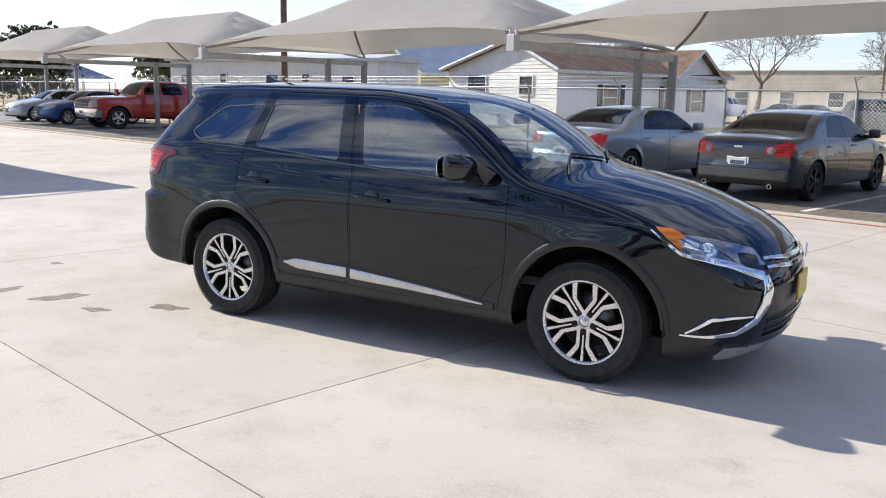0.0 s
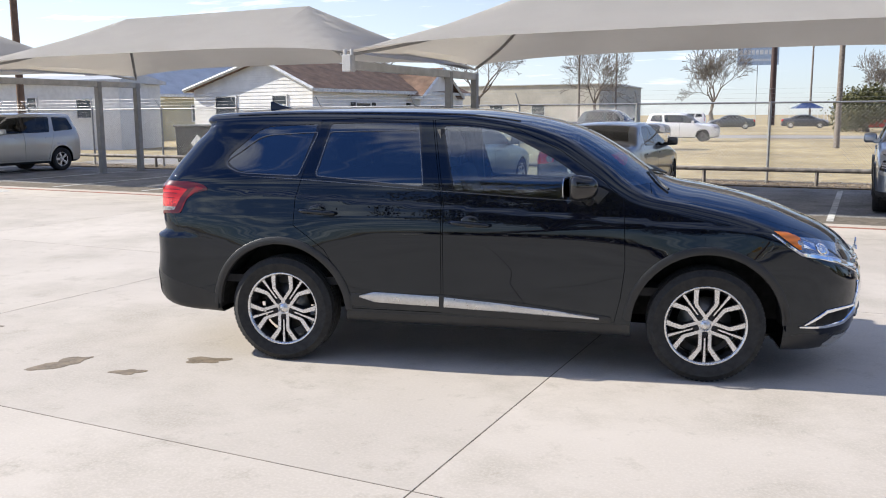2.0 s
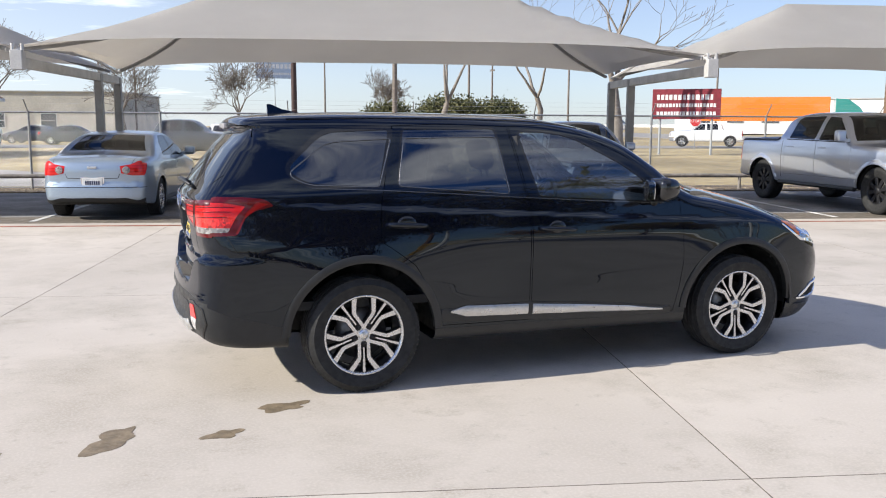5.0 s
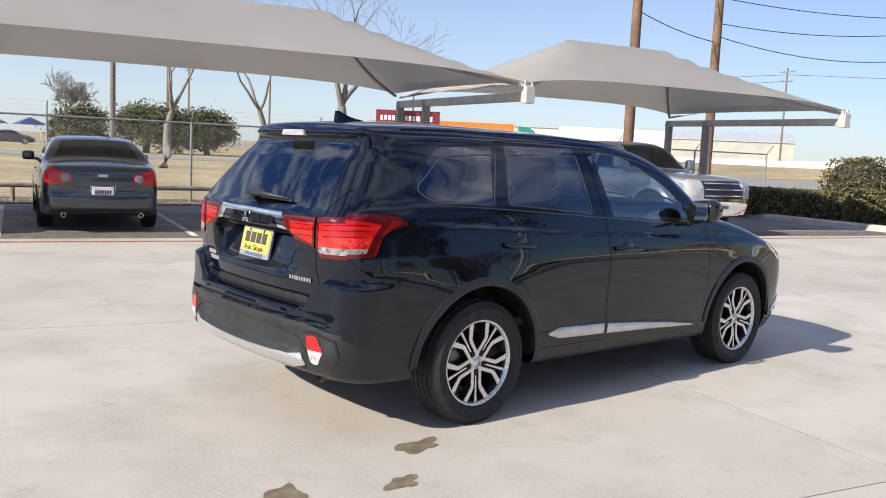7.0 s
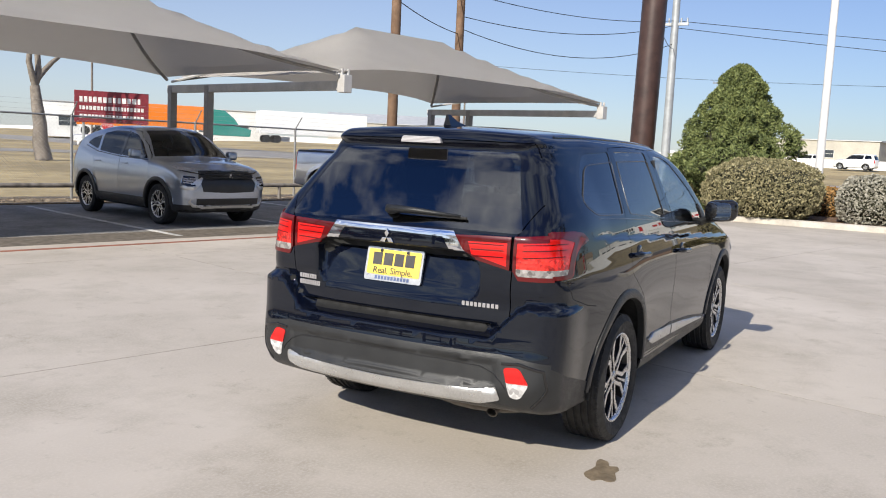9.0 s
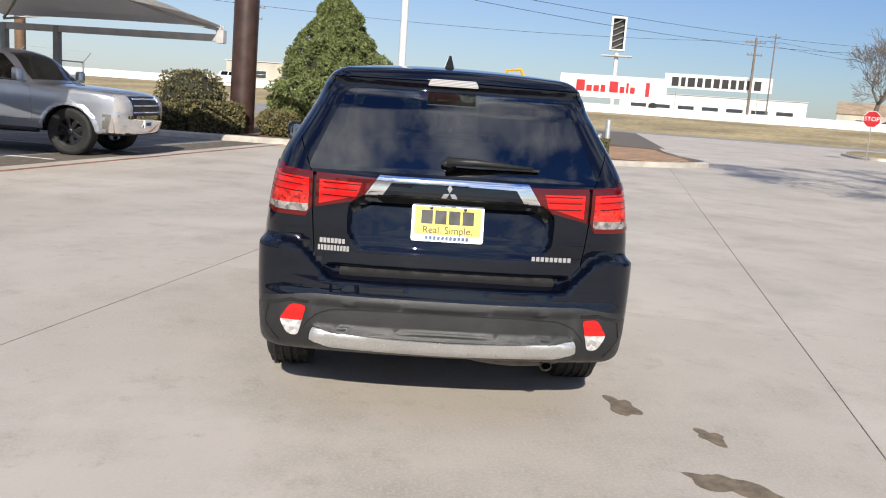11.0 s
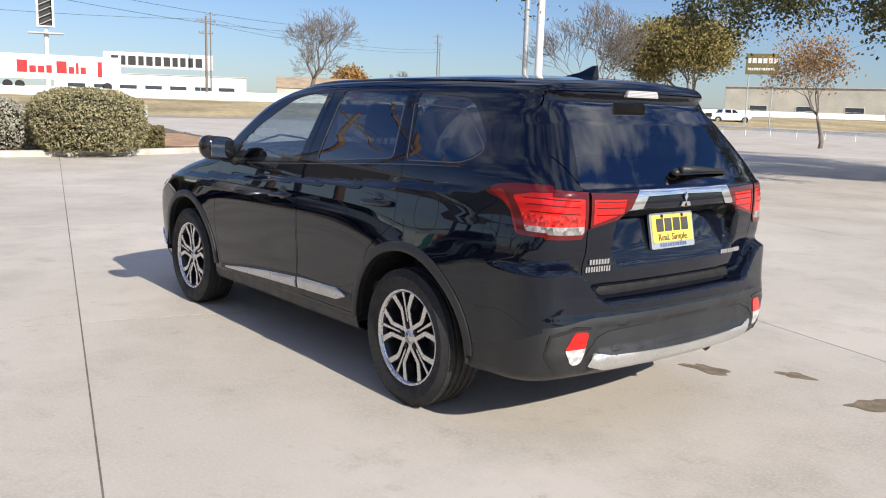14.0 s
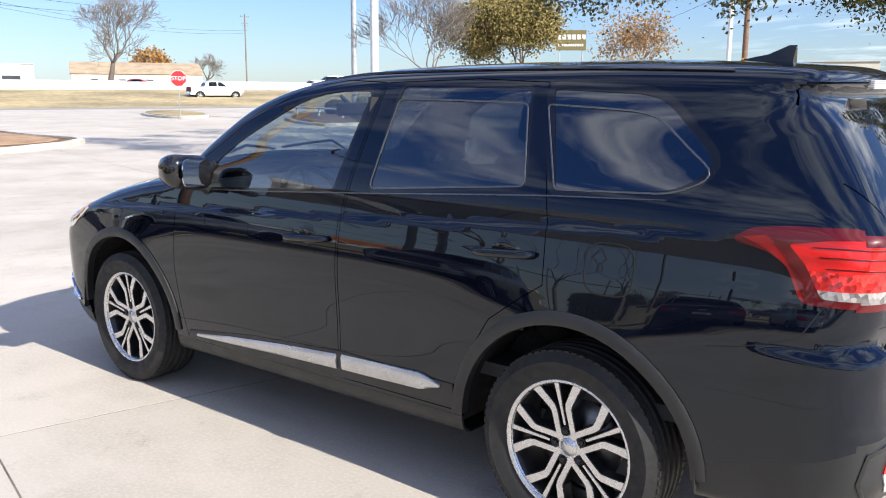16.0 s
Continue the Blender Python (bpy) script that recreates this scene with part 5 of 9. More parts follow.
    add_tube(bm, (0.53, 0, 1.45), (0.60, 0, 1.50), 0.012, seg=6)
    part("rear_view_mirror", bm, M_DASH, car)
    bm = bm_new()
    add_box(bm, (-2.0, -0.78, 0.50), (1.1, 0.78, 0.55))
    part("cabin_floor", bm, M_DASH, car)
    bm = bm_new()
    add_box(bm, (-0.30, -0.12, 0.55), (0.5, 0.12, 0.86), None, 0.04)
    part("centre_console", bm, M_DASH, car)
    for sg in (1, -1):
        bm = bm_new()
        add_path(bm, [(-0.30, sg * 0.66, 1.5), (-0.28, sg * 0.72, 1.1)], 0.05, 6)
        part("pillar_lining", bm, M_DASH, car)


suv_details(SUV_CAR, SUV_SHELL)


def crossover_front(car, sh):
    """Split lamps, bright wedges beside the grille, lower grille and silver skid strip."""
    for sg in (1, -1):
        ribbon("lower_lamp", sh, [(2.15, 0.64, 0.80), (2.10, 0.74, 0.80), (2.02, 0.84, 0.81)], [0.17, 0.19, 0.15], 0.006, M_GLOSSBLACK, car, sg, "dark lower lamp cluster")
        for k in range(3):
            z = 0.745 + 0.055 * k
            ribbon("lamp_bar", sh, [(2.14, 0.66 - 0.02 * k, z), (2.08, 0.76, z + 0.004), (2.03, 0.82, z + 0.008)], [0.022, 0.028, 0.02], 0.011, M_WHITE_LENS, car, sg)
        ribbon("bright_wedge", sh, [(2.18, 0.52, 0.90), (2.16, 0.58, 0.78), (2.12, 0.66, 0.69), (2.05, 0.78, 0.66), (1.98, 0.86, 0.67)], [0.03, 0.09, 0.12, 0.08, 0.03], 0.012, M_SATIN, car, sg, "bright wedge beside the grille")
        ribbon("skid_end", sh, [(2.18, 0.50, 0.335), (2.12, 0.66, 0.35), (2.08, 0.72, 0.42), (2.1, 0.70, 0.47)], [0.04, 0.05, 0.04, 0.015], 0.012, M_SATIN, car, sg)
        ribbon("belt_trim", sh, [(-1.5, 0.84, 1.285), (-0.95, 0.85, 1.17), (-0.05, 0.86, 1.105), (0.95, 0.86, 1.085)], [0.012, 0.018, 0.018, 0.012], 0.004, M_GLOSSBLACK, car, sg)
        ribbon("door_crease", sh, [(-1.25, 0.88, 0.98), (-0.5, 0.88, 0.955), (0.6, 0.88, 0.90)], [0.006, 0.008, 0.004], 0.004, P_TITAN, car, sg)
        ribbon("upper_lamp", sh, [(2.13, 0.50, 0.985), (2.02, 0.66, 1.0), (1.85, 0.80, 1.015)], [0.02, 0.03, 0.015], 0.005, M_GLOSSBLACK, car, sg, "slim dark upper lamp")
        for fx in CROSS["wheels"]:
            arch_trim(car, sh, fx, CROSS["hub"], CROSS["arch"] + 0.025, 0.065, 0.010, sg)
        ribbon("sill_trim", sh, [(-0.9, 0.88, 0.37), (0, 0.88, 0.37), (0.9, 0.88, 0.37)], [0.12] * 3, 0.01, M_TRIM, car, sg)
    for nm, z, w, m_, y in (("lower_grille", 0.435, 0.11, M_TRIM, 0.60), ("skid_strip", 0.335, 0.045, M_SATIN, 0.52), ("hood_edge", 0.985, 0.025, M_GLOSSBLACK, 0.5)):
        ribbon(nm, sh, [(2.1, -y, z), (2.19, -y * 0.5, z), (2.2, 0, z), (2.19, y * 0.5, z), (2.1, y, z)], [w] * 5, 0.006, m_, car)
    bm = bm_new()
    x = float(sh.project(np.array([[2.2, 0.0, 0.83]]), 0.0, 8)[0][0]) + 0.012
    for k in range(3):
        a = math.pi / 2 + k * 2 * math.pi / 3
        add_prism(bm, [((u * math.cos(a) - v * math.sin(a)) * 0.05, (u * math.sin(a) + v * math.cos(a)) * 0.05) for u, v in ((0, 0), (0.5, 0.29), (1, 0), (0.5, -0.29))], 0.008, Matrix.Translation((x, 0, 0.86)) @ pose(0, 0, 0, 90, 0, 90))
    part("emblem", bm, M_CHROME, car)

# ---------------------------------------------------------------- the lot and the land
LOT = -14.5
CA, SA = math.cos(radians(LOT)), math.sin(radians(LOT))


def lot(a, b, z=0.0, turn=0.0):
    """A pose on the lot: a along the row of canopies, b towards the fence."""
    return pose(a * CA - b * SA, a * SA + b * CA, z, 0, 0, LOT + turn)


def lp(a, b, z=0.0):
    return Vector((a * CA - b * SA, a * SA + b * CA, z))


def concrete_material():
    m, nt, b = nodes_of("worn concrete")
    geo = nt.nodes.new("ShaderNodeNewGeometry")

    def nz(scale, lo, hi, detail=5, rough=0.6):
        no = nt.nodes.new("ShaderNodeTexNoise")
        no.inputs["Scale"].default_value, no.inputs["Detail"].default_value, no.inputs["Roughness"].default_value = scale, detail, rough
        nt.links.new(geo.outputs["Position"], no.inputs["Vector"])
        mr = nt.nodes.new("ShaderNodeMapRange")
        mr.inputs[1].default_value, mr.inputs[2].default_value = lo, hi
        nt.links.new(no.outputs["Fac"], mr.inputs[0])
        return mr.outputs[0]

    c = mixed(nt, nz(0.35, 0.3, 0.7), (0.418, 0.372, 0.318), (0.555, 0.500, 0.438))
    c = mixed(nt, nz(0.8, 0.47, 0.78, 9, 0.68), c, (0.325, 0.29, 0.238))
    c = mixed(nt, nz(7.0, 0.60, 0.74, 6, 0.7), c, (0.37, 0.335, 0.285))
    c = mixed(nt, nz(2.4, 0.56, 0.80, 8, 0.72), c, (0.30, 0.262, 0.21))
    c = mixed(nt, nz(60, 0.45, 0.95, 2), c, (0.56, 0.51, 0.45))
    info = nt.nodes.new("ShaderNodeObjectInfo")
    mr = nt.nodes.new("ShaderNodeMapRange"); mr.inputs[3].default_value, mr.inputs[4].default_value = 0.94, 1.03
    nt.links.new(info.outputs["Random"], mr.inputs[0])
    cc = nt.nodes.new("ShaderNodeCombineColor")
    for i in range(3):
        nt.links.new(mr.outputs[0], cc.inputs[i])
    nt.links.new(mixed(nt, 1.0, c, cc.outputs[0], "MULTIPLY"), b.inputs["Base Color"])
    b.inputs["Roughness"].default_value = 0.85
    b.inputs["Specular IOR Level"].default_value = 0.35
    bumped(nt, b, nz(210, 0.2, 0.8, 3), 0.10, 0.003)
    return m


M_CONCRETE = concrete_material()
M_JOINT = simple("dirty joint filler", (0.16, 0.135, 0.105), 0.9, 0, 0.4, 8)
M_ASPHALT = simple("worn asphalt", (0.27, 0.262, 0.255), 0.9, 0, 0.3, 1.2, 0.5, 220, fine=0.3)
M_GRASS = simple("dry winter grass", (0.46, 0.36, 0.19), 0.95, 0, 0.35, 0.12, 0.6, 30, fine=0.35)

part("ground", (lambda bm: (bmesh.ops.create_grid(bm, x_segments=1, y_segments=1, size=900), bm)[1])(bm_new()), M_GRASS)
tagged(bpy.data.objects["ground"], "flat dry winter grass land reaching the horizon", "ground", kind="structure").location = (0, 0, -0.09)

M_REDLINE = simple("faded red paint", (0.33, 0.12, 0.07), 0.8, 0, 0.4, 3)
M_WHITELINE = simple("worn white line paint", (0.62, 0.61, 0.58), 0.8, 0, 0.35, 4)
M_GRAVEL = simple("tan gravel with dead leaves", (0.30, 0.23, 0.15), 0.95, 0, 0.5, 5, 0.9, 40, fine=0.5)
M_SOIL = simple("brown mulch bed", (0.22, 0.13, 0.075), 0.95, 0, 0.4, 3, 0.8, 60, fine=0.4)
M_SAND = simple("pinkish bare soil", (0.42, 0.26, 0.15), 0.95, 0, 0.3, 2, 0.5, 80)
M_KERB = simple("pale concrete kerb", (0.52, 0.48, 0.42), 0.85, 0, 0.25, 2, 0.2, 120)
M_ROAD = simple("sun-bleached road asphalt", (0.30, 0.285, 0.265), 0.9, 0, 0.2, 0.4, 0.3, 150)
M_GALV = simple("galvanised steel", (0.42, 0.42, 0.42), 0.45, 0.6, 0.2, 10)
M_POST = simple("grey painted steel post", (0.30, 0.295, 0.285), 0.5, 0.1, 0.15, 5)
M_BEAM = simple("pale painted steel beam", (0.52, 0.51, 0.49), 0.5, 0.1, 0.15, 4)
M_SHED = simple("oil stain", (0.215, 0.165, 0.105), 0.6, 0, 0.35, 14)


def sheet(name, poly, z, material, label, cat, m=None, thick=0.02):
    """A flat piece of ground with a thin edge."""
    bm = bm_new()
    add_prism(bm, poly, thick, Matrix.Translation((0, 0, z - thick)))
    ob = part(name, bm, material)
    if m is not None:
        ob.matrix_world = m
    return tagged(ob, label, cat, kind="structure")


FLAT = lot(0, 0)
# joint filler under the slabs, then the slabs themselves
pave = sheet("pavement", [(-75, -60), (60, -60), (60, 9.0), (-75, 9.0)], -0.0012, M_JOINT, "pale worn concrete paving of the lot in square slabs", "paving", FLAT, 0.05)
SLAB_A, SLAB_B = 4.66, 4.54


def slab_mesh(w, d):
    bm = bm_new()
    add_box(bm, (0.0045, 0.0045, -0.03), (w - 0.0045, d - 0.0045, 0.0))
    me = bpy.data.meshes.new("slab")
    bm.to_mesh(me)
    bm.free()
    me.materials.append(M_CONCRETE)
    return me


def lay_slabs():
    full, edge = slab_mesh(SLAB_A, SLAB_B), slab_mesh(SLAB_A, 1.54)
    for i in range(-15, 8):
        for j in range(-8, 3):
            a0, b0 = 0.64 + i * SLAB_A, -2.60 + j * SLAB_B
            if not (-60 < a0 < 30):
                continue
            me = full
            if j == 2:
                me = edge
            ob = new("slab", me)
            ob.parent = pave
            ob.matrix_local = Matrix.Translation((a0, b0, 0))


lay_slabs()
rest = part("apron", (lambda bm: (add_prism(bm, [(16.5, -60), (60, -60), (60, -2.0), (30, -3.2), (23.0, -4.6), (19.0, -6.4), (16.5, -6.4)], 0.03, Matrix.Translation((0, 0, -0.031))), bm)[1])(bm_new()), M_CONCRETE)
rest.matrix_world = FLAT
tagged(rest, "pale concrete apron at the lot's exit", "paving", kind="structure")
strip = part("gutter_strip", (lambda bm: (add_box(bm, (-60, 8.02, -0.03), (17.2, 9.02, -0.002)), bm)[1])(bm_new()), M_CONCRETE)
strip.matrix_world = FLAT
tagged(strip, "concrete strip in front of the parking bays", "paving", kind="structure")
sheet("red_line", [(-60, 7.55), (16.5, 7.55), (16.5, 7.66), (-60, 7.66)], 0.004, M_REDLINE, "faded red painted line on the concrete", "road marking", FLAT, 0.004)
sheet("white_patch", [(-14.95, 6.70), (-14.55, 6.62), (-14.35, 7.12), (-14.75, 7.20)], 0.004, M_WHITELINE, "small white painted patch on the concrete", "road marking", FLAT, 0.004)
sheet("parking_asphalt", [(-60, 9.02), (17.5, 9.02), (17.5, 14.35), (-60, 14.35)], -0.004, M_ASPHALT, "dark worn asphalt of the covered parking bays", "asphalt", FLAT, 0.05)
for k in range(-18, 6):
    a = -3.58 + k * 2.73
    ln = sheet("bay_line", [(a - 0.05, 8.3), (a + 0.05, 8.3), (a + 0.05, 13.9), (a - 0.05, 13.9)], 0.003, M_WHITELINE, "worn white line between two parking bays", "road marking", FLAT, 0.006)
    ln["group"] = "bay lines"
sheet("gravel_strip", [(-60, 14.35), (19.0, 14.35), (19.0, 16.2), (-60, 16.2)], 0.02, M_GRAVEL, "strip of tan gravel and dead leaves along the fence", "gravel", FLAT, 0.08)


def stains():
    """Dried oil spots on the slabs."""
    for x, y, r, s in ((-1.81, -0.965, 0.145, 3), (-2.2, -1.31, 0.10, 5), (-2.74, -1.2, 0.20, 8), (-3.29, -1.31, 0.145, 11), (-3.9, -0.4, 0.08, 2)):
        bm = bm_new()
        vs = []
        for k in range(44):
            t = 2 * math.pi * k / 44
            rr = r * (0.78 + 0.62 * noise.noise(Vector((math.cos(t) * 1.1 + s * 7.1, math.sin(t) * 1.1, s))) + 0.14 * noise.noise(Vector((math.cos(t) * 2.8, math.sin(t) * 2.8 + s, s))))
            vs.append((rr * math.cos(t) * 1.15, rr * math.sin(t) * 0.62))
        add_prism(bm, vs, 0.0015)
        ob = part("oil_stain", bm, M_SHED)
        ob.matrix_world = pose(x, y, 0.0004, 0, 0, -20 + s * 9)
        tagged(ob, "dried brown oil stain on the concrete", "stain", "oil stains")


stains()


def pebbles():
    """Loose stones and dead leaves on the gravel strip."""
    rnd = random.Random(5)
    V, F = [], []
    for _ in range(2600):
        a, b = rnd.uniform(-20, 18), rnd.uniform(14.4, 16.0)
        r = rnd.uniform(0.012, 0.035)
        i = len(V)
        z = 0.02
        V += [(a + r, b, z), (a, b + r, z), (a - r, b, z), (a, b - r, z), (a + rnd.uniform(-r, r) * 0.4, b, z + r * rnd.uniform(0.6, 1.1))]
        F += [(i, i + 1, i + 4), (i + 1, i + 2, i + 4), (i + 2, i + 3, i + 4), (i + 3, i, i + 4)]
    m, nt, b = nodes_of("mixed pebbles and leaves")
    geo = nt.nodes.new("ShaderNodeNewGeometry")
    nt.links.new(mixed(nt, geo.outputs["Random Per Island"], (0.16, 0.1, 0.05), (0.5, 0.42, 0.32)), b.inputs["Base Color"])
    b.inputs["Roughness"].default_value = 0.9
    ob = obj_from("loose_gravel", V, F, m)
    ob.matrix_world = FLAT
    tagged(ob, "loose tan pebbles and dry leaves on the strip", "gravel", kind="stuff")


pebbles()


# ---------------------------------------------------------------- canopies
def fabric_material():
    m, nt, b = nodes_of("grey shade fabric")
    c = mixed(nt, noise_fac(nt, 0.5, 4), (0.58, 0.566, 0.54), (0.66, 0.646, 0.618))
    c = mixed(nt, noise_fac(nt, 500, 1), c, (0.57, 0.55, 0.52))
    nt.links.new(c, b.inputs["Base Color"])
    b.inputs["Roughness"].default_value = 0.9
    b.inputs["Specular IOR Level"].default_value = 0.15
    bumped(nt, b, noise_fac(nt, 1.2, 3), 0.25, 0.02)
    tl = nt.nodes.new("ShaderNodeBsdfTranslucent")
    nt.links.new(mixed(nt, 1.0, c, (0.95, 0.86, 0.74), "MULTIPLY"), tl.inputs[0])
    mx = nt.nodes.new("ShaderNodeMixShader")
    mx.inputs[0].default_value = 0.24
    nt.links.new(b.outputs[0], mx.inputs[1])
    nt.links.new(tl.outputs[0], mx.inputs[2])
    nt.links.new(mx.outputs[0], nt.nodes["Material Output"].inputs[0])
    return m


M_FABRIC = fabric_material()
M_SEAM = simple("pale fabric seam", (0.66, 0.65, 0.62), 0.8)
CAN_A = (-39.0, -28.1, -17.2, -6.3, 4.74, 12.95)
CAN_F, CAN_B, CAN_Z, CAN_TOP = 7.95, 13.65, 2.72, 4.0


def canopy(a0, a1, last=False, b0=None):
    """A hipped fabric roof stretched over a steel frame, standing on two pairs of posts at its sides."""
    w, d = a1 - a0, CAN_B - CAN_F
    can = thing("shade_canopy", lot(a0, CAN_F if b0 is None else b0), "grey fabric hip-roofed shade canopy over the parking bays", "canopy", "shade canopies")
    inset = d * 0.47
    bm = bm_new()
    nu, nv = 24, 14

    def roof(u, v):
        x, y = u * w, v * d
        edge = min(y, d - y) / (d / 2)
        ex = min(x, w - x) / inset
        k = min(1.0, edge, ex)
        sag = -0.10 * math.sin(math.pi * k) * (1 - 0.3 * k)
        # stretched rims bow inwards
        if k < 0.12:
            t = 1 - k / 0.12
            bx, by = math.sin(math.pi * u), math.sin(math.pi * v)
            if edge <= ex:
                y += (0.22 * bx) * t * (1 if v < 0.5 else -1)
            else:
                x += (0.26 * by) * t * (1 if u < 0.5 else -1)
        zz = CAN_Z + (CAN_TOP - CAN_Z) * k + sag
        rim = max(0, 1 - k / 0.1)
        lift = 0.17 * (1 - (2 * u - 1) ** 4) * (1 - k)
        return (x, y, zz + 0.03 * rim + lift)

    us = sorted({i / nu for i in range(nu + 1)} | {inset / w, 1 - inset / w, 0.03, 0.97})
    vs_ = sorted({j / nv for j in range(nv + 1)} | {0.04, 0.96})
    grid = [[bm.verts.new(roof(u, v)) for v in vs_] for u in us]
    for i in range(len(us) - 1):
        for j in range(len(vs_) - 1):
            bm.faces.new((grid[i][j], grid[i + 1][j], grid[i + 1][j + 1], grid[i][j + 1]))
    bmesh.ops.solidify(bm, geom=bm.faces[:], thickness=0.006)
    part("fabric", bm, M_FABRIC, can, smooth=18)
    # rafters under the cloth
    apex = [(inset, d / 2, CAN_TOP - 0.12), (w - inset, d / 2, CAN_TOP - 0.12)]
    ends = [((0.05, 0.05, CAN_Z), apex[0]), ((0.05, d - 0.05, CAN_Z), apex[0]), ((w - 0.05, 0.05, CAN_Z), apex[1]), ((w - 0.05, d - 0.05, CAN_Z), apex[1]), (apex[0], apex[1])]
    for p, q in ends:
        bm = bm_new()
        add_path(bm, [Vector(p).lerp(Vector(q), t / 6) + Vector((0, 0, -0.16 * math.sin(math.pi * t / 6) - 0.03)) for t in range(7)], 0.035, 6)
        part("rafter", bm, M_POST, can)
    n = max(2, round((w - 2 * inset) / 2.0))
    for k in range(n + 1):
        x = inset + (w - 2 * inset) * k / n
        bm = bm_new()
        add_path(bm, [(x, v, roof(x / w, v / d)[2] - 0.03) for v in (0.35, 0.9, 1.5, 2.2, d / 2)], 0.014, 4)
        part("purlin", bm, M_POST, can)
    for sx in ((0.0, w) if last else (0.0,)):
        bm = bm_new()
        add_box(bm, (sx - 0.06, 0.12, CAN_Z - 0.30), (sx + 0.06, d + 0.1, CAN_Z - 0.14), None, 0.01)
        part("beam", bm, M_BEAM, can, "pale grey steel beam")
        bm = bm_new()
        add_box(bm, (sx - 0.09, -0.06, CAN_Z - 0.34), (sx + 0.09, 0.12, CAN_Z - 0.04), None, 0.01)
        for q in (-0.12, 0.12):
            add_tube(bm, (sx + q * 0.6, 0.03, CAN_Z - 0.06), (sx + q * 0.6, 0.03, CAN_Z + 0.06), 0.03, seg=8)
        part("corner_bracket", bm, M_BEAM, can)
        for yb in (d - 1.45, d - 0.02):
            bm = bm_new()
            add_box(bm, (sx - 0.075, yb - 0.075, -0.05), (sx + 0.075, yb + 0.075, CAN_Z - 0.16), None, 0.012)
            add_box(bm, (sx - 0.16, yb - 0.16, 0), (sx + 0.16, yb + 0.16, 0.02))
            part("post", bm, M_POST, can)
        bm = bm_new()
        add_path(bm, [(sx, 0.0, CAN_Z - 0.05), (sx, d * 0.3, CAN_Z + 0.20), (sx, d * 0.65, CAN_Z + 0.16), (sx, d, CAN_Z - 0.06)], 0.028, 6)
        part("edge_tube", bm, M_BEAM, can)
    return can


for i in range(len(CAN_A) - 1):
    canopy(CAN_A[i] + 0.05, CAN_A[i + 1] - 0.05, i == len(CAN_A) - 2)
# out of view: a canopy assumed from its shadow, added to cast it
canopy(-23.6, -13.6, True, 1.0 - (CAN_B - CAN_F))


# ---------------------------------------------------------------- chain-link fence and its guard rail
FENCE_B, FENCE_H = 15.25, 1.83


def chain_link(a0, a1):
    fen = thing("chain_link_fence", lot(a0, FENCE_B), "galvanised chain-link fence with slanted barbed-wire arms", "fence")
    ln = a1 - a0
    n = round(ln / 3.05)
    for k in range(n + 1):
        x = k * ln / n
        bm = bm_new()
        add_tube(bm, (x, 0, -0.1), (x, 0, FENCE_H + 0.03), 0.03, seg=8)
        add_tube(bm, (x, 0, FENCE_H), (x, -0.27, FENCE_H + 0.30), 0.014, seg=6)
        part("post", bm, M_GALV, fen)
    for z, y in ((FENCE_H, 0), (0.06, 0)):
        bm = bm_new()
        add_tube(bm, (0, y, z), (ln, y, z), 0.021 if z > 1 else 0.006, seg=8)
        part("rail", bm, M_GALV, fen)
    V, F = [], []

    def wire(p, q, r):
        p, q = Vector(p), Vector(q)
        t = (q - p).normalized()
        u = t.cross(Vector((0, 1, 0))).normalized() * r
        w = Vector((0, r, 0))
        i = len(V)
        for c in (p, q):
            V.extend([c + u, c - u * 0.5 + w * 0.87, c - u * 0.5 - w * 0.87])
        F.extend([(i, i + 1, i + 4, i + 3), (i + 1, i + 2, i + 5, i + 4), (i + 2, i, i + 3, i + 5)])

    h, step_ = FENCE_H - 0.06, 0.085
    k = -int(h / step_)
    while k * step_ < ln:
        x = k * step_
        for sg in (1, -1):
            p0, p1 = [x, 0.004 * sg, 0.05], [x + h, 0.004 * sg, 0.05 + h]
            if p0[0] < 0:
                p0[2] -= p0[0]
                p0[0] = 0
            if p1[0] > ln:
                p1[2] -= p1[0] - ln
                p1[0] = ln
            if p1[0] > p0[0]:
                if sg < 0:
                    p0[0], p1[0] = ln - p0[0], ln - p1[0]
                wire(p0, p1, 0.0021)
        k += 1
    obj_from("wire_mesh", V, F, M_GALV, fen)["kind"] = "stuff"
    for j in range(3):
        bm = bm_new()
        y, z = -0.09 * (j + 1), FENCE_H + 0.10 * (j + 1)
        add_tube(bm, (0, y, z), (ln, y, z), 0.002, seg=3)
        part("barbed_wire", bm, M_GALV, fen)
    return fen


chain_link(-60.0, 18.4)


def pipe_rail(a0, a1, b, h, m=M_POST, name="guard_rail", label="low rusty grey pipe rail on short posts"):
    r = thing(name, lot(a0, b), label, "rail")
    bm = bm_new()
    add_tube(bm, (0, 0, h), (a1 - a0, 0, h), 0.05, seg=10)
    part("rail", bm, m, r)
    n = max(2, round((a1 - a0) / 2.4))
    for k in range(n + 1):
        bm = bm_new()
        x = (a1 - a0) * k / n
        add_tube(bm, (x, 0, -0.05), (x, 0, h), 0.04, seg=8)
        part("post", bm, m, r)
    return r


M_RUST = simple("rusty painted pipe", (0.27, 0.245, 0.225), 0.7, 0.2, 0.4, 6)
pipe_rail(-58, 18, 14.75, 0.36, M_RUST)

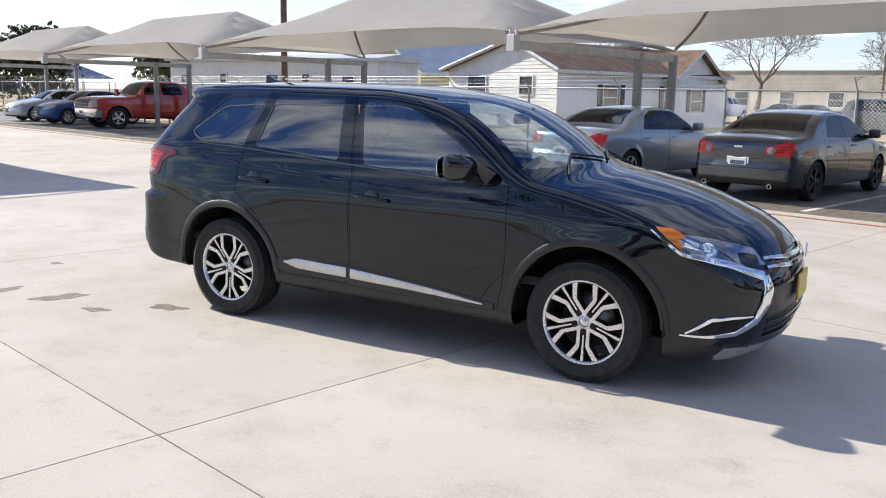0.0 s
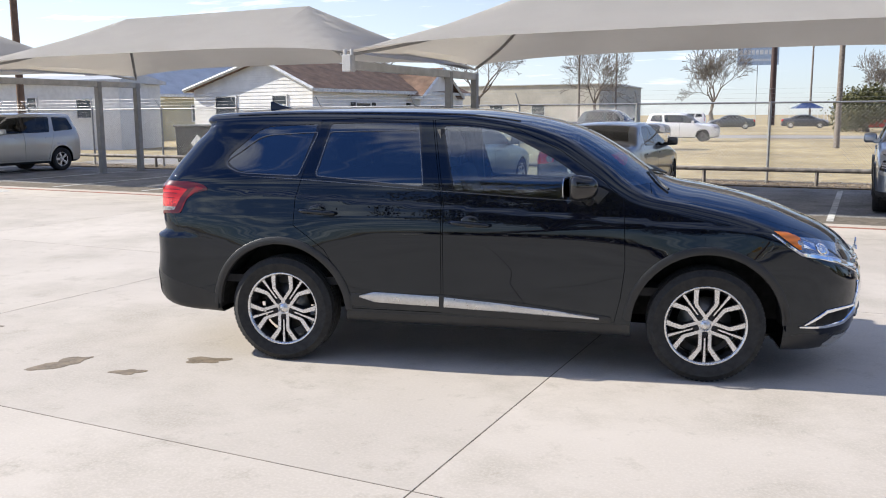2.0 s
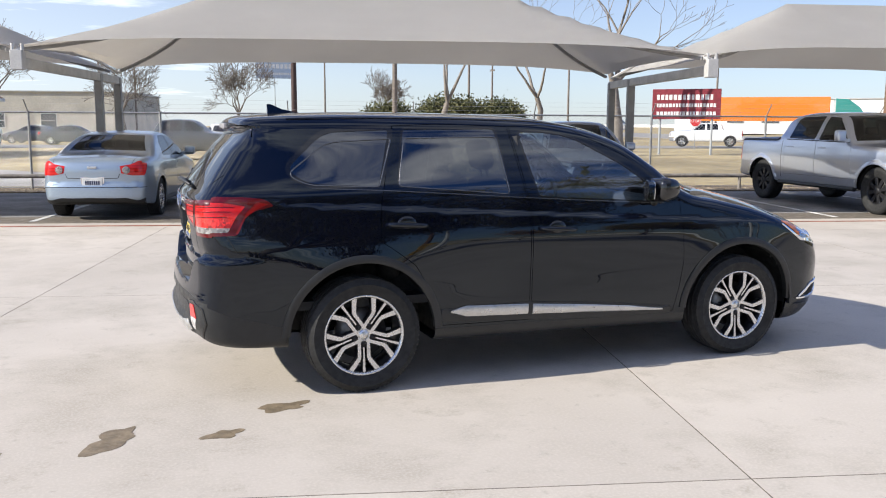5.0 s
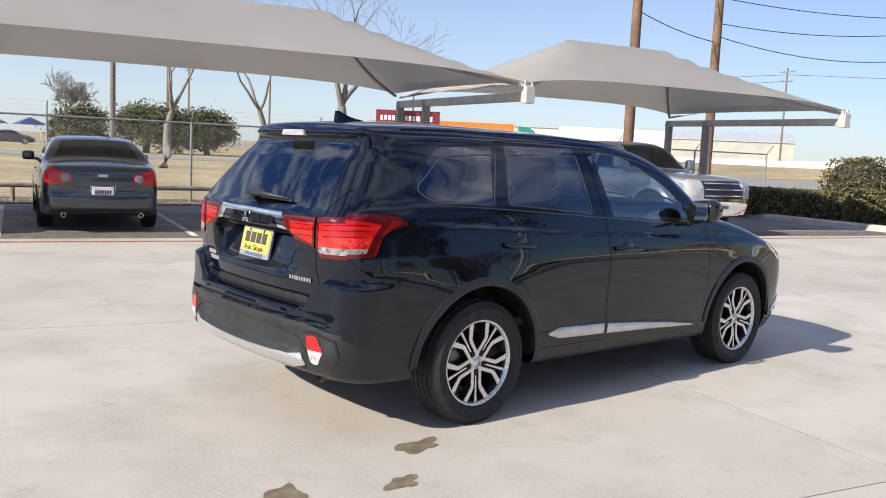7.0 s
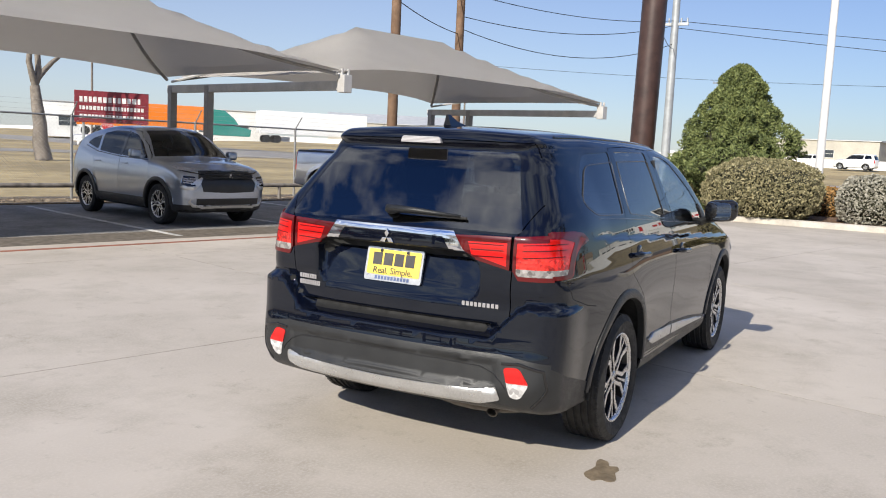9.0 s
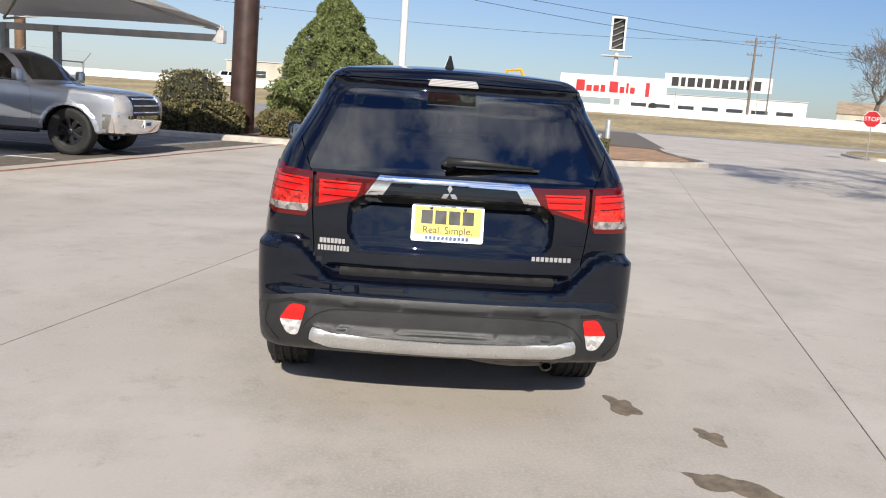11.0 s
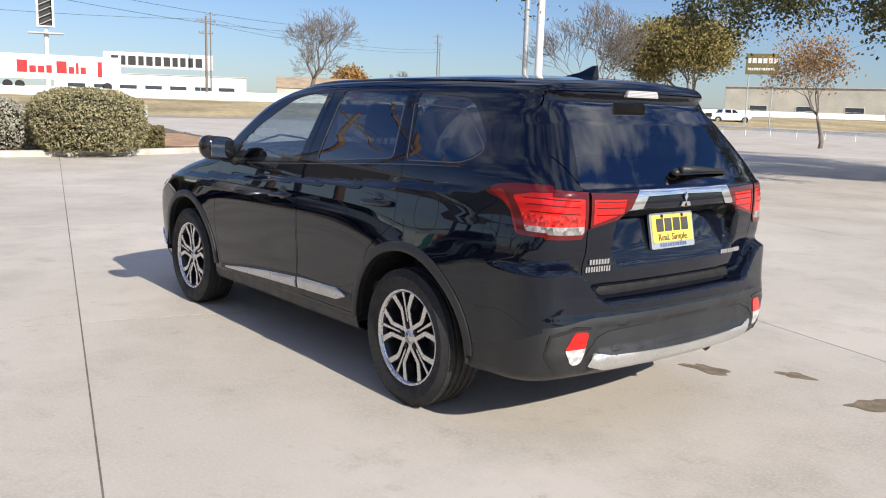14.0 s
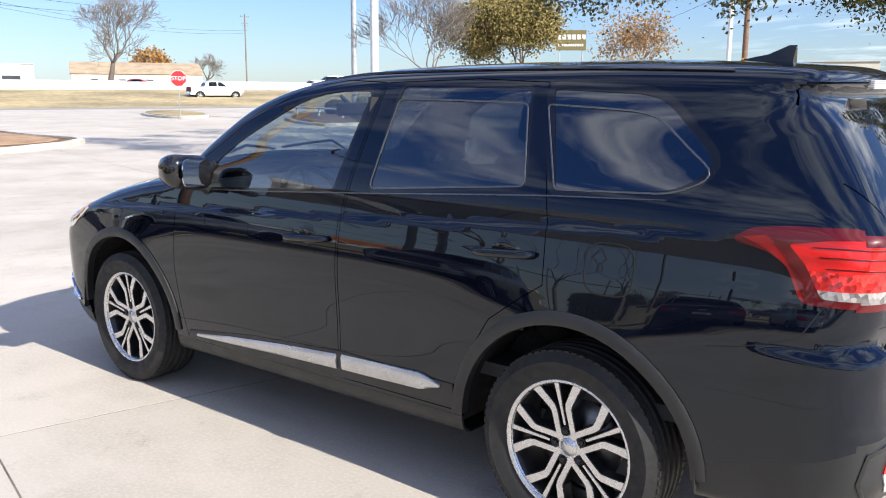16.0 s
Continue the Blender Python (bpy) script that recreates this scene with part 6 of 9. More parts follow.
# ---------------------------------------------------------------- parked vehicles
M_BLACKPL = M_TRIM
M_PLATE = simple("white number plate", (0.72, 0.72, 0.7), 0.5)
M_INK = simple("dark blue ink", (0.03, 0.04, 0.09), 0.6)
M_CARGLASS = glass("dark parked-car glass", (0.10, 0.11, 0.11), 0.0, 1.42)
SEDAN = dict(
    bounds=((-2.6, 2.6), 0.98, (0.08, 1.6)), belt=1.0, wheels=(-1.42, 1.42), hub=0.32, arch=0.37, flare=0.012,
    top=[(-2.45, 0.93), (-2.3, 1.0), (-1.95, 1.055), (-1.5, 1.10), (-1.05, 1.30), (-0.65, 1.41), (-0.1, 1.45), (0.35, 1.415), (0.8, 1.24), (1.2, 1.04), (1.45, 0.99), (2.0, 0.88), (2.3, 0.77), (2.5, 0.62)],
    rear=[(0.15, -2.2), (0.25, -2.36), (0.4, -2.43), (0.55, -2.43), (0.62, -2.39), (0.8, -2.40), (0.95, -2.38), (1.1, -2.33), (1.5, -2.2)],
    front=[(0.15, 2.2), (0.3, 2.38), (0.5, 2.43), (0.7, 2.38), (0.85, 2.2), (1.0, 1.9)],
    width=[(0.12, 0.78), (0.25, 0.85), (0.45, 0.88), (0.65, 0.89), (0.8, 0.88), (0.92, 0.86), (1.0, 0.83), (1.2, 0.735), (1.38, 0.63), (1.5, 0.5)],
    plan=[(-2.6, 0.22), (-2.3, 0.1), (-1.8, 0.02), (-1.2, 0), (1.2, 0), (1.8, 0.03), (2.2, 0.11), (2.5, 0.25)],
    bottom=[(-2.5, 0.3), (-1.8, 0.22), (1.8, 0.2), (2.5, 0.2)], bow=0.25, crown=0.09, fbow=0.42, rbow=0.2, k=0.05, krear=0.12,
    side_glass=[[(-0.06, 1.37), (-0.06, 1.0), (0.98, 0.985), (0.62, 1.19), (0.28, 1.35)], [(-0.14, 1.37), (-0.14, 1.0), (-0.98, 1.02), (-0.78, 1.27), (-0.55, 1.36)]],
    doors=[[(-0.1, 0.3), (-0.1, 1.41), (0.3, 1.39), (0.75, 1.2), (1.08, 0.97), (1.08, 0.6), (1.0, 0.3)], [(-0.1, 0.3), (-0.1, 1.41), (-0.6, 1.40), (-1.02, 1.22), (-1.12, 0.95), (-1.05, 0.7), (-0.98, 0.3)]],
    wind=[(-0.2, 1.385), (0.53, 1.365), (0.70, 1.01), (-0.2, 1.05)], back=[(-0.2, 1.385), (0.5, 1.37), (0.64, 1.11), (-0.2, 1.13)],
    tail_rear=[(0.43, 0.885), (0.60, 0.915), (0.70, 0.965), (1.0, 0.985), (1.0, 0.73), (0.62, 0.735), (0.45, 0.77)], tail_side=[(-2.6, 0.975), (-2.10, 0.93), (-2.24, 0.73), (-2.6, 0.73)],
    head_front=[(0.45, 0.76), (1.0, 0.86), (1.0, 0.66), (0.5, 0.62)], head_side=[(2.6, 0.8), (1.85, 0.86), (1.95, 0.7), (2.6, 0.62)],
    grille=[(-0.1, 0.76), (0.38, 0.74), (0.34, 0.42), (-0.1, 0.42)], tyre=(0.325, 0.21, 0.215), mirror=(0.85, 1.0))
CROSS = dict(
    SEDAN, bounds=((-2.4, 2.4), 0.98, (0.1, 1.8)), belt=1.12, wheels=(-1.33, 1.33), hub=0.345, arch=0.41, flare=0.02,
    top=[(-2.2, 1.16), (-2.05, 1.29), (-1.8, 1.42), (-1.2, 1.595), (-0.5, 1.675), (0.1, 1.66), (0.5, 1.55), (0.85, 1.35), (1.15, 1.17), (1.35, 1.13), (1.75, 1.07), (2.0, 0.99), (2.2, 0.85)],
    rear=[(0.2, -1.95), (0.3, -2.12), (0.5, -2.2), (0.75, -2.2), (1.0, -2.15), (1.15, -2.12), (1.4, -1.98), (1.7, -1.8)],
    front=[(0.2, 2.0), (0.3, 2.15), (0.5, 2.2), (0.75, 2.21), (0.95, 2.16), (1.05, 2.0), (1.2, 1.8)],
    width=[(0.15, 0.79), (0.3, 0.86), (0.55, 0.885), (0.75, 0.89), (0.95, 0.875), (1.1, 0.84), (1.3, 0.765), (1.5, 0.68), (1.62, 0.6), (1.8, 0.45)],
    plan=[(-2.4, 0.2), (-2.1, 0.08), (-1.7, 0.015), (-1.2, 0), (1.2, 0), (1.7, 0.02), (2.1, 0.1), (2.3, 0.18)],
    bottom=[(-2.3, 0.33), (-1.7, 0.25), (1.7, 0.23), (2.3, 0.25)], fbow=0.3,
    side_glass=[[(0.0, 1.55), (0.0, 1.12), (0.92, 1.1), (0.55, 1.38), (0.3, 1.5)], [(-0.09, 1.56), (-0.09, 1.12), (-0.9, 1.18), (-0.95, 1.5), (-0.6, 1.56)], [(-1.02, 1.47), (-0.98, 1.2), (-1.5, 1.31), (-1.32, 1.40)]],
    doors=[[(-0.05, 0.36), (-0.05, 1.6), (0.3, 1.56), (0.7, 1.33), (1.0, 1.1), (1.0, 0.7), (0.9, 0.36)], [(-0.05, 0.36), (-0.05, 1.6), (-0.6, 1.61), (-1.0, 1.57), (-1.08, 1.1), (-0.95, 0.75), (-0.85, 0.36)]],
    wind=[(-0.2, 1.62), (0.53, 1.58), (0.73, 1.14), (-0.2, 1.18)], back=[(-0.2, 1.52), (0.52, 1.50), (0.66, 1.16), (-0.2, 1.16)],
    tail_rear=[(0.3, 1.14), (1.0, 1.18), (1.0, 0.98), (0.4, 1.02)], tail_side=[(-2.4, 1.16), (-1.9, 1.18), (-1.95, 0.98), (-2.4, 0.98)],
    head_front=[(0.5, 0.985), (1.0, 1.03), (1.0, 0.965), (0.54, 0.94)], head_side=[(2.4, 1.02), (1.72, 1.045), (1.85, 0.985), (2.4, 0.94)], bare_nose=True,
    grille=[(-0.1, 0.97), (0.5, 0.95), (0.56, 0.82), (0.50, 0.60), (-0.1, 0.58)], tyre=(0.345, 0.225, 0.232), mirror=(0.78, 1.12))
BOXY = dict(
    CROSS, bare_nose=False, wheels=(-1.31, 1.31),
    top=[(-2.3, 1.58), (-2.1, 1.66), (-1.5, 1.71), (-0.5, 1.72), (0.1, 1.68), (0.45, 1.55), (0.85, 1.25), (1.05, 1.13), (1.25, 1.10), (1.8, 1.05), (2.1, 0.97), (2.3, 0.85)],
    rear=[(0.2, -2.1), (0.35, -2.2), (0.6, -2.23), (1.0, -2.2), (1.15, -2.17), (1.5, -2.02), (1.75, -1.95)],
    front=[(0.2, 2.05), (0.35, 2.18), (0.6, 2.22), (0.9, 2.2), (1.02, 2.1), (1.1, 1.9)],
    width=[(0.15, 0.79), (0.3, 0.86), (0.55, 0.89), (0.8, 0.895), (1.0, 0.88), (1.12, 0.85), (1.35, 0.77), (1.6, 0.68), (1.72, 0.58), (1.8, 0.5)],
    side_glass=[[(-0.02, 1.58), (-0.02, 1.13), (0.9, 1.1), (0.55, 1.38), (0.3, 1.55)], [(-0.12, 1.59), (-0.12, 1.13), (-0.95, 1.15), (-1.05, 1.59)], [(-1.16, 1.59), (-1.1, 1.17), (-1.85, 1.22), (-1.72, 1.57)]],
    back=[(-0.2, 1.56), (0.55, 1.55), (0.66, 1.16), (-0.2, 1.16)], wind=[(-0.2, 1.63), (0.55, 1.6), (0.72, 1.12), (-0.2, 1.15)],
    tail_rear=[(0.66, 1.12), (1.0, 1.15), (1.0, 0.78), (0.7, 0.78)], tail_side=[(-2.4, 1.14), (-2.06, 1.14), (-2.1, 0.78), (-2.4, 0.78)],
    head_front=[(0.5, 0.98), (1.0, 1.03), (1.0, 0.78), (0.52, 0.78)], head_side=[(2.4, 1.0), (1.9, 1.01), (1.96, 0.78), (2.4, 0.78)],
    grille=[(-0.1, 0.97), (0.46, 0.96), (0.46, 0.74), (-0.1, 0.74)], tyre=(0.345, 0.225, 0.205))
PICKUP = dict(
    SEDAN, bounds=((-3.05, 3.05), 1.1, (0.1, 2.0)), belt=1.30, wheels=(-1.85, 1.8), hub=0.41, arch=0.5, flare=0.03,
    top=[(-2.95, 1.36), (-1.28, 1.36), (-1.22, 1.40), (-1.12, 1.72), (-0.95, 1.83), (-0.4, 1.88), (0.2, 1.87), (0.55, 1.78), (1.0, 1.42), (1.2, 1.30), (1.5, 1.28), (2.3, 1.24), (2.7, 1.18), (2.9, 1.05)],
    rear=[(0.3, -2.75), (0.45, -2.86), (0.62, -2.88), (0.7, -2.82), (1.2, -2.80), (2.0, -2.78)],
    front=[(0.3, 2.65), (0.45, 2.8), (0.7, 2.86), (1.0, 2.86), (1.15, 2.8), (1.3, 2.6)],
    width=[(0.3, 0.88), (0.45, 0.96), (0.7, 1.0), (0.95, 1.005), (1.15, 0.99), (1.3, 0.965), (1.5, 0.87), (1.7, 0.77), (1.85, 0.65), (2.0, 0.5)],
    plan=[(-3.0, 0.06), (-2.7, 0.02), (-1.5, 0), (1.5, 0), (2.2, 0.02), (2.6, 0.07), (3.0, 0.18)],
    bottom=[(-2.9, 0.5), (-1.5, 0.42), (1.5, 0.42), (2.9, 0.4)], bow=0.1, crown=0.06, fbow=0.12, rbow=0.04, krear=0.08, kfront=0.14, bed=(-2.72, -1.3, 0.8, 0.86),
    side_glass=[[(0.05, 1.78), (0.05, 1.32), (0.95, 1.30), (0.62, 1.6), (0.4, 1.76)], [(-0.07, 1.79), (-0.07, 1.32), (-0.95, 1.34), (-0.9, 1.72), (-0.8, 1.78)]],
    doors=[[(0.0, 0.6), (0.0, 1.83), (0.45, 1.81), (1.05, 1.35), (1.1, 0.9), (1.1, 0.6)], [(0.0, 0.6), (0.0, 1.83), (-0.9, 1.80), (-1.05, 1.36), (-1.05, 0.6)]],
    wind=[(-0.2, 1.82), (0.6, 1.79), (0.82, 1.32), (-0.2, 1.34)], back=[(-0.2, 1.74), (0.6, 1.72), (0.66, 1.42), (-0.2, 1.42)],
    tail_rear=[(0.8, 1.28), (1.1, 1.28), (1.1, 0.85), (0.82, 0.85)], tail_side=[(-3.0, 1.28), (-2.7, 1.28), (-2.7, 0.85), (-3.0, 0.85)],
    head_front=[(0.62, 1.14), (1.1, 1.16), (1.1, 0.82), (0.64, 0.82)], head_side=[(3.0, 1.15), (2.62, 1.15), (2.62, 0.84), (3.0, 0.84)],
    grille=[(-0.1, 1.14), (0.58, 1.13), (0.58, 0.78), (-0.1, 0.78)], chrome_bumper=True, tyre=(0.43, 0.28, 0.25), mirror=(0.95, 1.32))


def plain_spokes(n, wide=0.34):
    def make(w, r, hw, m_face, m_dark):
        for i in range(n):
            bm = bm_new()
            a = 2 * math.pi * i / n
            poly = [(0.02, -r * wide * 0.32), (r * 0.95, -r * wide * 0.5), (r * 0.95, r * wide * 0.5), (0.02, r * wide * 0.32)]
            add_prism(bm, poly, 0.03, Matrix.Rotation(a, 4, "Z") @ Matrix.Translation((0, 0, hw * 0.55)), 0.006)
            part("spoke", bm, m_face, w)
        bm = bm_new()
        add_lathe(bm, [(r * 0.3, hw * 0.5), (r * 0.28, hw * 0.86), (r * 0.12, hw * 0.92), (0.001, hw * 0.92)], None, 20)
        part("hub", bm, m_face, w, smooth=40)

    return make


def vehicle(name, label, spec, m, m_paint, h=0.06, m_low=None, m_rim=None, spokes=5, detail=True, glass_m=None, low=0.0, hood_m=None, group=""):
    """A parked vehicle from a body shape: body, doors, glass, lamps, grille, mirrors, plates and wheels."""
    sh = Shell(spec)
    car = thing(name, m, label, "car", group)
    glass_m = glass_m or M_CARGLASS
    sk = Skin(sh, h)
    gl = [rounded(p, 0.04, 2) for p in spec["side_glass"]]
    sg_ = spec["side_glass"]
    pillars = [] if spec is PICKUP else [[sg_[0][0], sg_[0][1], sg_[1][1], sg_[1][0]]]
    sidef = lambda c, n: n.y > 0.25  # noqa: E731
    doors, doors_in = [], []
    if detail:
        doors = [list(p) for p in spec["doors"]]
        doors_in = [grown(p, -0.006) for p in doors]
        for p in doors + doors_in:
            sk.cut(1, p, sidef)
    for p in gl:
        sk.cut(1, p, sidef)
    rf, ff = (lambda c, n: n.x < -0.2 and c.x < 0), (lambda c, n: n.x > 0.15 and c.x > 0)
    for p in (spec["back"], spec["tail_rear"]):
        sk.cut(0, p, rf)
    for p in (spec["wind"], spec["head_front"], spec["grille"]):
        sk.cut(0, p, ff)
    for p in (spec["tail_side"], spec["head_side"]):
        sk.cut(1, p, sidef)
    arches = []
    for fx in spec["wheels"]:
        r = spec["arch"]
        poly = [(fx + r, 0.0)] + [(fx + r * math.cos(math.pi * k / 14), spec["hub"] + r * math.sin(math.pi * k / 14)) for k in range(15)] + [(fx - r, 0.0)]
        arches.append(poly)
        sk.cut(1, poly, lambda c, n: c.y > 0.45)
    sk.settle()

    def sort(c, n):
        p, q = (c.x, c.z), (c.y, c.z)
        if c.y > 0.45 and any(inside(a, p) for a in arches):
            return None
        if "bed" in spec and spec["bed"][0] - 0.02 < c.x < spec["bed"][1] + 0.02 and c.y < spec["bed"][3] + 0.02 and c.z > spec["bed"][2] - 0.05 and c.z < 1.42:
            return "low"
        if c.x < 0 and n.x < -0.25 and abs(n.x) > abs(n.y) * 0.8:
            if inside(spec["back"], q) and c.z > spec["belt"] - 0.02:
                return "glass_b"
            if inside(spec["tail_rear"], q):
                return "tail"
        elif c.x < 0 and inside(spec["tail_side"], p):
            return "tail"
        if c.x > 0 and n.x > 0.15:
            if c.z > spec["belt"] - 0.02 and inside(spec["wind"], q) and n.y < 0.8:
                return "glass"
            if n.x > 0.45 and inside(spec["grille"], q) and c.x > 1.5:
                return "grille"
            if n.x > n.y * 0.9 and inside(spec["head_front"], q) and c.x > 1.3:
                return "head"
        if c.x > 1.2 and n.y > n.x * 0.9 and inside(spec["head_side"], p):
            return "head"
        if n.y > 0.25:
            if any(inside(g, p) for g in gl):
                return "glass_s"
            if pillars and any(inside(g, p) for g in pillars):
                return "pillar"
            for k, (o, i) in enumerate(zip(doors, doors_in)):
                if inside(i, p):
                    return "door%d" % k
                if inside(o, p):
                    return None
        if n.z < -0.6:
            return "low"
        if c.z < low:
            return "trim"
        if spec.get("chrome_bumper") and (c.x > 2.45 and c.z < 0.76):
            return "chrome"
        return "body"

    d = sk.deal(sort)
    both = lambda nm, key, mat, lip=0.015, rise=0.0, lb="": panel(nm, sh, d[key], mat, car, 0, lip, rise, lb) if key in d else None  # noqa: E731
    both("body", "body", m_paint)
    both("underbody", "low", M_DARK, 0)
    both("lower_trim", "trim", m_low or M_TRIM)
    both("windshield", "glass", glass_m, 0, -0.003)
    both("rear_window", "glass_b", glass_m, 0, -0.003)
    both("grille", "grille", M_TRIM, 0.03, -0.012)
    both("front_bumper", "chrome", M_CHROME)
    for sg in (1, -1):
        for key, nm, mat, rise in (("glass_s", "side_glass", glass_m, -0.003), ("pillar", "door_pillar", M_GLOSSBLACK, 0.001), ("tail", "tail_lamp", M_RED, 0.004), ("head", "headlamp", M_WHITE_LENS, 0.004), ("door0", "front_door", m_paint, 0.0), ("door1", "rear_door", m_paint, 0.0)):
            if key in d:
                panel(nm, sh, d[key], mat, car, sg, 0 if "glass" in key else 0.015, rise)
    if detail:
        lin = Skin(sh, 0.09)
        vs = lin.bm.verts[:]
        pp = sh.project(np.array([v.co for v in vs]), -0.03)
        for v, c in zip(vs, pp):
            v.co = c
        zc = spec["belt"] - 0.01
        ra = spec["arch"]
        fs = [f for f in lin.bm.faces if f.calc_center_median().z < zc and not any(math.hypot(f.calc_center_median().x - fx, f.calc_center_median().z - spec["hub"]) < ra + 0.08 for fx in spec["wheels"])]
        if "bed" not in spec:
            panel("inner_shell", sh, fs, M_DARK, car, 0, 0)
        for k in range(2):
            for sg in (1, -1):
                x0 = spec["wheels"][0] * 0.05 + (0.35 if k == 0 else -0.55)
                bm = bm_new()
                add_box(bm, (x0 - 0.35, sg * 0.36 - 0.24, 0.35), (x0 + 0.1, sg * 0.36 + 0.24, spec["belt"] - 0.35), None, 0.05)
                add_box(bm, (x0 - 0.42, sg * 0.36 - 0.23, 0.5), (x0 - 0.28, sg * 0.36 + 0.23, spec["belt"] + 0.12), None, 0.05)
                add_box(bm, (x0 - 0.42, sg * 0.36 - 0.13, spec["belt"] + 0.13), (x0 - 0.32, sg * 0.36 + 0.13, spec["belt"] + 0.28), None, 0.04)
                part("seat", bm, M_SEAT, car)
    zg = spec["grille"][0][1]
    if detail:
        for j in range(3):
            bm = bm_new()
            z = zg - 0.05 - j * (zg - spec["grille"][2][1] - 0.06) / 2.4
            ys = [(-1 + 2 * t / 8) * (spec["grille"][1][0] - 0.03) for t in range(9)]
            pts = [(float(sh.front(np.array([z]))[0]) - spec["fbow"] * abs(y) ** 2.6 - 0.008, y, z) for y in ys]
            add_path(bm, pts, 0.012, 5)
            part("grille_bar", bm, M_CHROME if spec is PICKUP or spec is BOXY else M_TRIM, car)
        for sx, fn, sg in ((-1, sh.rear, -1), (1, sh.front, 1)):
            z = (0.62 if spec is SEDAN else 0.72) if sx < 0 else 0.46
            if spec is PICKUP:
                z = 0.62
            if sx > 0 and spec.get("bare_nose"):
                continue
            x = float(fn(np.array([z]))[0]) + sg * 0.012
            bm = bm_new()
            add_box(bm, (-0.01, -0.155, -0.078), (0.01, 0.155, 0.078), Matrix.Translation((x, 0, z)), 0.006)
            pl = part("number_plate", bm, M_PLATE, car, "white number plate with dark lettering bars")
            bm = bm_new()
            for j in range(7):
                add_box(bm, (-0.003, -0.115 + j * 0.034, -0.03), (0.003, -0.115 + j * 0.034 + 0.022, 0.03), Matrix.Translation((x + sg * 0.011, 0, z)))
            part("plate_lettering", bm, M_INK, pl)
        for sg in (1, -1):
            mx, mz = spec["mirror"]
            yb = float(sh.side(np.array([mx]), np.array([mz]))[0])
            bm = bm_new()
            add_box(bm, (mx - 0.09, sg * (yb - 0.02), mz - 0.02), (mx + 0.02, sg * (yb + 0.08), mz + 0.03), None, 0.01)
            s = 1.45 if spec is PICKUP else 1.0
            add_box(bm, (mx - 0.12, sg * (yb + 0.14) - 0.10, mz - 0.02), (mx + 0.02, sg * (yb + 0.14) + 0.10, mz + 0.14 * s), None, 0.045, 3)
            part("door_mirror", bm, m_paint, car, smooth=40)
            for k, pdoor in enumerate(spec["doors"]):
                xr = min(p[0] for p in pdoor) + 0.12
                z = spec["belt"] - 0.13
                yy = float(sh.side(np.array([xr]), np.array([z]))[0])
                bm = bm_new()
                add_box(bm, (xr, sg * yy - 0.02, z - 0.013), (xr + 0.2, sg * yy + 0.02, z + 0.013), None, 0.01)
                part("door_handle", bm, m_paint, car)
    R, wd, rr = spec["tyre"]
    for fx in spec["wheels"]:
        for sg in (1, -1):
            yb = float(sh.side(np.array([fx]), np.array([spec["hub"] + 0.1]))[0])
            wheel(car, (fx, sg * (yb - wd * 0.52), R), R, wd, rr, sg, spokes if callable(spokes) else plain_spokes(spokes), m_rim or M_ALLOY, M_ALLOY_DARK, lean=13 * (fx > 0))
            bm = bm_new()
            add_lathe(bm, [(spec["arch"] + 0.01, 0), (spec["arch"] + 0.01, 0.35)], Matrix.Translation((fx, sg * (yb - 0.03), spec["hub"])) @ pose(0, 0, 0, 90 * sg, 0, 0), 28)
            bmesh.ops.delete(bm, geom=[v for v in bm.verts if v.co.z < spec["bottom"][1][1] - 0.02], context="VERTS")
            part("wheel_house", bm, M_DARK, car)
    return car, sh


P_GREY = paint("dark slate metallic paint", (0.022, 0.028, 0.038), 0.3, 0.3)
P_SILVERBLUE = paint("silver blue metallic paint", (0.30, 0.37, 0.45), 0.5, 0.32)
P_SILVER = paint("silver metallic paint", (0.56, 0.60, 0.68), 0.8, 0.28)
P_TITAN = paint("titanium grey metallic paint", (0.36, 0.41, 0.50), 0.85, 0.28)
P_BEIGE = paint("pale pewter metallic paint", (0.50, 0.485, 0.45), 0.4, 0.35)
P_RED = paint("red paint", (0.42, 0.018, 0.012), 0.0, 0.3)
P_WHITE = paint("white paint", (0.72, 0.72, 0.71), 0.0, 0.3)
P_BLUE = paint("blue paint", (0.03, 0.09, 0.30), 0.2, 0.3)
M_BUMPER_GREY = simple("scuffed grey bumper", (0.12, 0.115, 0.105), 0.6, 0, 0.35, 6)

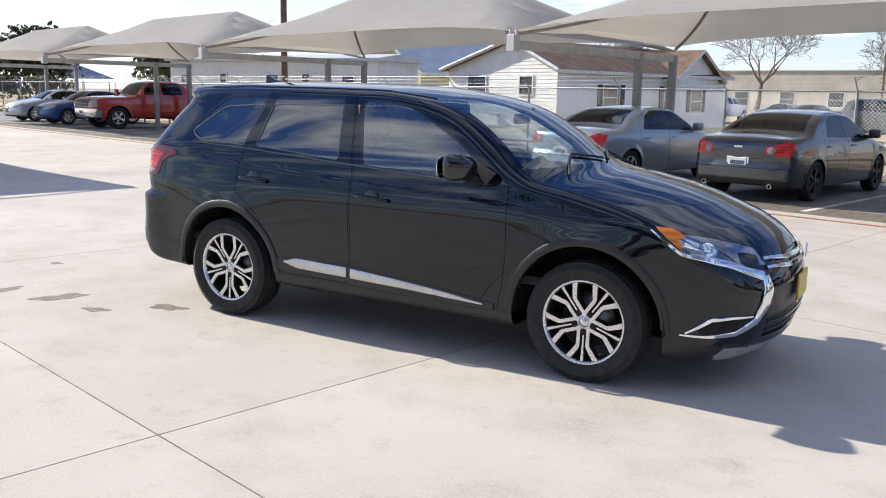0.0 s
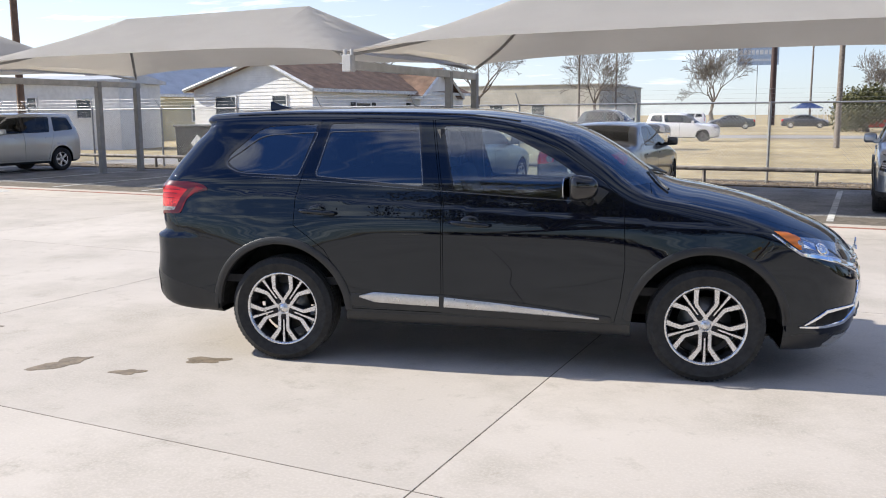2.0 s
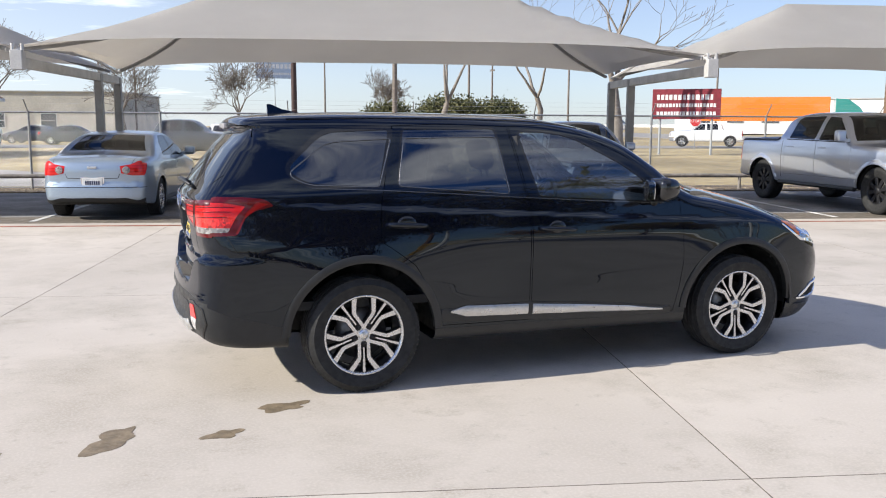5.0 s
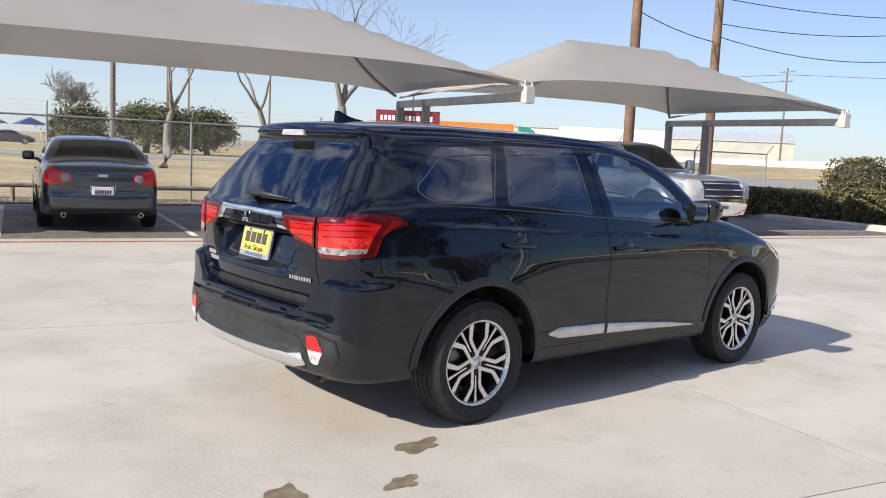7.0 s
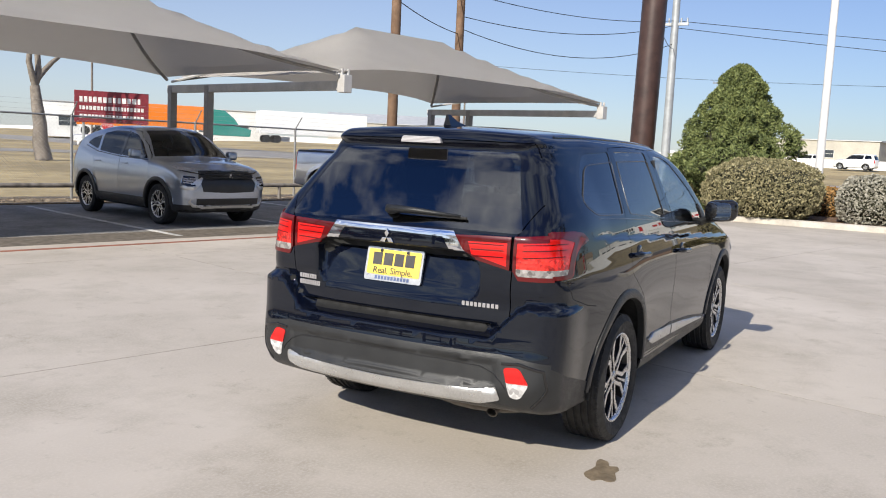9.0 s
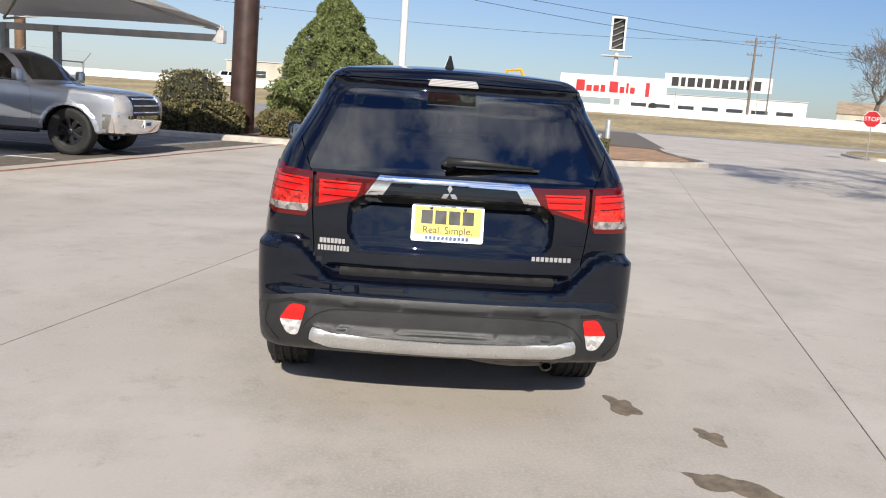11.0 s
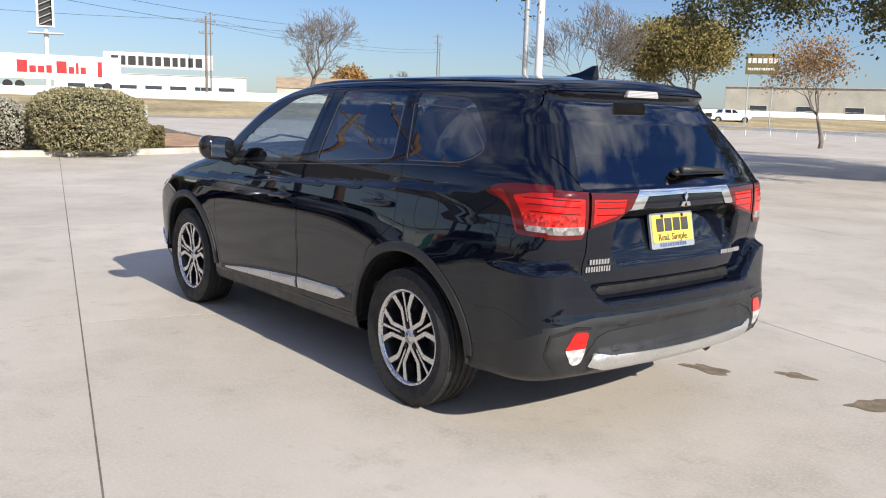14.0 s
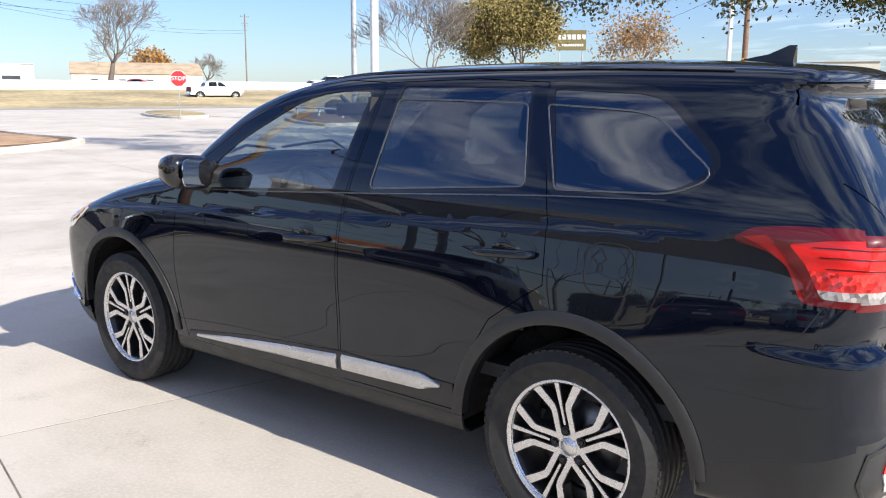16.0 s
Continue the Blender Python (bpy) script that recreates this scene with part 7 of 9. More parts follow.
def sedan_rear(car, sh, exhaust=True):
    """Trunk seam, clear lamp bowls, emblem, plate surround, bumper crease and exhaust of a parked sedan."""
    for sg in (1, -1):
        ribbon("trunk_seam", sh, [(-2.05, 0.64, 1.05), (-2.3, 0.63, 0.99), (-2.4, 0.61, 0.90)], [0.007] * 3, 0.001, M_DARK, car, sg)
        ribbon("trunk_seam", sh, [(-2.4, 0.43, 0.76), (-2.4, 0.40, 0.69), (-2.4, 0.0, 0.685)], [0.008] * 3, 0.001, M_DARK, car, sg)
        pp, nr = on_skin(sh, [(-2.38, 0.53, 0.825), (-2.38, 0.535, 0.825)], 1, 0.0)
        at = Matrix.Translation((float(pp[0][0]), sg * float(pp[0][1]), float(pp[0][2]))) @ Vector((float(nr[0][0]), sg * float(nr[0][1]), float(nr[0][2]))).to_track_quat("Z", "Y").to_matrix().to_4x4()
        bm = bm_new()
        add_lathe(bm, [(0.062, 0.0), (0.060, 0.012), (0.045, 0.016), (0.001, 0.018)], at, 24)
        part("reverse_lamp", bm, M_REVERSE, car, "round clear reverse lamp", smooth=50)
        if exhaust:
            bm = bm_new()
            add_lathe(bm, [(0.034, -0.18), (0.036, 0.0), (0.030, 0.0), (0.028, -0.15)], Matrix.Translation((-2.40, sg * 0.55, 0.27)) @ pose(0, 0, 0, 0, -92, 0), 16)
            part("exhaust_tip", bm, M_CHROME, car, smooth=40)
    for z, w, m_, nm in ((0.545, 0.010, M_DARK, "bumper_crease"), (0.335, 0.075, M_TRIM, "bumper_valance")):
        ribbon(nm, sh, [(-2.2, -0.78, z), (-2.38, -0.5, z), (-2.43, 0, z), (-2.38, 0.5, z), (-2.2, 0.78, z)], [w] * 5, 0.003, m_, car)
    x = float(sh.rear(np.array([0.62]))[0])
    bm = bm_new()
    add_box(bm, (x - 0.004, -0.185, 0.525), (x + 0.03, 0.185, 0.715), None, 0.006)
    part("plate_surround", bm, M_CHROME, car, "chrome plate surround")
    x = float(sh.rear(np.array([0.86]))[0])
    bm = bm_new()
    add_box(bm, (x - 0.012, -0.075, 0.845), (x + 0.03, 0.075, 0.885), None, 0.012)
    part("emblem", bm, M_SATIN, car)


N_IN, OUT_ = 90, -90
SEDAN_CAR, SEDAN_S = vehicle("sedan", "dark grey four-door sedan with a scuffed bumper", SEDAN, lot(-2.15, 11.15, 0, N_IN), P_GREY, 0.05, M_BUMPER_GREY, M_ALLOY_DARK, 5, low=0.0)
COUPE_CAR, COUPE_S = vehicle("coupe", "silver blue two-door coupe with a crumpled rear corner", SEDAN, lot(-5.35, 10.75, 0, N_IN), P_SILVERBLUE, 0.05, None, None, 6)
CROSS_CAR, CROSS_S = vehicle("crossover", "silver grey crossover with a black grille parked nose out", CROSS, lot(3.33, 11.35, 0, OUT_), P_TITAN, 0.05, M_TRIM, None, y_spokes, low=0.36)
sedan_rear(SEDAN_CAR, SEDAN_S)
sedan_rear(COUPE_CAR, COUPE_S, False)
crossover_front(CROSS_CAR, CROSS_S)
SIL, SIL_S = vehicle("pickup_truck", "silver crew-cab pickup truck on black off-road wheels", PICKUP, lot(9.05, 10.55, 0, OUT_ + 6), P_SILVER, 0.055, None, M_ALLOY_DARK, 8, low=0.0)
for sg in (1, -1):
    ribbon("bed_rail_cap", SIL_S, [(-2.70, 0.94, 1.35), (-2.0, 0.945, 1.355), (-1.32, 0.945, 1.355)], [0.07, 0.07, 0.07], 0.012, M_TRIM, SIL, sg, "black plastic bed rail cap")
    ribbon("belt_trim", SIL_S, [(-1.0, 0.95, 1.315), (0.0, 0.955, 1.30), (0.98, 0.955, 1.285)], [0.02, 0.02, 0.016], 0.004, M_GLOSSBLACK, SIL, sg)
    ribbon("side_step", SIL_S, [(-1.25, 0.93, 0.44), (0.0, 0.93, 0.44), (1.2, 0.93, 0.44)], [0.09] * 3, 0.05, M_TRIM, SIL, sg, "black side step")
    ribbon("door_seam", SIL_S, [(-1.14, 0.97, 1.35), (-1.14, 1.0, 0.9), (-1.14, 0.98, 0.52)], [0.012] * 3, 0.001, M_DARK, SIL, sg)
vehicle("compact_suv", "pale pewter boxy compact suv parked nose out", BOXY, lot(-20.35, 11.5, 0, OUT_), P_BEIGE, 0.06, M_TRIM, None, 5, low=0.30)
vehicle("pickup_truck", "bright red crew-cab pickup truck with a chrome grille", PICKUP, lot(-29.6, 12.7, 0, OUT_), P_RED, 0.07, None, None, 5)
vehicle("hatchback", "small blue car parked nose out", SEDAN, lot(-34.0, 12.2, 0, OUT_), P_BLUE, 0.08, None, None, 6)
vehicle("hatchback", "silver small car parked under a canopy", SEDAN, lot(-37.6, 12.2, 0, OUT_), P_SILVER, 0.08, None, None, 6)
vehicle("suv", "white off-road suv parked on the grass beyond the fence", BOXY, pose(4.6, 49.6, -0.08, 0, 0, -12), P_WHITE, 0.08, None, M_ALLOY_DARK, 6)
vehicle("pickup_truck", "black pickup truck parked beyond the fence", PICKUP, pose(0.3, 37.0, -0.08, 0, 0, -14), P_GREY, 0.08, None, None, 6)

# ---------------------------------------------------------------- plants
def leaf_material(name, c0, c1, rough=0.6):
    m, nt, b = nodes_of(name)
    geo = nt.nodes.new("ShaderNodeNewGeometry")
    nt.links.new(mixed(nt, geo.outputs["Random Per Island"], c0, c1), b.inputs["Base Color"])
    b.inputs["Roughness"].default_value = rough
    b.inputs["Specular IOR Level"].default_value = 0.3
    return m


M_LEAF_SAGE = leaf_material("grey green shrub leaves", (0.12, 0.112, 0.055), (0.37, 0.325, 0.185))
M_LEAF_PALE = leaf_material("pale silvery shrub leaves", (0.22, 0.21, 0.16), (0.42, 0.40, 0.34))
M_LEAF_CEDAR = leaf_material("cedar sprays", (0.045, 0.065, 0.02), (0.22, 0.25, 0.09))
M_LEAF_HEDGE = leaf_material("brown green hedge leaves", (0.06, 0.065, 0.025), (0.20, 0.16, 0.07))
M_LEAF_OAK = leaf_material("dull live oak leaves", (0.03, 0.04, 0.015), (0.16, 0.15, 0.06))
M_LEAF_OLIVE = leaf_material("yellowed olive leaves", (0.09, 0.08, 0.02), (0.30, 0.23, 0.08))
M_LEAF_RUST = leaf_material("rust coloured leaves", (0.20, 0.10, 0.03), (0.40, 0.24, 0.09))
M_BLADE = leaf_material("dark ornamental grass blades", (0.035, 0.045, 0.02), (0.14, 0.14, 0.06))
M_TWIG = simple("grey bark", (0.20, 0.17, 0.145), 0.9, 0, 0.35, 9, 0.5, 50)
M_BARK_PALE = simple("pale smooth bark", (0.23, 0.20, 0.17), 0.85, 0, 0.3, 6, 0.4, 40)
# near-black filling for shrubs and the cedar, standing in for shade between leaves
M_INNER_SHADE = simple("painted shade inside a crown", (0.035, 0.035, 0.018), 0.95)


def leaves(name, pts, size, material, parent, rnd, flat=0.0, long=1.6):
    """Small folded leaves at the given places."""
    V, F = [], []
    for p in pts:
        a = Vector((rnd.gauss(0, 1), rnd.gauss(0, 1), rnd.gauss(0, 1) * (1 - flat))).normalized()
        b = a.orthogonal().normalized()
        b.rotate(Matrix.Rotation(rnd.uniform(0, 6.28), 3, a))
        s = size * rnd.uniform(0.6, 1.3)
        u, w = a * s * long * 0.5, b * s * 0.5
        k = a.cross(b) * s * 0.2
        i = len(V)
        V += [p - u, p + w + k, p + u, p - w + k]
        F += [(i, i + 1, i + 2), (i, i + 2, i + 3)]
    ob = obj_from(name, V, F, material, parent)
    return ob


def shrub(m, radii, n, size, material, label, seed, name="bush", box=False, dome=0.35):
    """A clipped shrub: a solid core coloured dark for inner shade, with leaves over an uneven surface."""
    rnd = random.Random(seed)
    sh = thing(name, m, label, "shrub")
    bm = bm_new()
    if box:
        add_box(bm, (-radii[0] * 0.93, -radii[1] * 0.9, 0), (radii[0] * 0.93, radii[1] * 0.9, radii[2] * 1.9), None, 0.08)
    else:
        add_blob(bm, (0, 0, radii[2] * (1 - dome * 0.4)), (radii[0] * 0.9, radii[1] * 0.9, radii[2] * 0.9), 3, 0.1)
        for v in bm.verts:
            v.co.z = max(v.co.z, 0.0)
    part("core", bm, M_INNER_SHADE, sh)
    pts = []
    for _ in range(n):
        if box:
            q = [rnd.uniform(-1, 1) for _ in range(3)]
            k = rnd.randrange(5)
            if k < 4:
                q[k % 2] = (1 if k < 2 else -1) * rnd.uniform(0.93, 1.04)
            else:
                q[2] = rnd.uniform(0.93, 1.05)
            p = Vector((q[0] * radii[0], q[1] * radii[1], radii[2] * (1 + q[2])))
            p += Vector((0, 0, 0.05 * noise.noise(p * 3)))
        else:
            d = Vector((rnd.gauss(0, 1), rnd.gauss(0, 1), rnd.gauss(0, 1))).normalized()
            kk = 1 + 0.10 * noise.noise(d * 2.6 + Vector((seed, 0, 0))) + 0.07 * noise.noise(d * 9 + Vector((seed, 0, 0))) - abs(rnd.gauss(0, 0.05))
            # squarish dome
            pw = 1 / (abs(d.x) ** 2.8 + abs(d.y) ** 2.8 + abs(d.z) ** 2.8) ** (1 / 2.8)
            p = Vector((d.x * radii[0], d.y * radii[1], d.z * radii[2])) * pw * kk * 0.98 + Vector((0, 0, radii[2] * (1 - dome * 0.4)))
            if p.z < 0.02:
                continue
        pts.append(p)
    leaves("foliage", pts, size, material, sh, rnd)
    return sh


def conifer(m, height, radius, n, seed):
    rnd = random.Random(seed)
    t = thing("conifer", m, "dense green cedar with a pointed crown", "tree")
    bm = bm_new()
    add_path(bm, [(0, 0, 0), (0.03, 0, height * 0.4), (0, 0.02, height * 0.9)], [0.14, 0.08, 0.02], 8)
    part("trunk", bm, M_TWIG, t)
    # dark blobs fill the crown where only shade lies between the sprays
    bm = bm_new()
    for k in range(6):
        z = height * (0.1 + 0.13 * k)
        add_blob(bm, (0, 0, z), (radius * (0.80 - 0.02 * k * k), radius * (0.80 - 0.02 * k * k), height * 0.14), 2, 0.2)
    part("inner_crown", bm, M_INNER_SHADE, t)
    prof = Curve([(0.0, 0.80), (0.12, 0.97), (0.3, 1.0), (0.45, 0.93), (0.6, 0.76), (0.75, 0.57), (0.88, 0.40), (0.96, 0.24), (1.0, 0.06)])
    pts = []
    lobes = [(rnd.uniform(0, 6.28), rnd.uniform(0.2, 0.75), rnd.uniform(0.12, 0.28)) for _ in range(16)]
    for _ in range(n):
        h = rnd.random() ** 0.9
        a = rnd.uniform(0, 6.28)
        r = float(prof(h)) * radius
        bump = sum(g * math.exp(-((a - la + math.pi) % 6.283 - math.pi) ** 2 * 4 - (h - lh) ** 2 * 60) for la, lh, g in lobes)
        r *= (0.86 + bump + 0.42 * noise.noise(Vector((math.cos(a) * 4, math.sin(a) * 4, h * 11)))) * (1 - abs(rnd.gauss(0, 0.09)))
        pts.append(Vector((r * math.cos(a), r * math.sin(a), 0.05 + h * height)))
    leaves("sprays", pts, 0.042, M_LEAF_CEDAR, t, rnd, 0, 3.2)
    return t


def live_oak(m, centre, radius, height, seed):
    """A broad evergreen oak: a stout leaning trunk, long limbs and leafy clumps that hang at their ends."""
    rnd = random.Random(seed)
    t = thing("live_oak", m, "spreading live oak with dull green hanging foliage", "tree")
    cx, cy = centre
    fork = Vector((0.25 * cx, 0.25 * cy, 2.3))
    bm = bm_new()
    add_path(bm, [(0, 0, 0), (0.05, 0.02, 0.8), tuple(fork)], [0.42, 0.32, 0.26], 10)
    part("trunk", bm, M_TWIG, t, smooth=50)
    tips, twigs = [], bm_new()
    for k in range(11):
        a = 6.283 * k / 11 + rnd.uniform(-0.2, 0.2)
        r = radius * rnd.uniform(0.62, 0.95)
        end = Vector((cx + r * math.cos(a), cy + r * math.sin(a), rnd.uniform(4.8, 6.8)))
        mid = fork.lerp(end, 0.5) + Vector((0, 0, rnd.uniform(1.6, 2.8)))
        line = [fork * (1 - s_) ** 2 + mid * 2 * s_ * (1 - s_) + end * s_ ** 2 for s_ in (i / 8 for i in range(9))]
        bm = bm_new()
        add_path(bm, [tuple(p) for p in line], [0.115 - 0.0128 * i for i in range(9)], 7)
        part("limb", bm, M_TWIG, t, smooth=50)
        bm = twigs
        for i in range(3, 9):
            for _ in range(3):
                tip = line[i] + Vector((rnd.gauss(0, 1.5), rnd.gauss(0, 1.5), rnd.uniform(-0.6, 1.6)))
                add_path(bm, [tuple(line[i]), tuple(line[i].lerp(tip, 0.5) + Vector((0, 0, 0.25))), tuple(tip)], [0.03, 0.02, 0.008], 5)
                tips.append(tip)
    tw = part("twig_tangle", twigs, M_TWIG, t)
    tw["kind"] = "stuff"
    pts = []
    for tip in tips:
        for _ in range(3):
            c = tip + Vector((rnd.gauss(0, 0.55), rnd.gauss(0, 0.55), rnd.gauss(0, 0.35)))
            lng = rnd.uniform(0.35, 1.0)
            for _ in range(190):
                d = Vector((rnd.gauss(0, 0.30), rnd.gauss(0, 0.30), -abs(rnd.gauss(0, 0.5)) * lng + rnd.gauss(0, 0.12)))
                q = c + d
                if q.z > 2.7:
                    pts.append(q)
    leaves("foliage", pts, 0.072, M_LEAF_OAK, t, rnd, 0, 1.8)
    return t


def bare_tree(m, height, seed, spread=0.9, levels=5, material=None, label="leafless winter tree with spreading grey branches", trunk=0.25, r0=0.02, leaf=None, fork=3, leaf_n=0, leaf_size=0.1, lean=0.0, name="tree", twig=0.012):
    """A tapered trunk that forks into limbs and ever finer twigs, with leaves at the ends when asked for."""
    rnd = random.Random(seed)
    t = thing(name, m, label, "tree")
    material = material or M_TWIG
    trunk_bm, limb_bm, tips = bm_new(), bm_new(), []

    def grow(p, d, ln, r, lev):
        bm = trunk_bm if lev == 0 else limb_bm
        pts, rad, q, dd = [p.copy()], [r], p.copy(), d.copy()
        n = 4 if lev < 2 else 3
        for i in range(n):
            dd = (dd + Vector((rnd.gauss(0, 1), rnd.gauss(0, 1), rnd.gauss(0, 0.6))) * 0.16 + Vector((0, 0, 0.06 if lev else 0))).normalized()
            q = q + dd * ln / n
            pts.append(q.copy())
            rad.append(max(r * (1 - 0.45 * (i + 1) / n), twig * 0.5))
        add_path(bm, pts, rad, 8 if lev == 0 else (5 if lev < 3 else 3), caps=False)
        if lev >= levels - 2:
            tips.append(q)
            tips.append(pts[-2])
        if lev < levels:
            k = fork + (1 if lev in (0, 2) else 0)
            for j in range(k):
                tilt = rnd.uniform(0.35, 0.8) * spread * (1.0 if lev else 1.1)
                ax = dd.orthogonal().normalized()
                ax.rotate(Matrix.Rotation(2 * math.pi * (j + rnd.uniform(-0.3, 0.3)) / k, 3, dd))
                nd = dd.copy()
                nd.rotate(Matrix.Rotation(tilt, 3, ax))
                base = pts[-1] if j < 2 or lev == 0 else pts[-2]
                grow(base, nd, ln * rnd.uniform(0.62, 0.86), rad[-1] * rnd.uniform(0.6, 0.82), lev + 1)

    hh = height * trunk
    grow(Vector((0, 0, -0.1)), Vector((lean, lean * 0.3, 1)).normalized(), hh, r0 * height, 0)
    top = max((p.z for p in tips), default=height)
    s = height / max(top, 0.1)
    part("trunk", trunk_bm, material, t, smooth=60)
    ob = part("crown", limb_bm, material, t, smooth=60)
    for o in t.children:
        o.data.transform(Matrix.Diagonal((s, s, s, 1)))
    if leaf:
        pts = []
        for p in tips:
            for _ in range(max(1, leaf_n // max(len(tips), 1))):
                pts.append((p + Vector((rnd.gauss(0, 1), rnd.gauss(0, 1), rnd.gauss(0, 0.7))) * height * 0.045) * s)
        leaves("foliage", pts, leaf_size, leaf, t, rnd)
    return t


# ---------------------------------------------------------------- planted bed by the exit, its kerb and shrubs
BED = [(15.3, 14.3), (15.45, 10.5), (15.7, 8.5), (16.4, 5.0), (16.95, 2.7), (17.6, 0.6), (18.8, -1.5), (20.3, -3.1), (21.7, -3.85), (22.6, -3.85), (24.5, -3.3), (27.0, -2.9), (30.0, -2.8), (33.0, 1.0), (34.0, 14.3)]
sheet("planting_bed", BED, 0.11, M_SOIL, "brown mulch planting bed beside the exit", "planting bed", FLAT, 0.2)
sheet("bare_soil_patch", rounded([(20.0, -0.6), (20.6, -2.4), (22.0, -3.4), (26.5, -2.6), (29.0, -2.4), (29.0, -0.4)], 0.8, 4), 0.125, M_SAND, "bare pinkish soil at the tip of the bed", "soil", FLAT, 0.02)


def kerb(pts, label="pale concrete kerb round the planting bed"):
    bm = bm_new()
    n = len(pts)
    rows = []
    for i, p in enumerate(pts):
        a, b = Vector(pts[max(i - 1, 0)]), Vector(pts[min(i + 1, n - 1)])
        t = (b - a).normalized()
        nr = Vector((-t.y, t.x))
        row = []
        for off, z in ((-0.02, -0.03), (-0.02, 0.11), (0.02, 0.145), (0.16, 0.15), (0.18, 0.09)):
            q = Vector(p) + nr * off
            row.append(bm.verts.new((q.x, q.y, z)))
        rows.append(row)
    for r, s in zip(rows, rows[1:]):
        for k in range(4):
            bm.faces.new((r[k], s[k], s[k + 1], r[k + 1]))
    bmesh.ops.recalc_face_normals(bm, faces=bm.faces[:])
    ob = part("kerb", bm, M_KERB, smooth=40)
    ob.matrix_world = FLAT
    return tagged(ob, label, "kerb", kind="structure")


kerb(BED[:13])
shrub(pose(18.4, 1.2, 0.1), (1.75, 1.5, 0.82), 24000, 0.042, M_LEAF_SAGE, "large clipped round grey-green bush", 3)
shrub(pose(17.6, -3.2, 0.1), (1.6, 1.35, 0.82), 22000, 0.042, M_LEAF_SAGE, "large clipped dome-shaped olive bush", 4)
shrub(pose(18.6, -1.35, 0.1), (0.85, 0.8, 0.66), 6000, 0.05, M_LEAF_PALE, "pale silvery grey bush", 6)
shrub(pose(20.9, -0.2, 0.1), (0.6, 0.55, 0.45), 2500, 0.05, M_LEAF_RUST, "low brown dry shrub", 8)
shrub(pose(19.3, -5.3, 0.1, 0, 0, -20), (0.75, 0.45, 0.27), 3500, 0.05, M_LEAF_HEDGE, "small square clipped hedge block", 9, "hedge", True)
shrub(pose(18.7, 8.2, 0.1, 0, 0, -70), (2.0, 0.75, 0.36), 9000, 0.06, M_LEAF_HEDGE, "low clipped dark hedge by the canopy", 10, "hedge", True)
shrub(pose(19.0, 5.6, 0.1, 0, 0, -60), (0.7, 0.6, 0.42), 3500, 0.06, M_LEAF_HEDGE, "square clipped hedge beside the steel column", 12, "hedge", True)
shrub(pose(20.6, 6.6, 0.1), (1.3, 1.0, 0.95), 2600, 0.06, M_LEAF_HEDGE, "loose open shrub with brownish leaves", 13)
shrub(pose(19.4, 3.7, 0.1), (0.8, 0.7, 0.42), 3500, 0.055, M_LEAF_HEDGE, "small brownish shrub in the bed", 14)
conifer(pose(20.2, 2.3, 0.1), 4.1, 1.55, 52000, 21)

# ---------------------------------------------------------------- poles and wires
M_WOODPOLE = simple("weathered wooden pole", (0.19, 0.115, 0.07), 0.85, 0, 0.3, 4, 0.4, 30)
M_COLUMN = simple("dark brown painted steel column", (0.060, 0.032, 0.026), 0.45, 0.1, 0.35, 2.5)
M_GREYPOLE = simple("grey steel pole", (0.40, 0.42, 0.43), 0.5, 0.3, 0.15, 3)
M_WHITEPOLE = simple("white painted pole", (0.72, 0.72, 0.71), 0.5, 0, 0.1, 3)
M_WIRE = simple("black cable", (0.02, 0.02, 0.02), 0.6)


def pole(m, h, r0, r1, material, name, label, foot=0.0, arms=(), lamp=False):
    t = thing(name, m, label, "pole")
    bm = bm_new()
    add_tube(bm, (0, 0, -0.1), (0, 0, h), r0, r1, 16)
    part("shaft", bm, material, t, smooth=40)
    if foot:
        bm = bm_new()
        add_box(bm, (-foot, -foot, -0.1), (foot, foot, 0.75), None, 0.03)
        part("footing", bm, M_KERB, t)
    for z, w in arms:
        bm = bm_new()
        add_box(bm, (-0.05, -w, z - 0.06), (0.05, w, z + 0.06))
        for k in (-0.9, -0.45, 0.45, 0.9):
            add_tube(bm, (0, k * w, z + 0.06), (0, k * w, z + 0.26), 0.04, seg=6)
        part("cross_arm", bm, material, t)
    if lamp:
        for sg in (-1, 1):
            bm = bm_new()
            add_box(bm, (-0.2, sg * 0.5 - 0.25, h - 0.1), (0.2, sg * 0.5 + 0.25, h + 0.05), None, 0.03)
            part("lamp_head", bm, M_GREYPOLE, t)
    return t


pole(pose(15.5, 11.02, -0.05), 11.5, 0.155, 0.12, M_WOODPOLE, "utility_pole", "brown wooden utility pole behind the canopy", arms=((10.6, 1.1),))
pole(pose(20.3, 11.48, -0.05), 11.5, 0.16, 0.12, M_WOODPOLE, "utility_pole", "weathered brown wooden utility pole", arms=((10.6, 1.1),))
pole(pose(19.75, 4.95, 0.0, 1.0, 0, 0), 13.0, 0.36, 0.36, M_COLUMN, "sign_column", "thick dark brown steel sign column, paint chipped")
pole(pose(33.6, 7.65, -0.05), 10.5, 0.21, 0.15, M_GREYPOLE, "utility_pole", "grey steel utility pole with cables", arms=((7.5, 0.6),))
pole(pose(24.3, 0.4, 0.05), 13.0, 0.13, 0.10, M_WHITEPOLE, "light_pole", "tall white light pole on a square footing", 0.33)
pole(pose(24.2, -25.2, 0.0), 13.0, 0.19, 0.15, M_WHITEPOLE, "light_pole", "tall white light pole on a concrete footing", 0.36)
pole(pose(32.3, -32.1, 0.0), 13.0, 0.17, 0.13, M_GREYPOLE, "light_pole", "tall grey light pole")
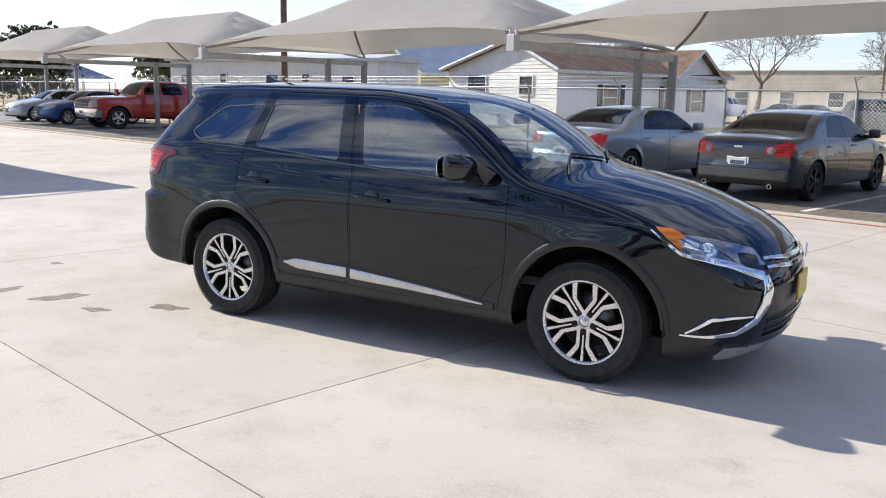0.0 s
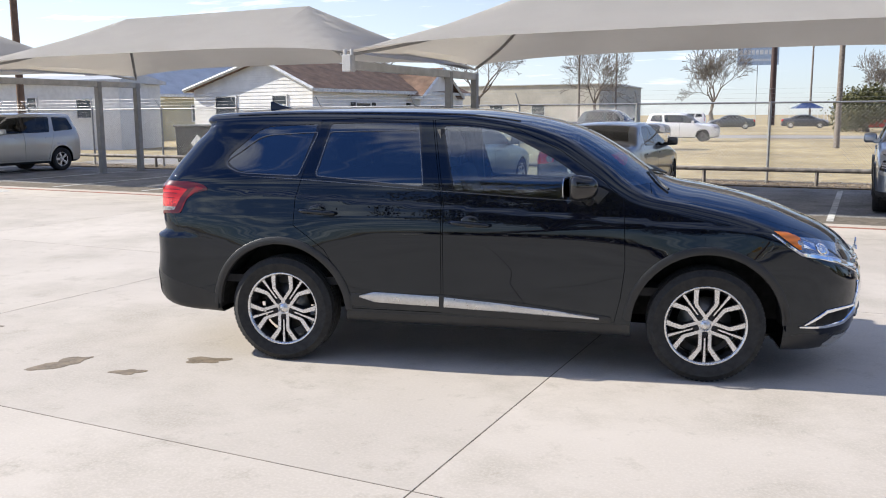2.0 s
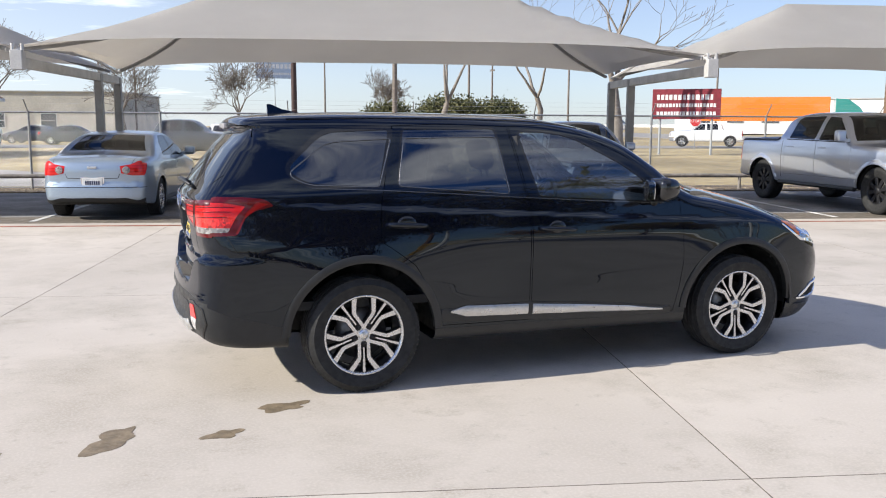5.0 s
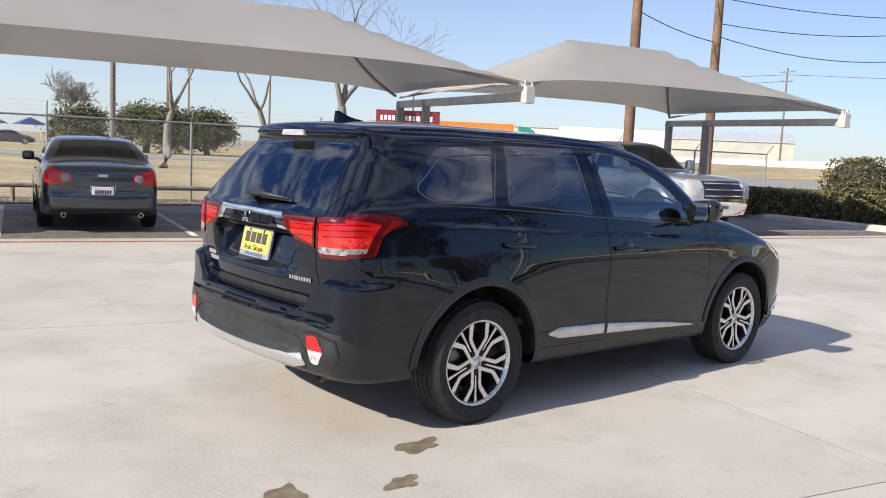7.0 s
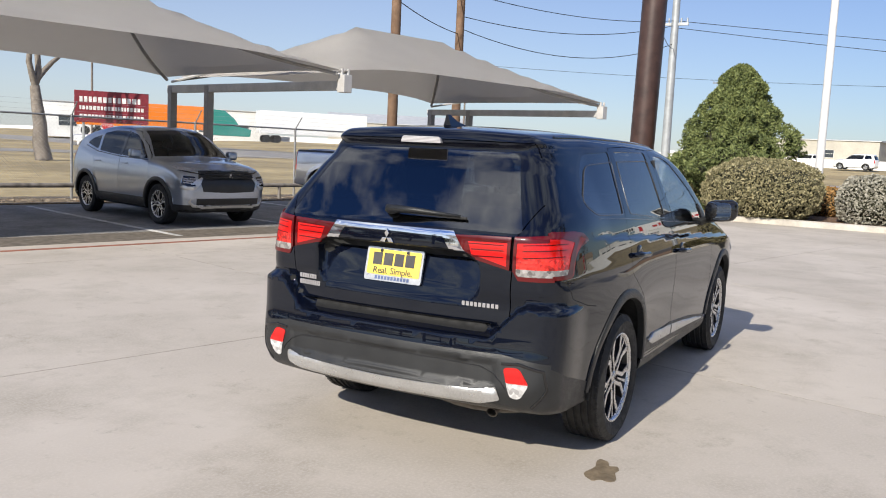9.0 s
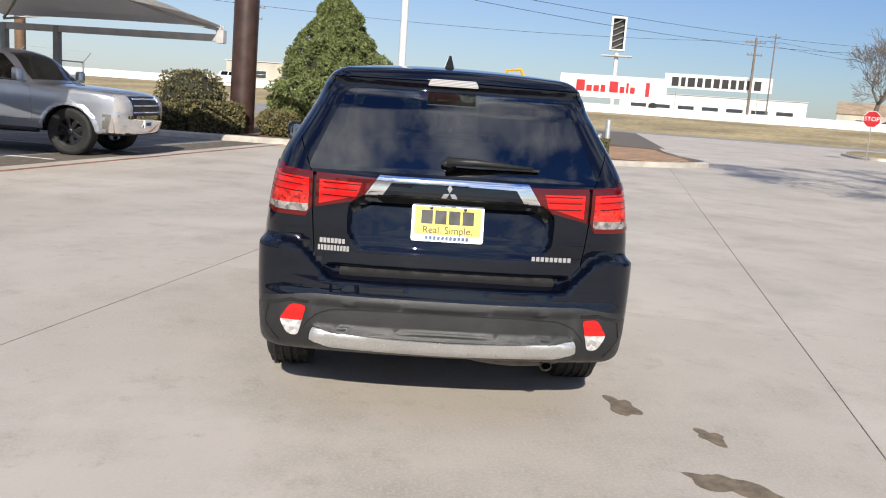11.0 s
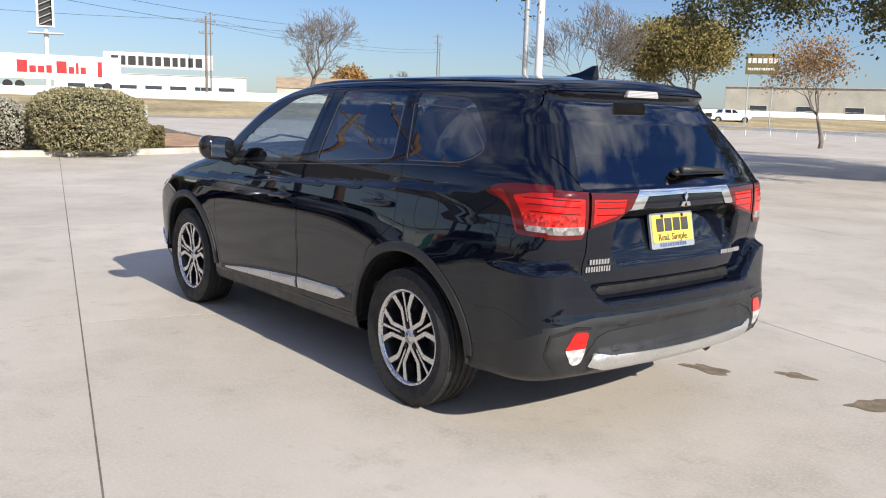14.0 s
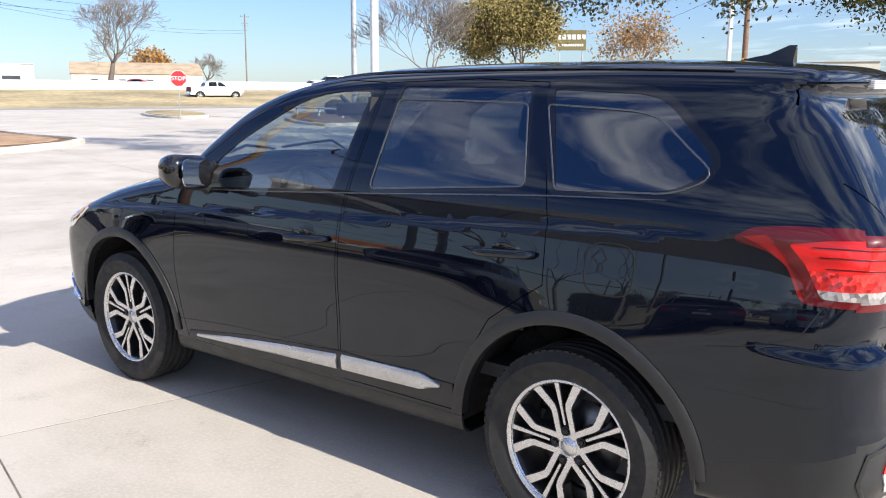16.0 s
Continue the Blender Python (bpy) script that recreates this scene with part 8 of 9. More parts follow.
pole(pose(24.0, -66.0, 0.0), 12.0, 0.2, 0.15, M_WHITEPOLE, "light_pole", "white light pole on a tall concrete footing", 0.45, lamp=True)
pole(pose(20.5, -60.0, 0.0), 12.0, 0.22, 0.17, M_WOODPOLE, "utility_pole", "grey weathered utility pole", arms=((9.0, 1.0),))
pole(pose(21.4, 122.0, 0.0), 17.0, 0.45, 0.35, M_COLUMN, "sign_column", "distant dark pole")
pole(pose(11.0, 38.5, 0.0), 9.0, 0.14, 0.11, M_TWIG, "utility_pole", "grey wooden pole beyond the fence")
pole(pose(-22.0, 24.0, 0.0), 10.0, 0.15, 0.12, M_WOODPOLE, "utility_pole", "dark wooden utility pole behind the fence", arms=((9.3, 0.8),))
for x, y, h in ((180, -78, 20), (243, -192, 23), (150, -118, 17), (120, 62, 16), (60, 110, 14), (30, 140, 15), (-5, 120, 12), (95, -40, 11), (110, 20, 12), (75, 95, 13), (0, 150, 16), (38, 95, 12), (52, 120, 12)):
    pole(pose(x, y, 0.0), h, 0.17, 0.12, M_TWIG, "utility_pole", "distant wooden utility pole with cross arms", arms=((h - 0.6, 1.2), (h - 2.0, 0.9)))


def cable(name, p, q, sag, r=0.012, n=18):
    p, q = Vector(p), Vector(q)
    bm = bm_new()
    add_path(bm, [p.lerp(q, k / n) - Vector((0, 0, sag * 4 * (k / n) * (1 - k / n))) for k in range(n + 1)], r, 5)
    return tagged(part(name, bm, M_WIRE), "black overhead cable hanging between poles", "cable", "overhead cables")


for p, q, s in (((15.5, 11.0, 6.6), (20.3, 11.5, 6.7), 0.1), ((20.3, 11.5, 6.7), (33.6, 7.65, 7.6), 0.35), ((20.3, 11.5, 5.9), (33.6, 7.65, 7.4), 0.5), ((15.5, 11.0, 5.6), (20.3, 11.5, 5.3), 0.1), ((20.3, 11.5, 5.5), (33.6, 7.65, 6.6), 0.8),
                ((33.6, 7.65, 7.6), (75.0, -42.0, 9.0), 0.6), ((33.6, 7.65, 7.3), (75.0, -42.0, 8.4), 0.9), ((15.5, 11.0, 6.6), (-20.0, 60.0, 12.0), 1.0), ((15.5, 11.0, 9.8), (33.6, 7.65, 10.2), 0.4), ((15.5, 11.0, 9.0), (-22.0, 24.0, 9.2), 0.9),
                ((-22.0, 24.0, 9.2), (-60.0, 20.0, 9.0), 0.8), ((33.6, 7.65, 6.4), (19.75, 5.0, 6.6), 0.5), ((243, -192, 21), (180, -78, 18.5), 2.0), ((180, -78, 18.5), (120, 62, 15), 2.5), ((243, -192, 20), (180, -78, 17.5), 2.0),
                ((120, 62, 15), (60, 110, 13.4), 1.5), ((60, 110, 13.4), (0, 150, 15.4), 1.5), ((120, 62, 14), (60, 110, 12.0), 1.5), ((20.5, -60, 9.2), (60, -110, 9.5), 1.0), ((20.5, -60, 9.2), (-40, -30, 9.4), 1.6), ((75, 95, 12.4), (38, 95, 11.4), 0.6), ((38, 95, 11.4), (-5, 120, 11.4), 0.8)):
    cable("cable", p, q, s, 0.014 if max(abs(p[0]), abs(q[0])) < 80 else 0.03)

# ---------------------------------------------------------------- road, verge and highway wall
M_WALL_WHITE = simple("whitewashed highway barrier", (0.74, 0.73, 0.71), 0.8, 0, 0.12, 0.3)
sheet("frontage_road", [(41, -300), (66, -300), (66, 300), (41, 300)], -0.02, M_ROAD, "sun-bleached frontage road", "road", FLAT, 0.05)
sheet("exit_drive", [(24, -40), (42, -40), (42, -5.5), (31.5, -4.5), (24.0, -6.2)], -0.012, M_ROAD, "paved exit drive to the frontage road", "road", FLAT, 0.03)
verge = part("verge_embankment", (lambda bm: (add_prism(bm, [(-400, 0), (400, 0), (400, -0.2), (-400, -0.2)], 1.0), bm)[1])(bm_new()), M_GRASS)
vm = bm_new()
for a, z in ((66, -0.08), (74, 0.15), (88, 0.9), (98, 1.25), (140, 1.25), (170, 1.0), (420, 0.6)):
    for b in (-420, -100, 0, 100, 420):
        vm.verts.new((a, b, z))
vm.verts.ensure_lookup_table()
for i in range(6):
    for j in range(4):
        vm.faces.new([vm.verts[i * 5 + j], vm.verts[(i + 1) * 5 + j], vm.verts[(i + 1) * 5 + j + 1], vm.verts[i * 5 + j + 1]])
bmesh.ops.recalc_face_normals(vm, faces=vm.faces[:])
if vm.faces[:][0].normal.z < 0:
    bmesh.ops.reverse_faces(vm, faces=vm.faces[:])
vm.to_mesh(verge.data)
vm.free()
verge.matrix_world = FLAT
tagged(verge, "dry grass embankment rising to the highway", "verge", kind="structure")
bw = bm_new()
add_prism(bw, [(0.0, 0.0), (0.6, 0.0), (0.42, 0.25), (0.32, 0.95), (0.22, 0.95), (0.12, 0.25)], 720, pose(0, 0, 0, 90, 0, 0))
barrier = part("highway_barrier", bw, M_WALL_WHITE)
barrier.matrix_world = lot(100, 360, 1.2)
tagged(barrier, "long white concrete highway barrier", "barrier", kind="structure")
bw = bm_new()
add_prism(bw, [(0.0, 0.0), (0.6, 0.0), (0.42, 0.25), (0.32, 1.1), (0.22, 1.1), (0.12, 0.25)], 720, pose(0, 0, 0, 90, 0, 0))
barrier2 = part("highway_barrier_far", bw, M_WALL_WHITE)
barrier2.matrix_world = lot(134, 360, 1.4)
tagged(barrier2, "second white barrier across the highway", "barrier", kind="structure")


def island(cx, cy, rx, ry, turn, material, label):
    poly = [(rx * math.cos(2 * math.pi * k / 28), ry * math.sin(2 * math.pi * k / 28)) for k in range(28)]
    bm = bm_new()
    add_prism(bm, poly, 0.14, Matrix.Translation((0, 0, -0.02)), 0.03)
    ob = part("kerbed_island", bm, M_KERB)
    ob.matrix_world = pose(cx, cy, 0, 0, 0, turn)
    tagged(ob, label, "island", kind="structure")
    bm = bm_new()
    add_prism(bm, [(p[0] * 0.94 - 0.0, p[1] * 0.88) for p in poly], 0.03, Matrix.Translation((0, 0, 0.115)))
    o2 = part("island_soil", bm, material)
    o2.matrix_world = pose(cx, cy, 0, 0, 0, turn)
    tagged(o2, "soil of a kerbed traffic island", "soil", kind="structure")


island(29.5, -27.5, 8.5, 2.2, -42, M_SOIL, "kerbed island with a light pole and shrubs")
island(0.4, -19.9, 5.5, 1.9, -6, M_SOIL, "kerbed island planted with ornamental grass")
island(40.0, -25.5, 6.0, 1.7, -28, M_GRASS, "grassy island with the stop sign")
for k, (x, y, s) in enumerate(((25.6, -25.9, 0.5), (27.0, -27.4, 0.55), (23.5, -23.9, 0.35), (32.0, -30.5, 0.6))):
    shrub(pose(x, y, 0.12), (s * 1.3, s, s * 0.7), 2500, 0.07, M_LEAF_HEDGE, "low dark clipped shrub on the island", 40 + k)


def grass_tuft(m, n, h, seed):
    rnd = random.Random(seed)
    V, F = [], []
    for _ in range(n):
        a, r = rnd.uniform(0, 6.28), rnd.uniform(0, 0.25)
        p = Vector((r * math.cos(a), r * math.sin(a), 0))
        d = Vector((math.cos(a), math.sin(a), 0))
        s = Vector((-math.sin(a), math.cos(a), 0)) * 0.012
        hh, ll = h * rnd.uniform(0.5, 1.1), rnd.uniform(0.15, 0.7) * h
        i = len(V)
        V += [p - s, p + s, p + d * ll * 0.4 + Vector((0, 0, hh * 0.7)) + s * 0.7, p + d * ll * 0.4 + Vector((0, 0, hh * 0.7)) - s * 0.7, p + d * ll + Vector((0, 0, hh))]
        F += [(i, i + 1, i + 2, i + 3), (i + 3, i + 2, i + 4)]
    ob = obj_from("ornamental_grass", V, F, M_BLADE)
    ob.matrix_world = m
    return tagged(ob, "tuft of dark ornamental grass on the island", "grass", "grass tufts")


rnd_g = random.Random(77)
for k in range(16):
    grass_tuft(pose(-4.2 + k * 0.55, -19.4 - k * 0.05 + rnd_g.uniform(-0.6, 0.6), 0.12), 170, rnd_g.uniform(0.6, 0.95), k)
grass_tuft(pose(28.3, -28.6, 0.12), 260, 1.3, 99)

# trees of the lot and the land
live_oak(pose(-3.0, -21.0, -0.05), (7.7, 2.8), 9.4, 8.8, 12)
bare_tree(pose(27.6, -42.5, 0), 6.8, 36, 0.72, 5, M_TWIG, "olive-brown leafy tree by the road", 0.2, 0.024, M_LEAF_OLIVE, 3, 60000, 0.10)
bare_tree(pose(28.6, -34.5, 0), 7.8, 7, 0.85, 6, M_TWIG, "leafless young tree on the island", 0.22, 0.017, twig=0.022)
bare_tree(pose(16.6, -36.8, 0), 5.6, 9, 0.95, 5, M_TWIG, "small tree with few rusty leaves", 0.25, 0.018, M_LEAF_RUST, 3, 2600, 0.09)
bare_tree(pose(128, -73, 0.8), 17, 10, 0.9, 6, M_TWIG, "large leafless tree beyond the highway", 0.18, 0.022, twig=0.04)
bare_tree(pose(13.3, 37.8, 0), 8.5, 14, 0.8, 4, M_BARK_PALE, "pruned tree with bent pale limbs", 0.35, 0.032, fork=2, lean=0.12)
bare_tree(pose(22.5, 44.5, 0), 11.5, 15, 0.7, 5, M_BARK_PALE, "pale leafless tree with upright limbs", 0.28, 0.022, fork=2, twig=0.022)
bare_tree(pose(23.8, 37.0, 0), 13.5, 16, 0.8, 6, M_BARK_PALE, "large pale leafless tree by the fence", 0.25, 0.028, fork=2, twig=0.022)
bare_tree(pose(-14.2, 47.0, 0), 5.6, 17, 0.6, 5, M_BARK_PALE, "many-stemmed leafless tree before the house", 0.16, 0.03, fork=4)
bare_tree(pose(-16.7, 100.0, 0), 13, 18, 0.95, 6, M_TWIG, "wide leafless tree beyond the houses", 0.22, 0.024, twig=0.03)
bare_tree(pose(-2.0, 105.0, 0), 11, 19, 0.95, 6, M_TWIG, "wide leafless tree beyond the houses", 0.22, 0.022, twig=0.03)
bare_tree(pose(14.0, 130.0, 0), 13, 20, 1.0, 6, M_TWIG, "wide leafless tree in the distance", 0.2, 0.022, twig=0.04)
bare_tree(pose(32.0, 118.0, 0), 10, 23, 0.95, 6, M_TWIG, "leafless tree in the distance", 0.22, 0.02, twig=0.04)
bare_tree(pose(-60.0, 60.0, 0), 9, 24, 0.95, 5, M_TWIG, "leafless tree beyond the houses", 0.22, 0.02)
for x, y, h, sd in ((27, 74, 3.8, 51), (32.0, 72, 3.6, 52), (22.0, 76, 3.4, 53)):
    bare_tree(pose(x, y, 0), h, sd, 1.35, 4, M_TWIG, "broad dark green evergreen oak", 0.12, 0.03, M_LEAF_OAK, 4, 16000, 0.17)
for x, y, h, sd in ((-52, 34, 5, 61), (-58, 30, 5.5, 62), (-47, 40, 5, 63), (-62, 22, 5, 64)):
    bare_tree(pose(x, y, 0), h, sd, 1.2, 3, M_TWIG, "dark evergreen scrub beyond the fence", 0.16, 0.03, M_LEAF_OAK, 4, 3500, 0.3)
bare_tree(pose(185, -120, 0.6), 10, 71, 1.0, 4, M_TWIG, "distant tree with rusty leaves", 0.2, 0.03, M_LEAF_RUST, 4, 5000, 0.5)
bare_tree(pose(170, -122, 0.6), 9, 72, 1.0, 5, M_TWIG, "distant bare winter tree", 0.2, 0.03, twig=0.05)


# ---------------------------------------------------------------- houses and far buildings
def siding(name, col, pitch=0.12):
    m, nt, b = nodes_of(name)
    co = nt.nodes.new("ShaderNodeTexCoord")
    wv = nt.nodes.new("ShaderNodeTexWave")
    wv.wave_type, wv.bands_direction, wv.wave_profile = "BANDS", "Z", "SAW"
    wv.inputs["Scale"].default_value = 6.2832 / pitch / 20
    nt.links.new(co.outputs["Object"], wv.inputs["Vector"])
    nt.links.new(mixed(nt, noise_fac(nt, 1.2), tuple(c * 0.86 for c in col), col), b.inputs["Base Color"])
    b.inputs["Roughness"].default_value = 0.7
    bumped(nt, b, wv.outputs["Fac"], 0.6, 0.02)
    return m


M_SIDING = siding("white lap siding", (0.84, 0.83, 0.80))
M_YELLOW = siding("pale yellow siding", (0.55, 0.50, 0.33))
M_SHINGLE = simple("brown asphalt shingles", (0.21, 0.125, 0.08), 0.9, 0, 0.35, 1.5, 0.6, 12, fine=0.35)
M_METALROOF = simple("pale metal roof", (0.55, 0.56, 0.56), 0.5, 0.2, 0.12, 1)
M_PANE = simple("dark house window pane", (0.05, 0.06, 0.07), 0.12, 0, 0.2, 2)
M_FRAME = simple("white window frame", (0.72, 0.72, 0.70), 0.6)
M_SHUTTER = simple("black shutter", (0.02, 0.02, 0.02), 0.6)
M_BEIGE = simple("beige stucco wall", (0.50, 0.47, 0.40), 0.85, 0, 0.15, 0.3)
M_WHITEWALL = simple("white metal wall", (0.72, 0.72, 0.70), 0.7, 0, 0.1, 0.3)
M_TANROOF = simple("tan shingle roof", (0.40, 0.30, 0.20), 0.9, 0, 0.25, 0.6)


def window(parent, m, w, h, shutters=False):
    """A framed window on a wall: local x along the wall, -y outwards."""
    wn = new("window")
    wn.parent = parent
    wn.matrix_local = m
    bm = bm_new()
    add_box(bm, (-w / 2, -0.02, -h / 2), (w / 2, 0.02, h / 2))
    part("pane", bm, M_PANE, wn)
    bm = bm_new()
    for lo, hi in (((-w / 2 - 0.07, -0.06, -h / 2 - 0.07), (-w / 2, 0.03, h / 2 + 0.07)), ((w / 2, -0.06, -h / 2 - 0.07), (w / 2 + 0.07, 0.03, h / 2 + 0.07)), ((-w / 2, -0.06, h / 2), (w / 2, 0.03, h / 2 + 0.07)), ((-w / 2, -0.07, -h / 2 - 0.07), (w / 2, 0.03, -h / 2)), ((-w / 2, -0.045, -0.025), (w / 2, 0.02, 0.025))):
        add_box(bm, lo, hi)
    part("frame", bm, M_FRAME, wn)
    if shutters:
        for sg in (-1, 1):
            bm = bm_new()
            add_box(bm, (sg * (w / 2 + 0.28) - 0.19, -0.05, -h / 2 - 0.05), (sg * (w / 2 + 0.28) + 0.19, 0.0, h / 2 + 0.05))
            part("shutter", bm, M_SHUTTER, wn)


def gable_house(m, w, ln, eave, ridge, m_wall, m_roof, label, front=(), right=(), over=0.4, name="house", left=None):
    """A house with a gable at y = 0 (facing -y), its ridge along +y; windows as (place, height, width, tall, shutters). left: a longer slope on the -x side."""
    t = thing(name, m, label, "house")
    wl = left or w / 2
    bm = bm_new()
    prof = [(-wl, -0.2), (w / 2, -0.2), (w / 2, eave), (0, ridge), (-wl, eave)]
    add_prism(bm, prof, ln, pose(0, ln, 0, 90, 0, 0))
    part("wall", bm, m_wall, t)
    for sg in (-1, 1):
        bm = bm_new()
        half = w / 2 if sg > 0 else wl
        sl = (ridge - eave) / half
        x1 = sg * (half + over)
        z1 = eave - sl * over
        a = [(0, -over, ridge + 0.03), (x1, -over, z1 + 0.03), (x1, ln + over, z1 + 0.03), (0, ln + over, ridge + 0.03)]
        lo = [bm.verts.new(p) for p in a]
        hi = [bm.verts.new((p[0], p[1], p[2] + 0.14)) for p in a]
        bm.faces.new(lo)
        bm.faces.new(hi[::-1])
        for i in range(4):
            bm.faces.new((lo[i], lo[(i + 1) % 4], hi[(i + 1) % 4], hi[i]))
        bmesh.ops.recalc_face_normals(bm, faces=bm.faces[:])
        part("roof", bm, m_roof, t)
        bm = bm_new()
        p, q = Vector((0, -over - 0.03, ridge + 0.10)), Vector((x1, -over - 0.03, z1 + 0.10))
        add_path(bm, [p, q], 0.1, 4)
        part("bargeboard", bm, M_FRAME, t)
        bm = bm_new()
        add_box(bm, (x1 - 0.03, -over, z1 - 0.02), (x1 + 0.03, ln + over, z1 + 0.15))
        part("fascia", bm, M_FRAME, t)
    # lap boards of the front wall
    n = int(ridge / 0.19)
    for k in range(n):
        z = 0.19 * k
        f = 1.0 if z < eave else (ridge - z) / (ridge - eave)
        bm = bm_new()
        add_prism(bm, [(0.0, 0.0), (-0.028, 0.0), (-0.006, 0.188), (0.0, 0.188)], (wl + w / 2) * f - 0.02, Matrix(((0, 0, 1, -wl * f + 0.01), (1, 0, 0, 0), (0, 1, 0, z), (0, 0, 0, 1))))
        part("lap_board", bm, m_wall, t)
    for x, z, ww, hh, s in front:
        window(t, Matrix.Translation((x, -0.02, z)), ww, hh, s)
    for y, z, ww, hh, s in right:
        window(t, Matrix.Translation((w / 2 + 0.02, y, z)) @ pose(0, 0, 0, 0, 0, 90), ww, hh, s)
    return t


gable_house(lot(-26.6, 32.1, 0, -6), 6.6, 15.0, 3.0, 4.45, M_SIDING, M_SHINGLE, "white clapboard house with a brown shingle roof", ((-2.9, 2.0, 1.5, 1.25, False), (1.05, 2.15, 0.95, 0.95, False)), ((4.2, 1.6, 1.3, 1.3, True), (9.5, 1.6, 1.2, 1.3, True), (12.6, 1.6, 0.9, 1.3, False)), left=5.4)
gable_house(lot(-21.8, 43.2, 0, 90), 5.0, 6.0, 2.8, 4.3, M_SIDING, M_SHINGLE, "side wing of the white house with a brown roof", ((0.0, 1.5, 1.2, 1.2, True),), ((2.0, 1.5, 1.0, 1.2, False),), name="house_wing")
gable_house(lot(-46.0, 40.0), 8.0, 14.0, 3.2, 5.6, M_YELLOW, M_METALROOF, "pale yellow house behind the trailer home", ((1.6, 2.0, 0.8, 1.0, False), (-1.6, 2.0, 0.8, 1.0, False)), ((4.0, 1.8, 0.9, 1.1, False),))


def long_block(m, w, d, h, m_wall, label, wins=(), name="building", roof=None, slope=0.3):
    t = thing(name, m, label, "building")
    bm = bm_new()
    add_box(bm, (-w / 2, 0, -0.2), (w / 2, d, h), None, 0.03)
    part("wall", bm, m_wall, t)
    bm = bm_new()
    prof = [(-0.25, h), (d + 0.25, h), (d + 0.25, h + 0.15), (d / 2, h + 0.15 + slope), (-0.25, h + 0.15)]
    add_prism(bm, prof, w + 0.5, Matrix.Translation((-w / 2 - 0.25, 0, 0)) @ Matrix(((0, 0, 1, 0), (1, 0, 0, 0), (0, 1, 0, 0), (0, 0, 0, 1))))
    part("roof", bm, roof or M_METALROOF, t)
    for x, z, ww, hh in wins:
        window(t, Matrix.Translation((x, -0.02, z)), ww, hh)
    return t


long_block(lot(-39.5, 25.0, 0, 14), 16.0, 4.0, 3.3, M_WHITEWALL, "long white trailer home with small windows", [(-6.5, 2.0, 0.9, 0.9), (-3.4, 2.3, 0.5, 0.5), (0.5, 2.1, 0.9, 0.8), (3.0, 2.3, 0.5, 0.5), (6.0, 2.0, 0.8, 0.9)], "trailer_home")
long_block(lot(-70, 140, 0, 0), 62.0, 30.0, 6.6, M_BEIGE, "long low beige commercial building", [(-20 + 8 * k, 2.0, 2.4, 2.2) for k in range(6)])
long_block(pose(175, 20, 0.8, 0, 0, -95), 34, 18, 5.5, M_BEIGE, "beige warehouse across the highway", [(-10 + 6 * k, 3.0, 2.5, 1.4) for k in range(4)])
long_block(pose(150, -92, 0.8, 0, 0, -118), 24, 14, 3.2, M_BEIGE, "low house with a tan roof across the highway", [(-8 + 5 * k, 1.6, 1.4, 1.2) for k in range(4)], roof=M_TANROOF, slope=2.2)
long_block(pose(215, -78, 0.8, 0, 0, -110), 46, 20, 6.0, M_WHITEWALL, "white dealership hall across the highway", [(-18 + 6 * k, 2.0, 4.0, 2.6) for k in range(7)])
long_block(pose(62, -150, 0.0, 0, 0, -158), 60, 20, 6.5, M_BEIGE, "tan warehouse beyond the road", [(-24 + 8 * k, 2.4, 3.0, 1.6) for k in range(7)])
long_block(pose(110, 120, 0.5, 0, 0, -45), 40, 20, 6.0, M_WHITEWALL, "low white industrial building in the distance", [(-15 + 6 * k, 2.6, 3.0, 1.6) for k in range(6)])
long_block(pose(150, 92, 0.8, 0, 0, -55), 30, 15, 5.0, M_BEIGE, "grey gabled shed in the distance", [], slope=2.0)
sheet("neighbour_drive", [(-24, 16.6), (-9, 16.6), (-9, 22), (-19.5, 31.0), (-22.5, 31.0)], -0.06, M_ROAD, "grey driveway beyond the fence", "driveway", FLAT, 0.03)
sheet("far_street", [(-90, 52), (60, 60), (60, 68), (-90, 60)], -0.06, M_ROAD, "street beyond the dry lawn", "road", FLAT, 0.03)

# signs
M_MAROON = simple("maroon sign board", (0.20, 0.018, 0.03), 0.5)
M_SIGNWHITE = simple("white sign paint", (0.75, 0.75, 0.74), 0.5)
M_SIGNBLUE = simple("pale blue sign face", (0.42, 0.52, 0.66), 0.4)
M_STOPRED = simple("red sign sheeting", (0.50, 0.015, 0.02), 0.4)
M_ORANGE = paint("orange trailer paint", (0.75, 0.20, 0.02))
M_TEAL = paint("teal tractor paint", (0.02, 0.22, 0.18))


def lettering(text, size, material, parent, m, depth=0.004):
    cu = bpy.data.curves.new("lettering", "FONT")
    cu.body, cu.size, cu.extrude, cu.align_x, cu.align_y = text, size, depth, "CENTER", "CENTER"
    tmp = bpy.data.objects.new("lettering", cu)
    scene.collection.objects.link(tmp)
    dg = bpy.context.evaluated_depsgraph_get()
    me = bpy.data.meshes.new_from_object(tmp.evaluated_get(dg))
    bpy.data.objects.remove(tmp)
    ob = new("lettering", me)
    me.materials.clear()
    me.materials.append(material)
    ob.parent = parent
    ob.matrix_local = m
    return ob


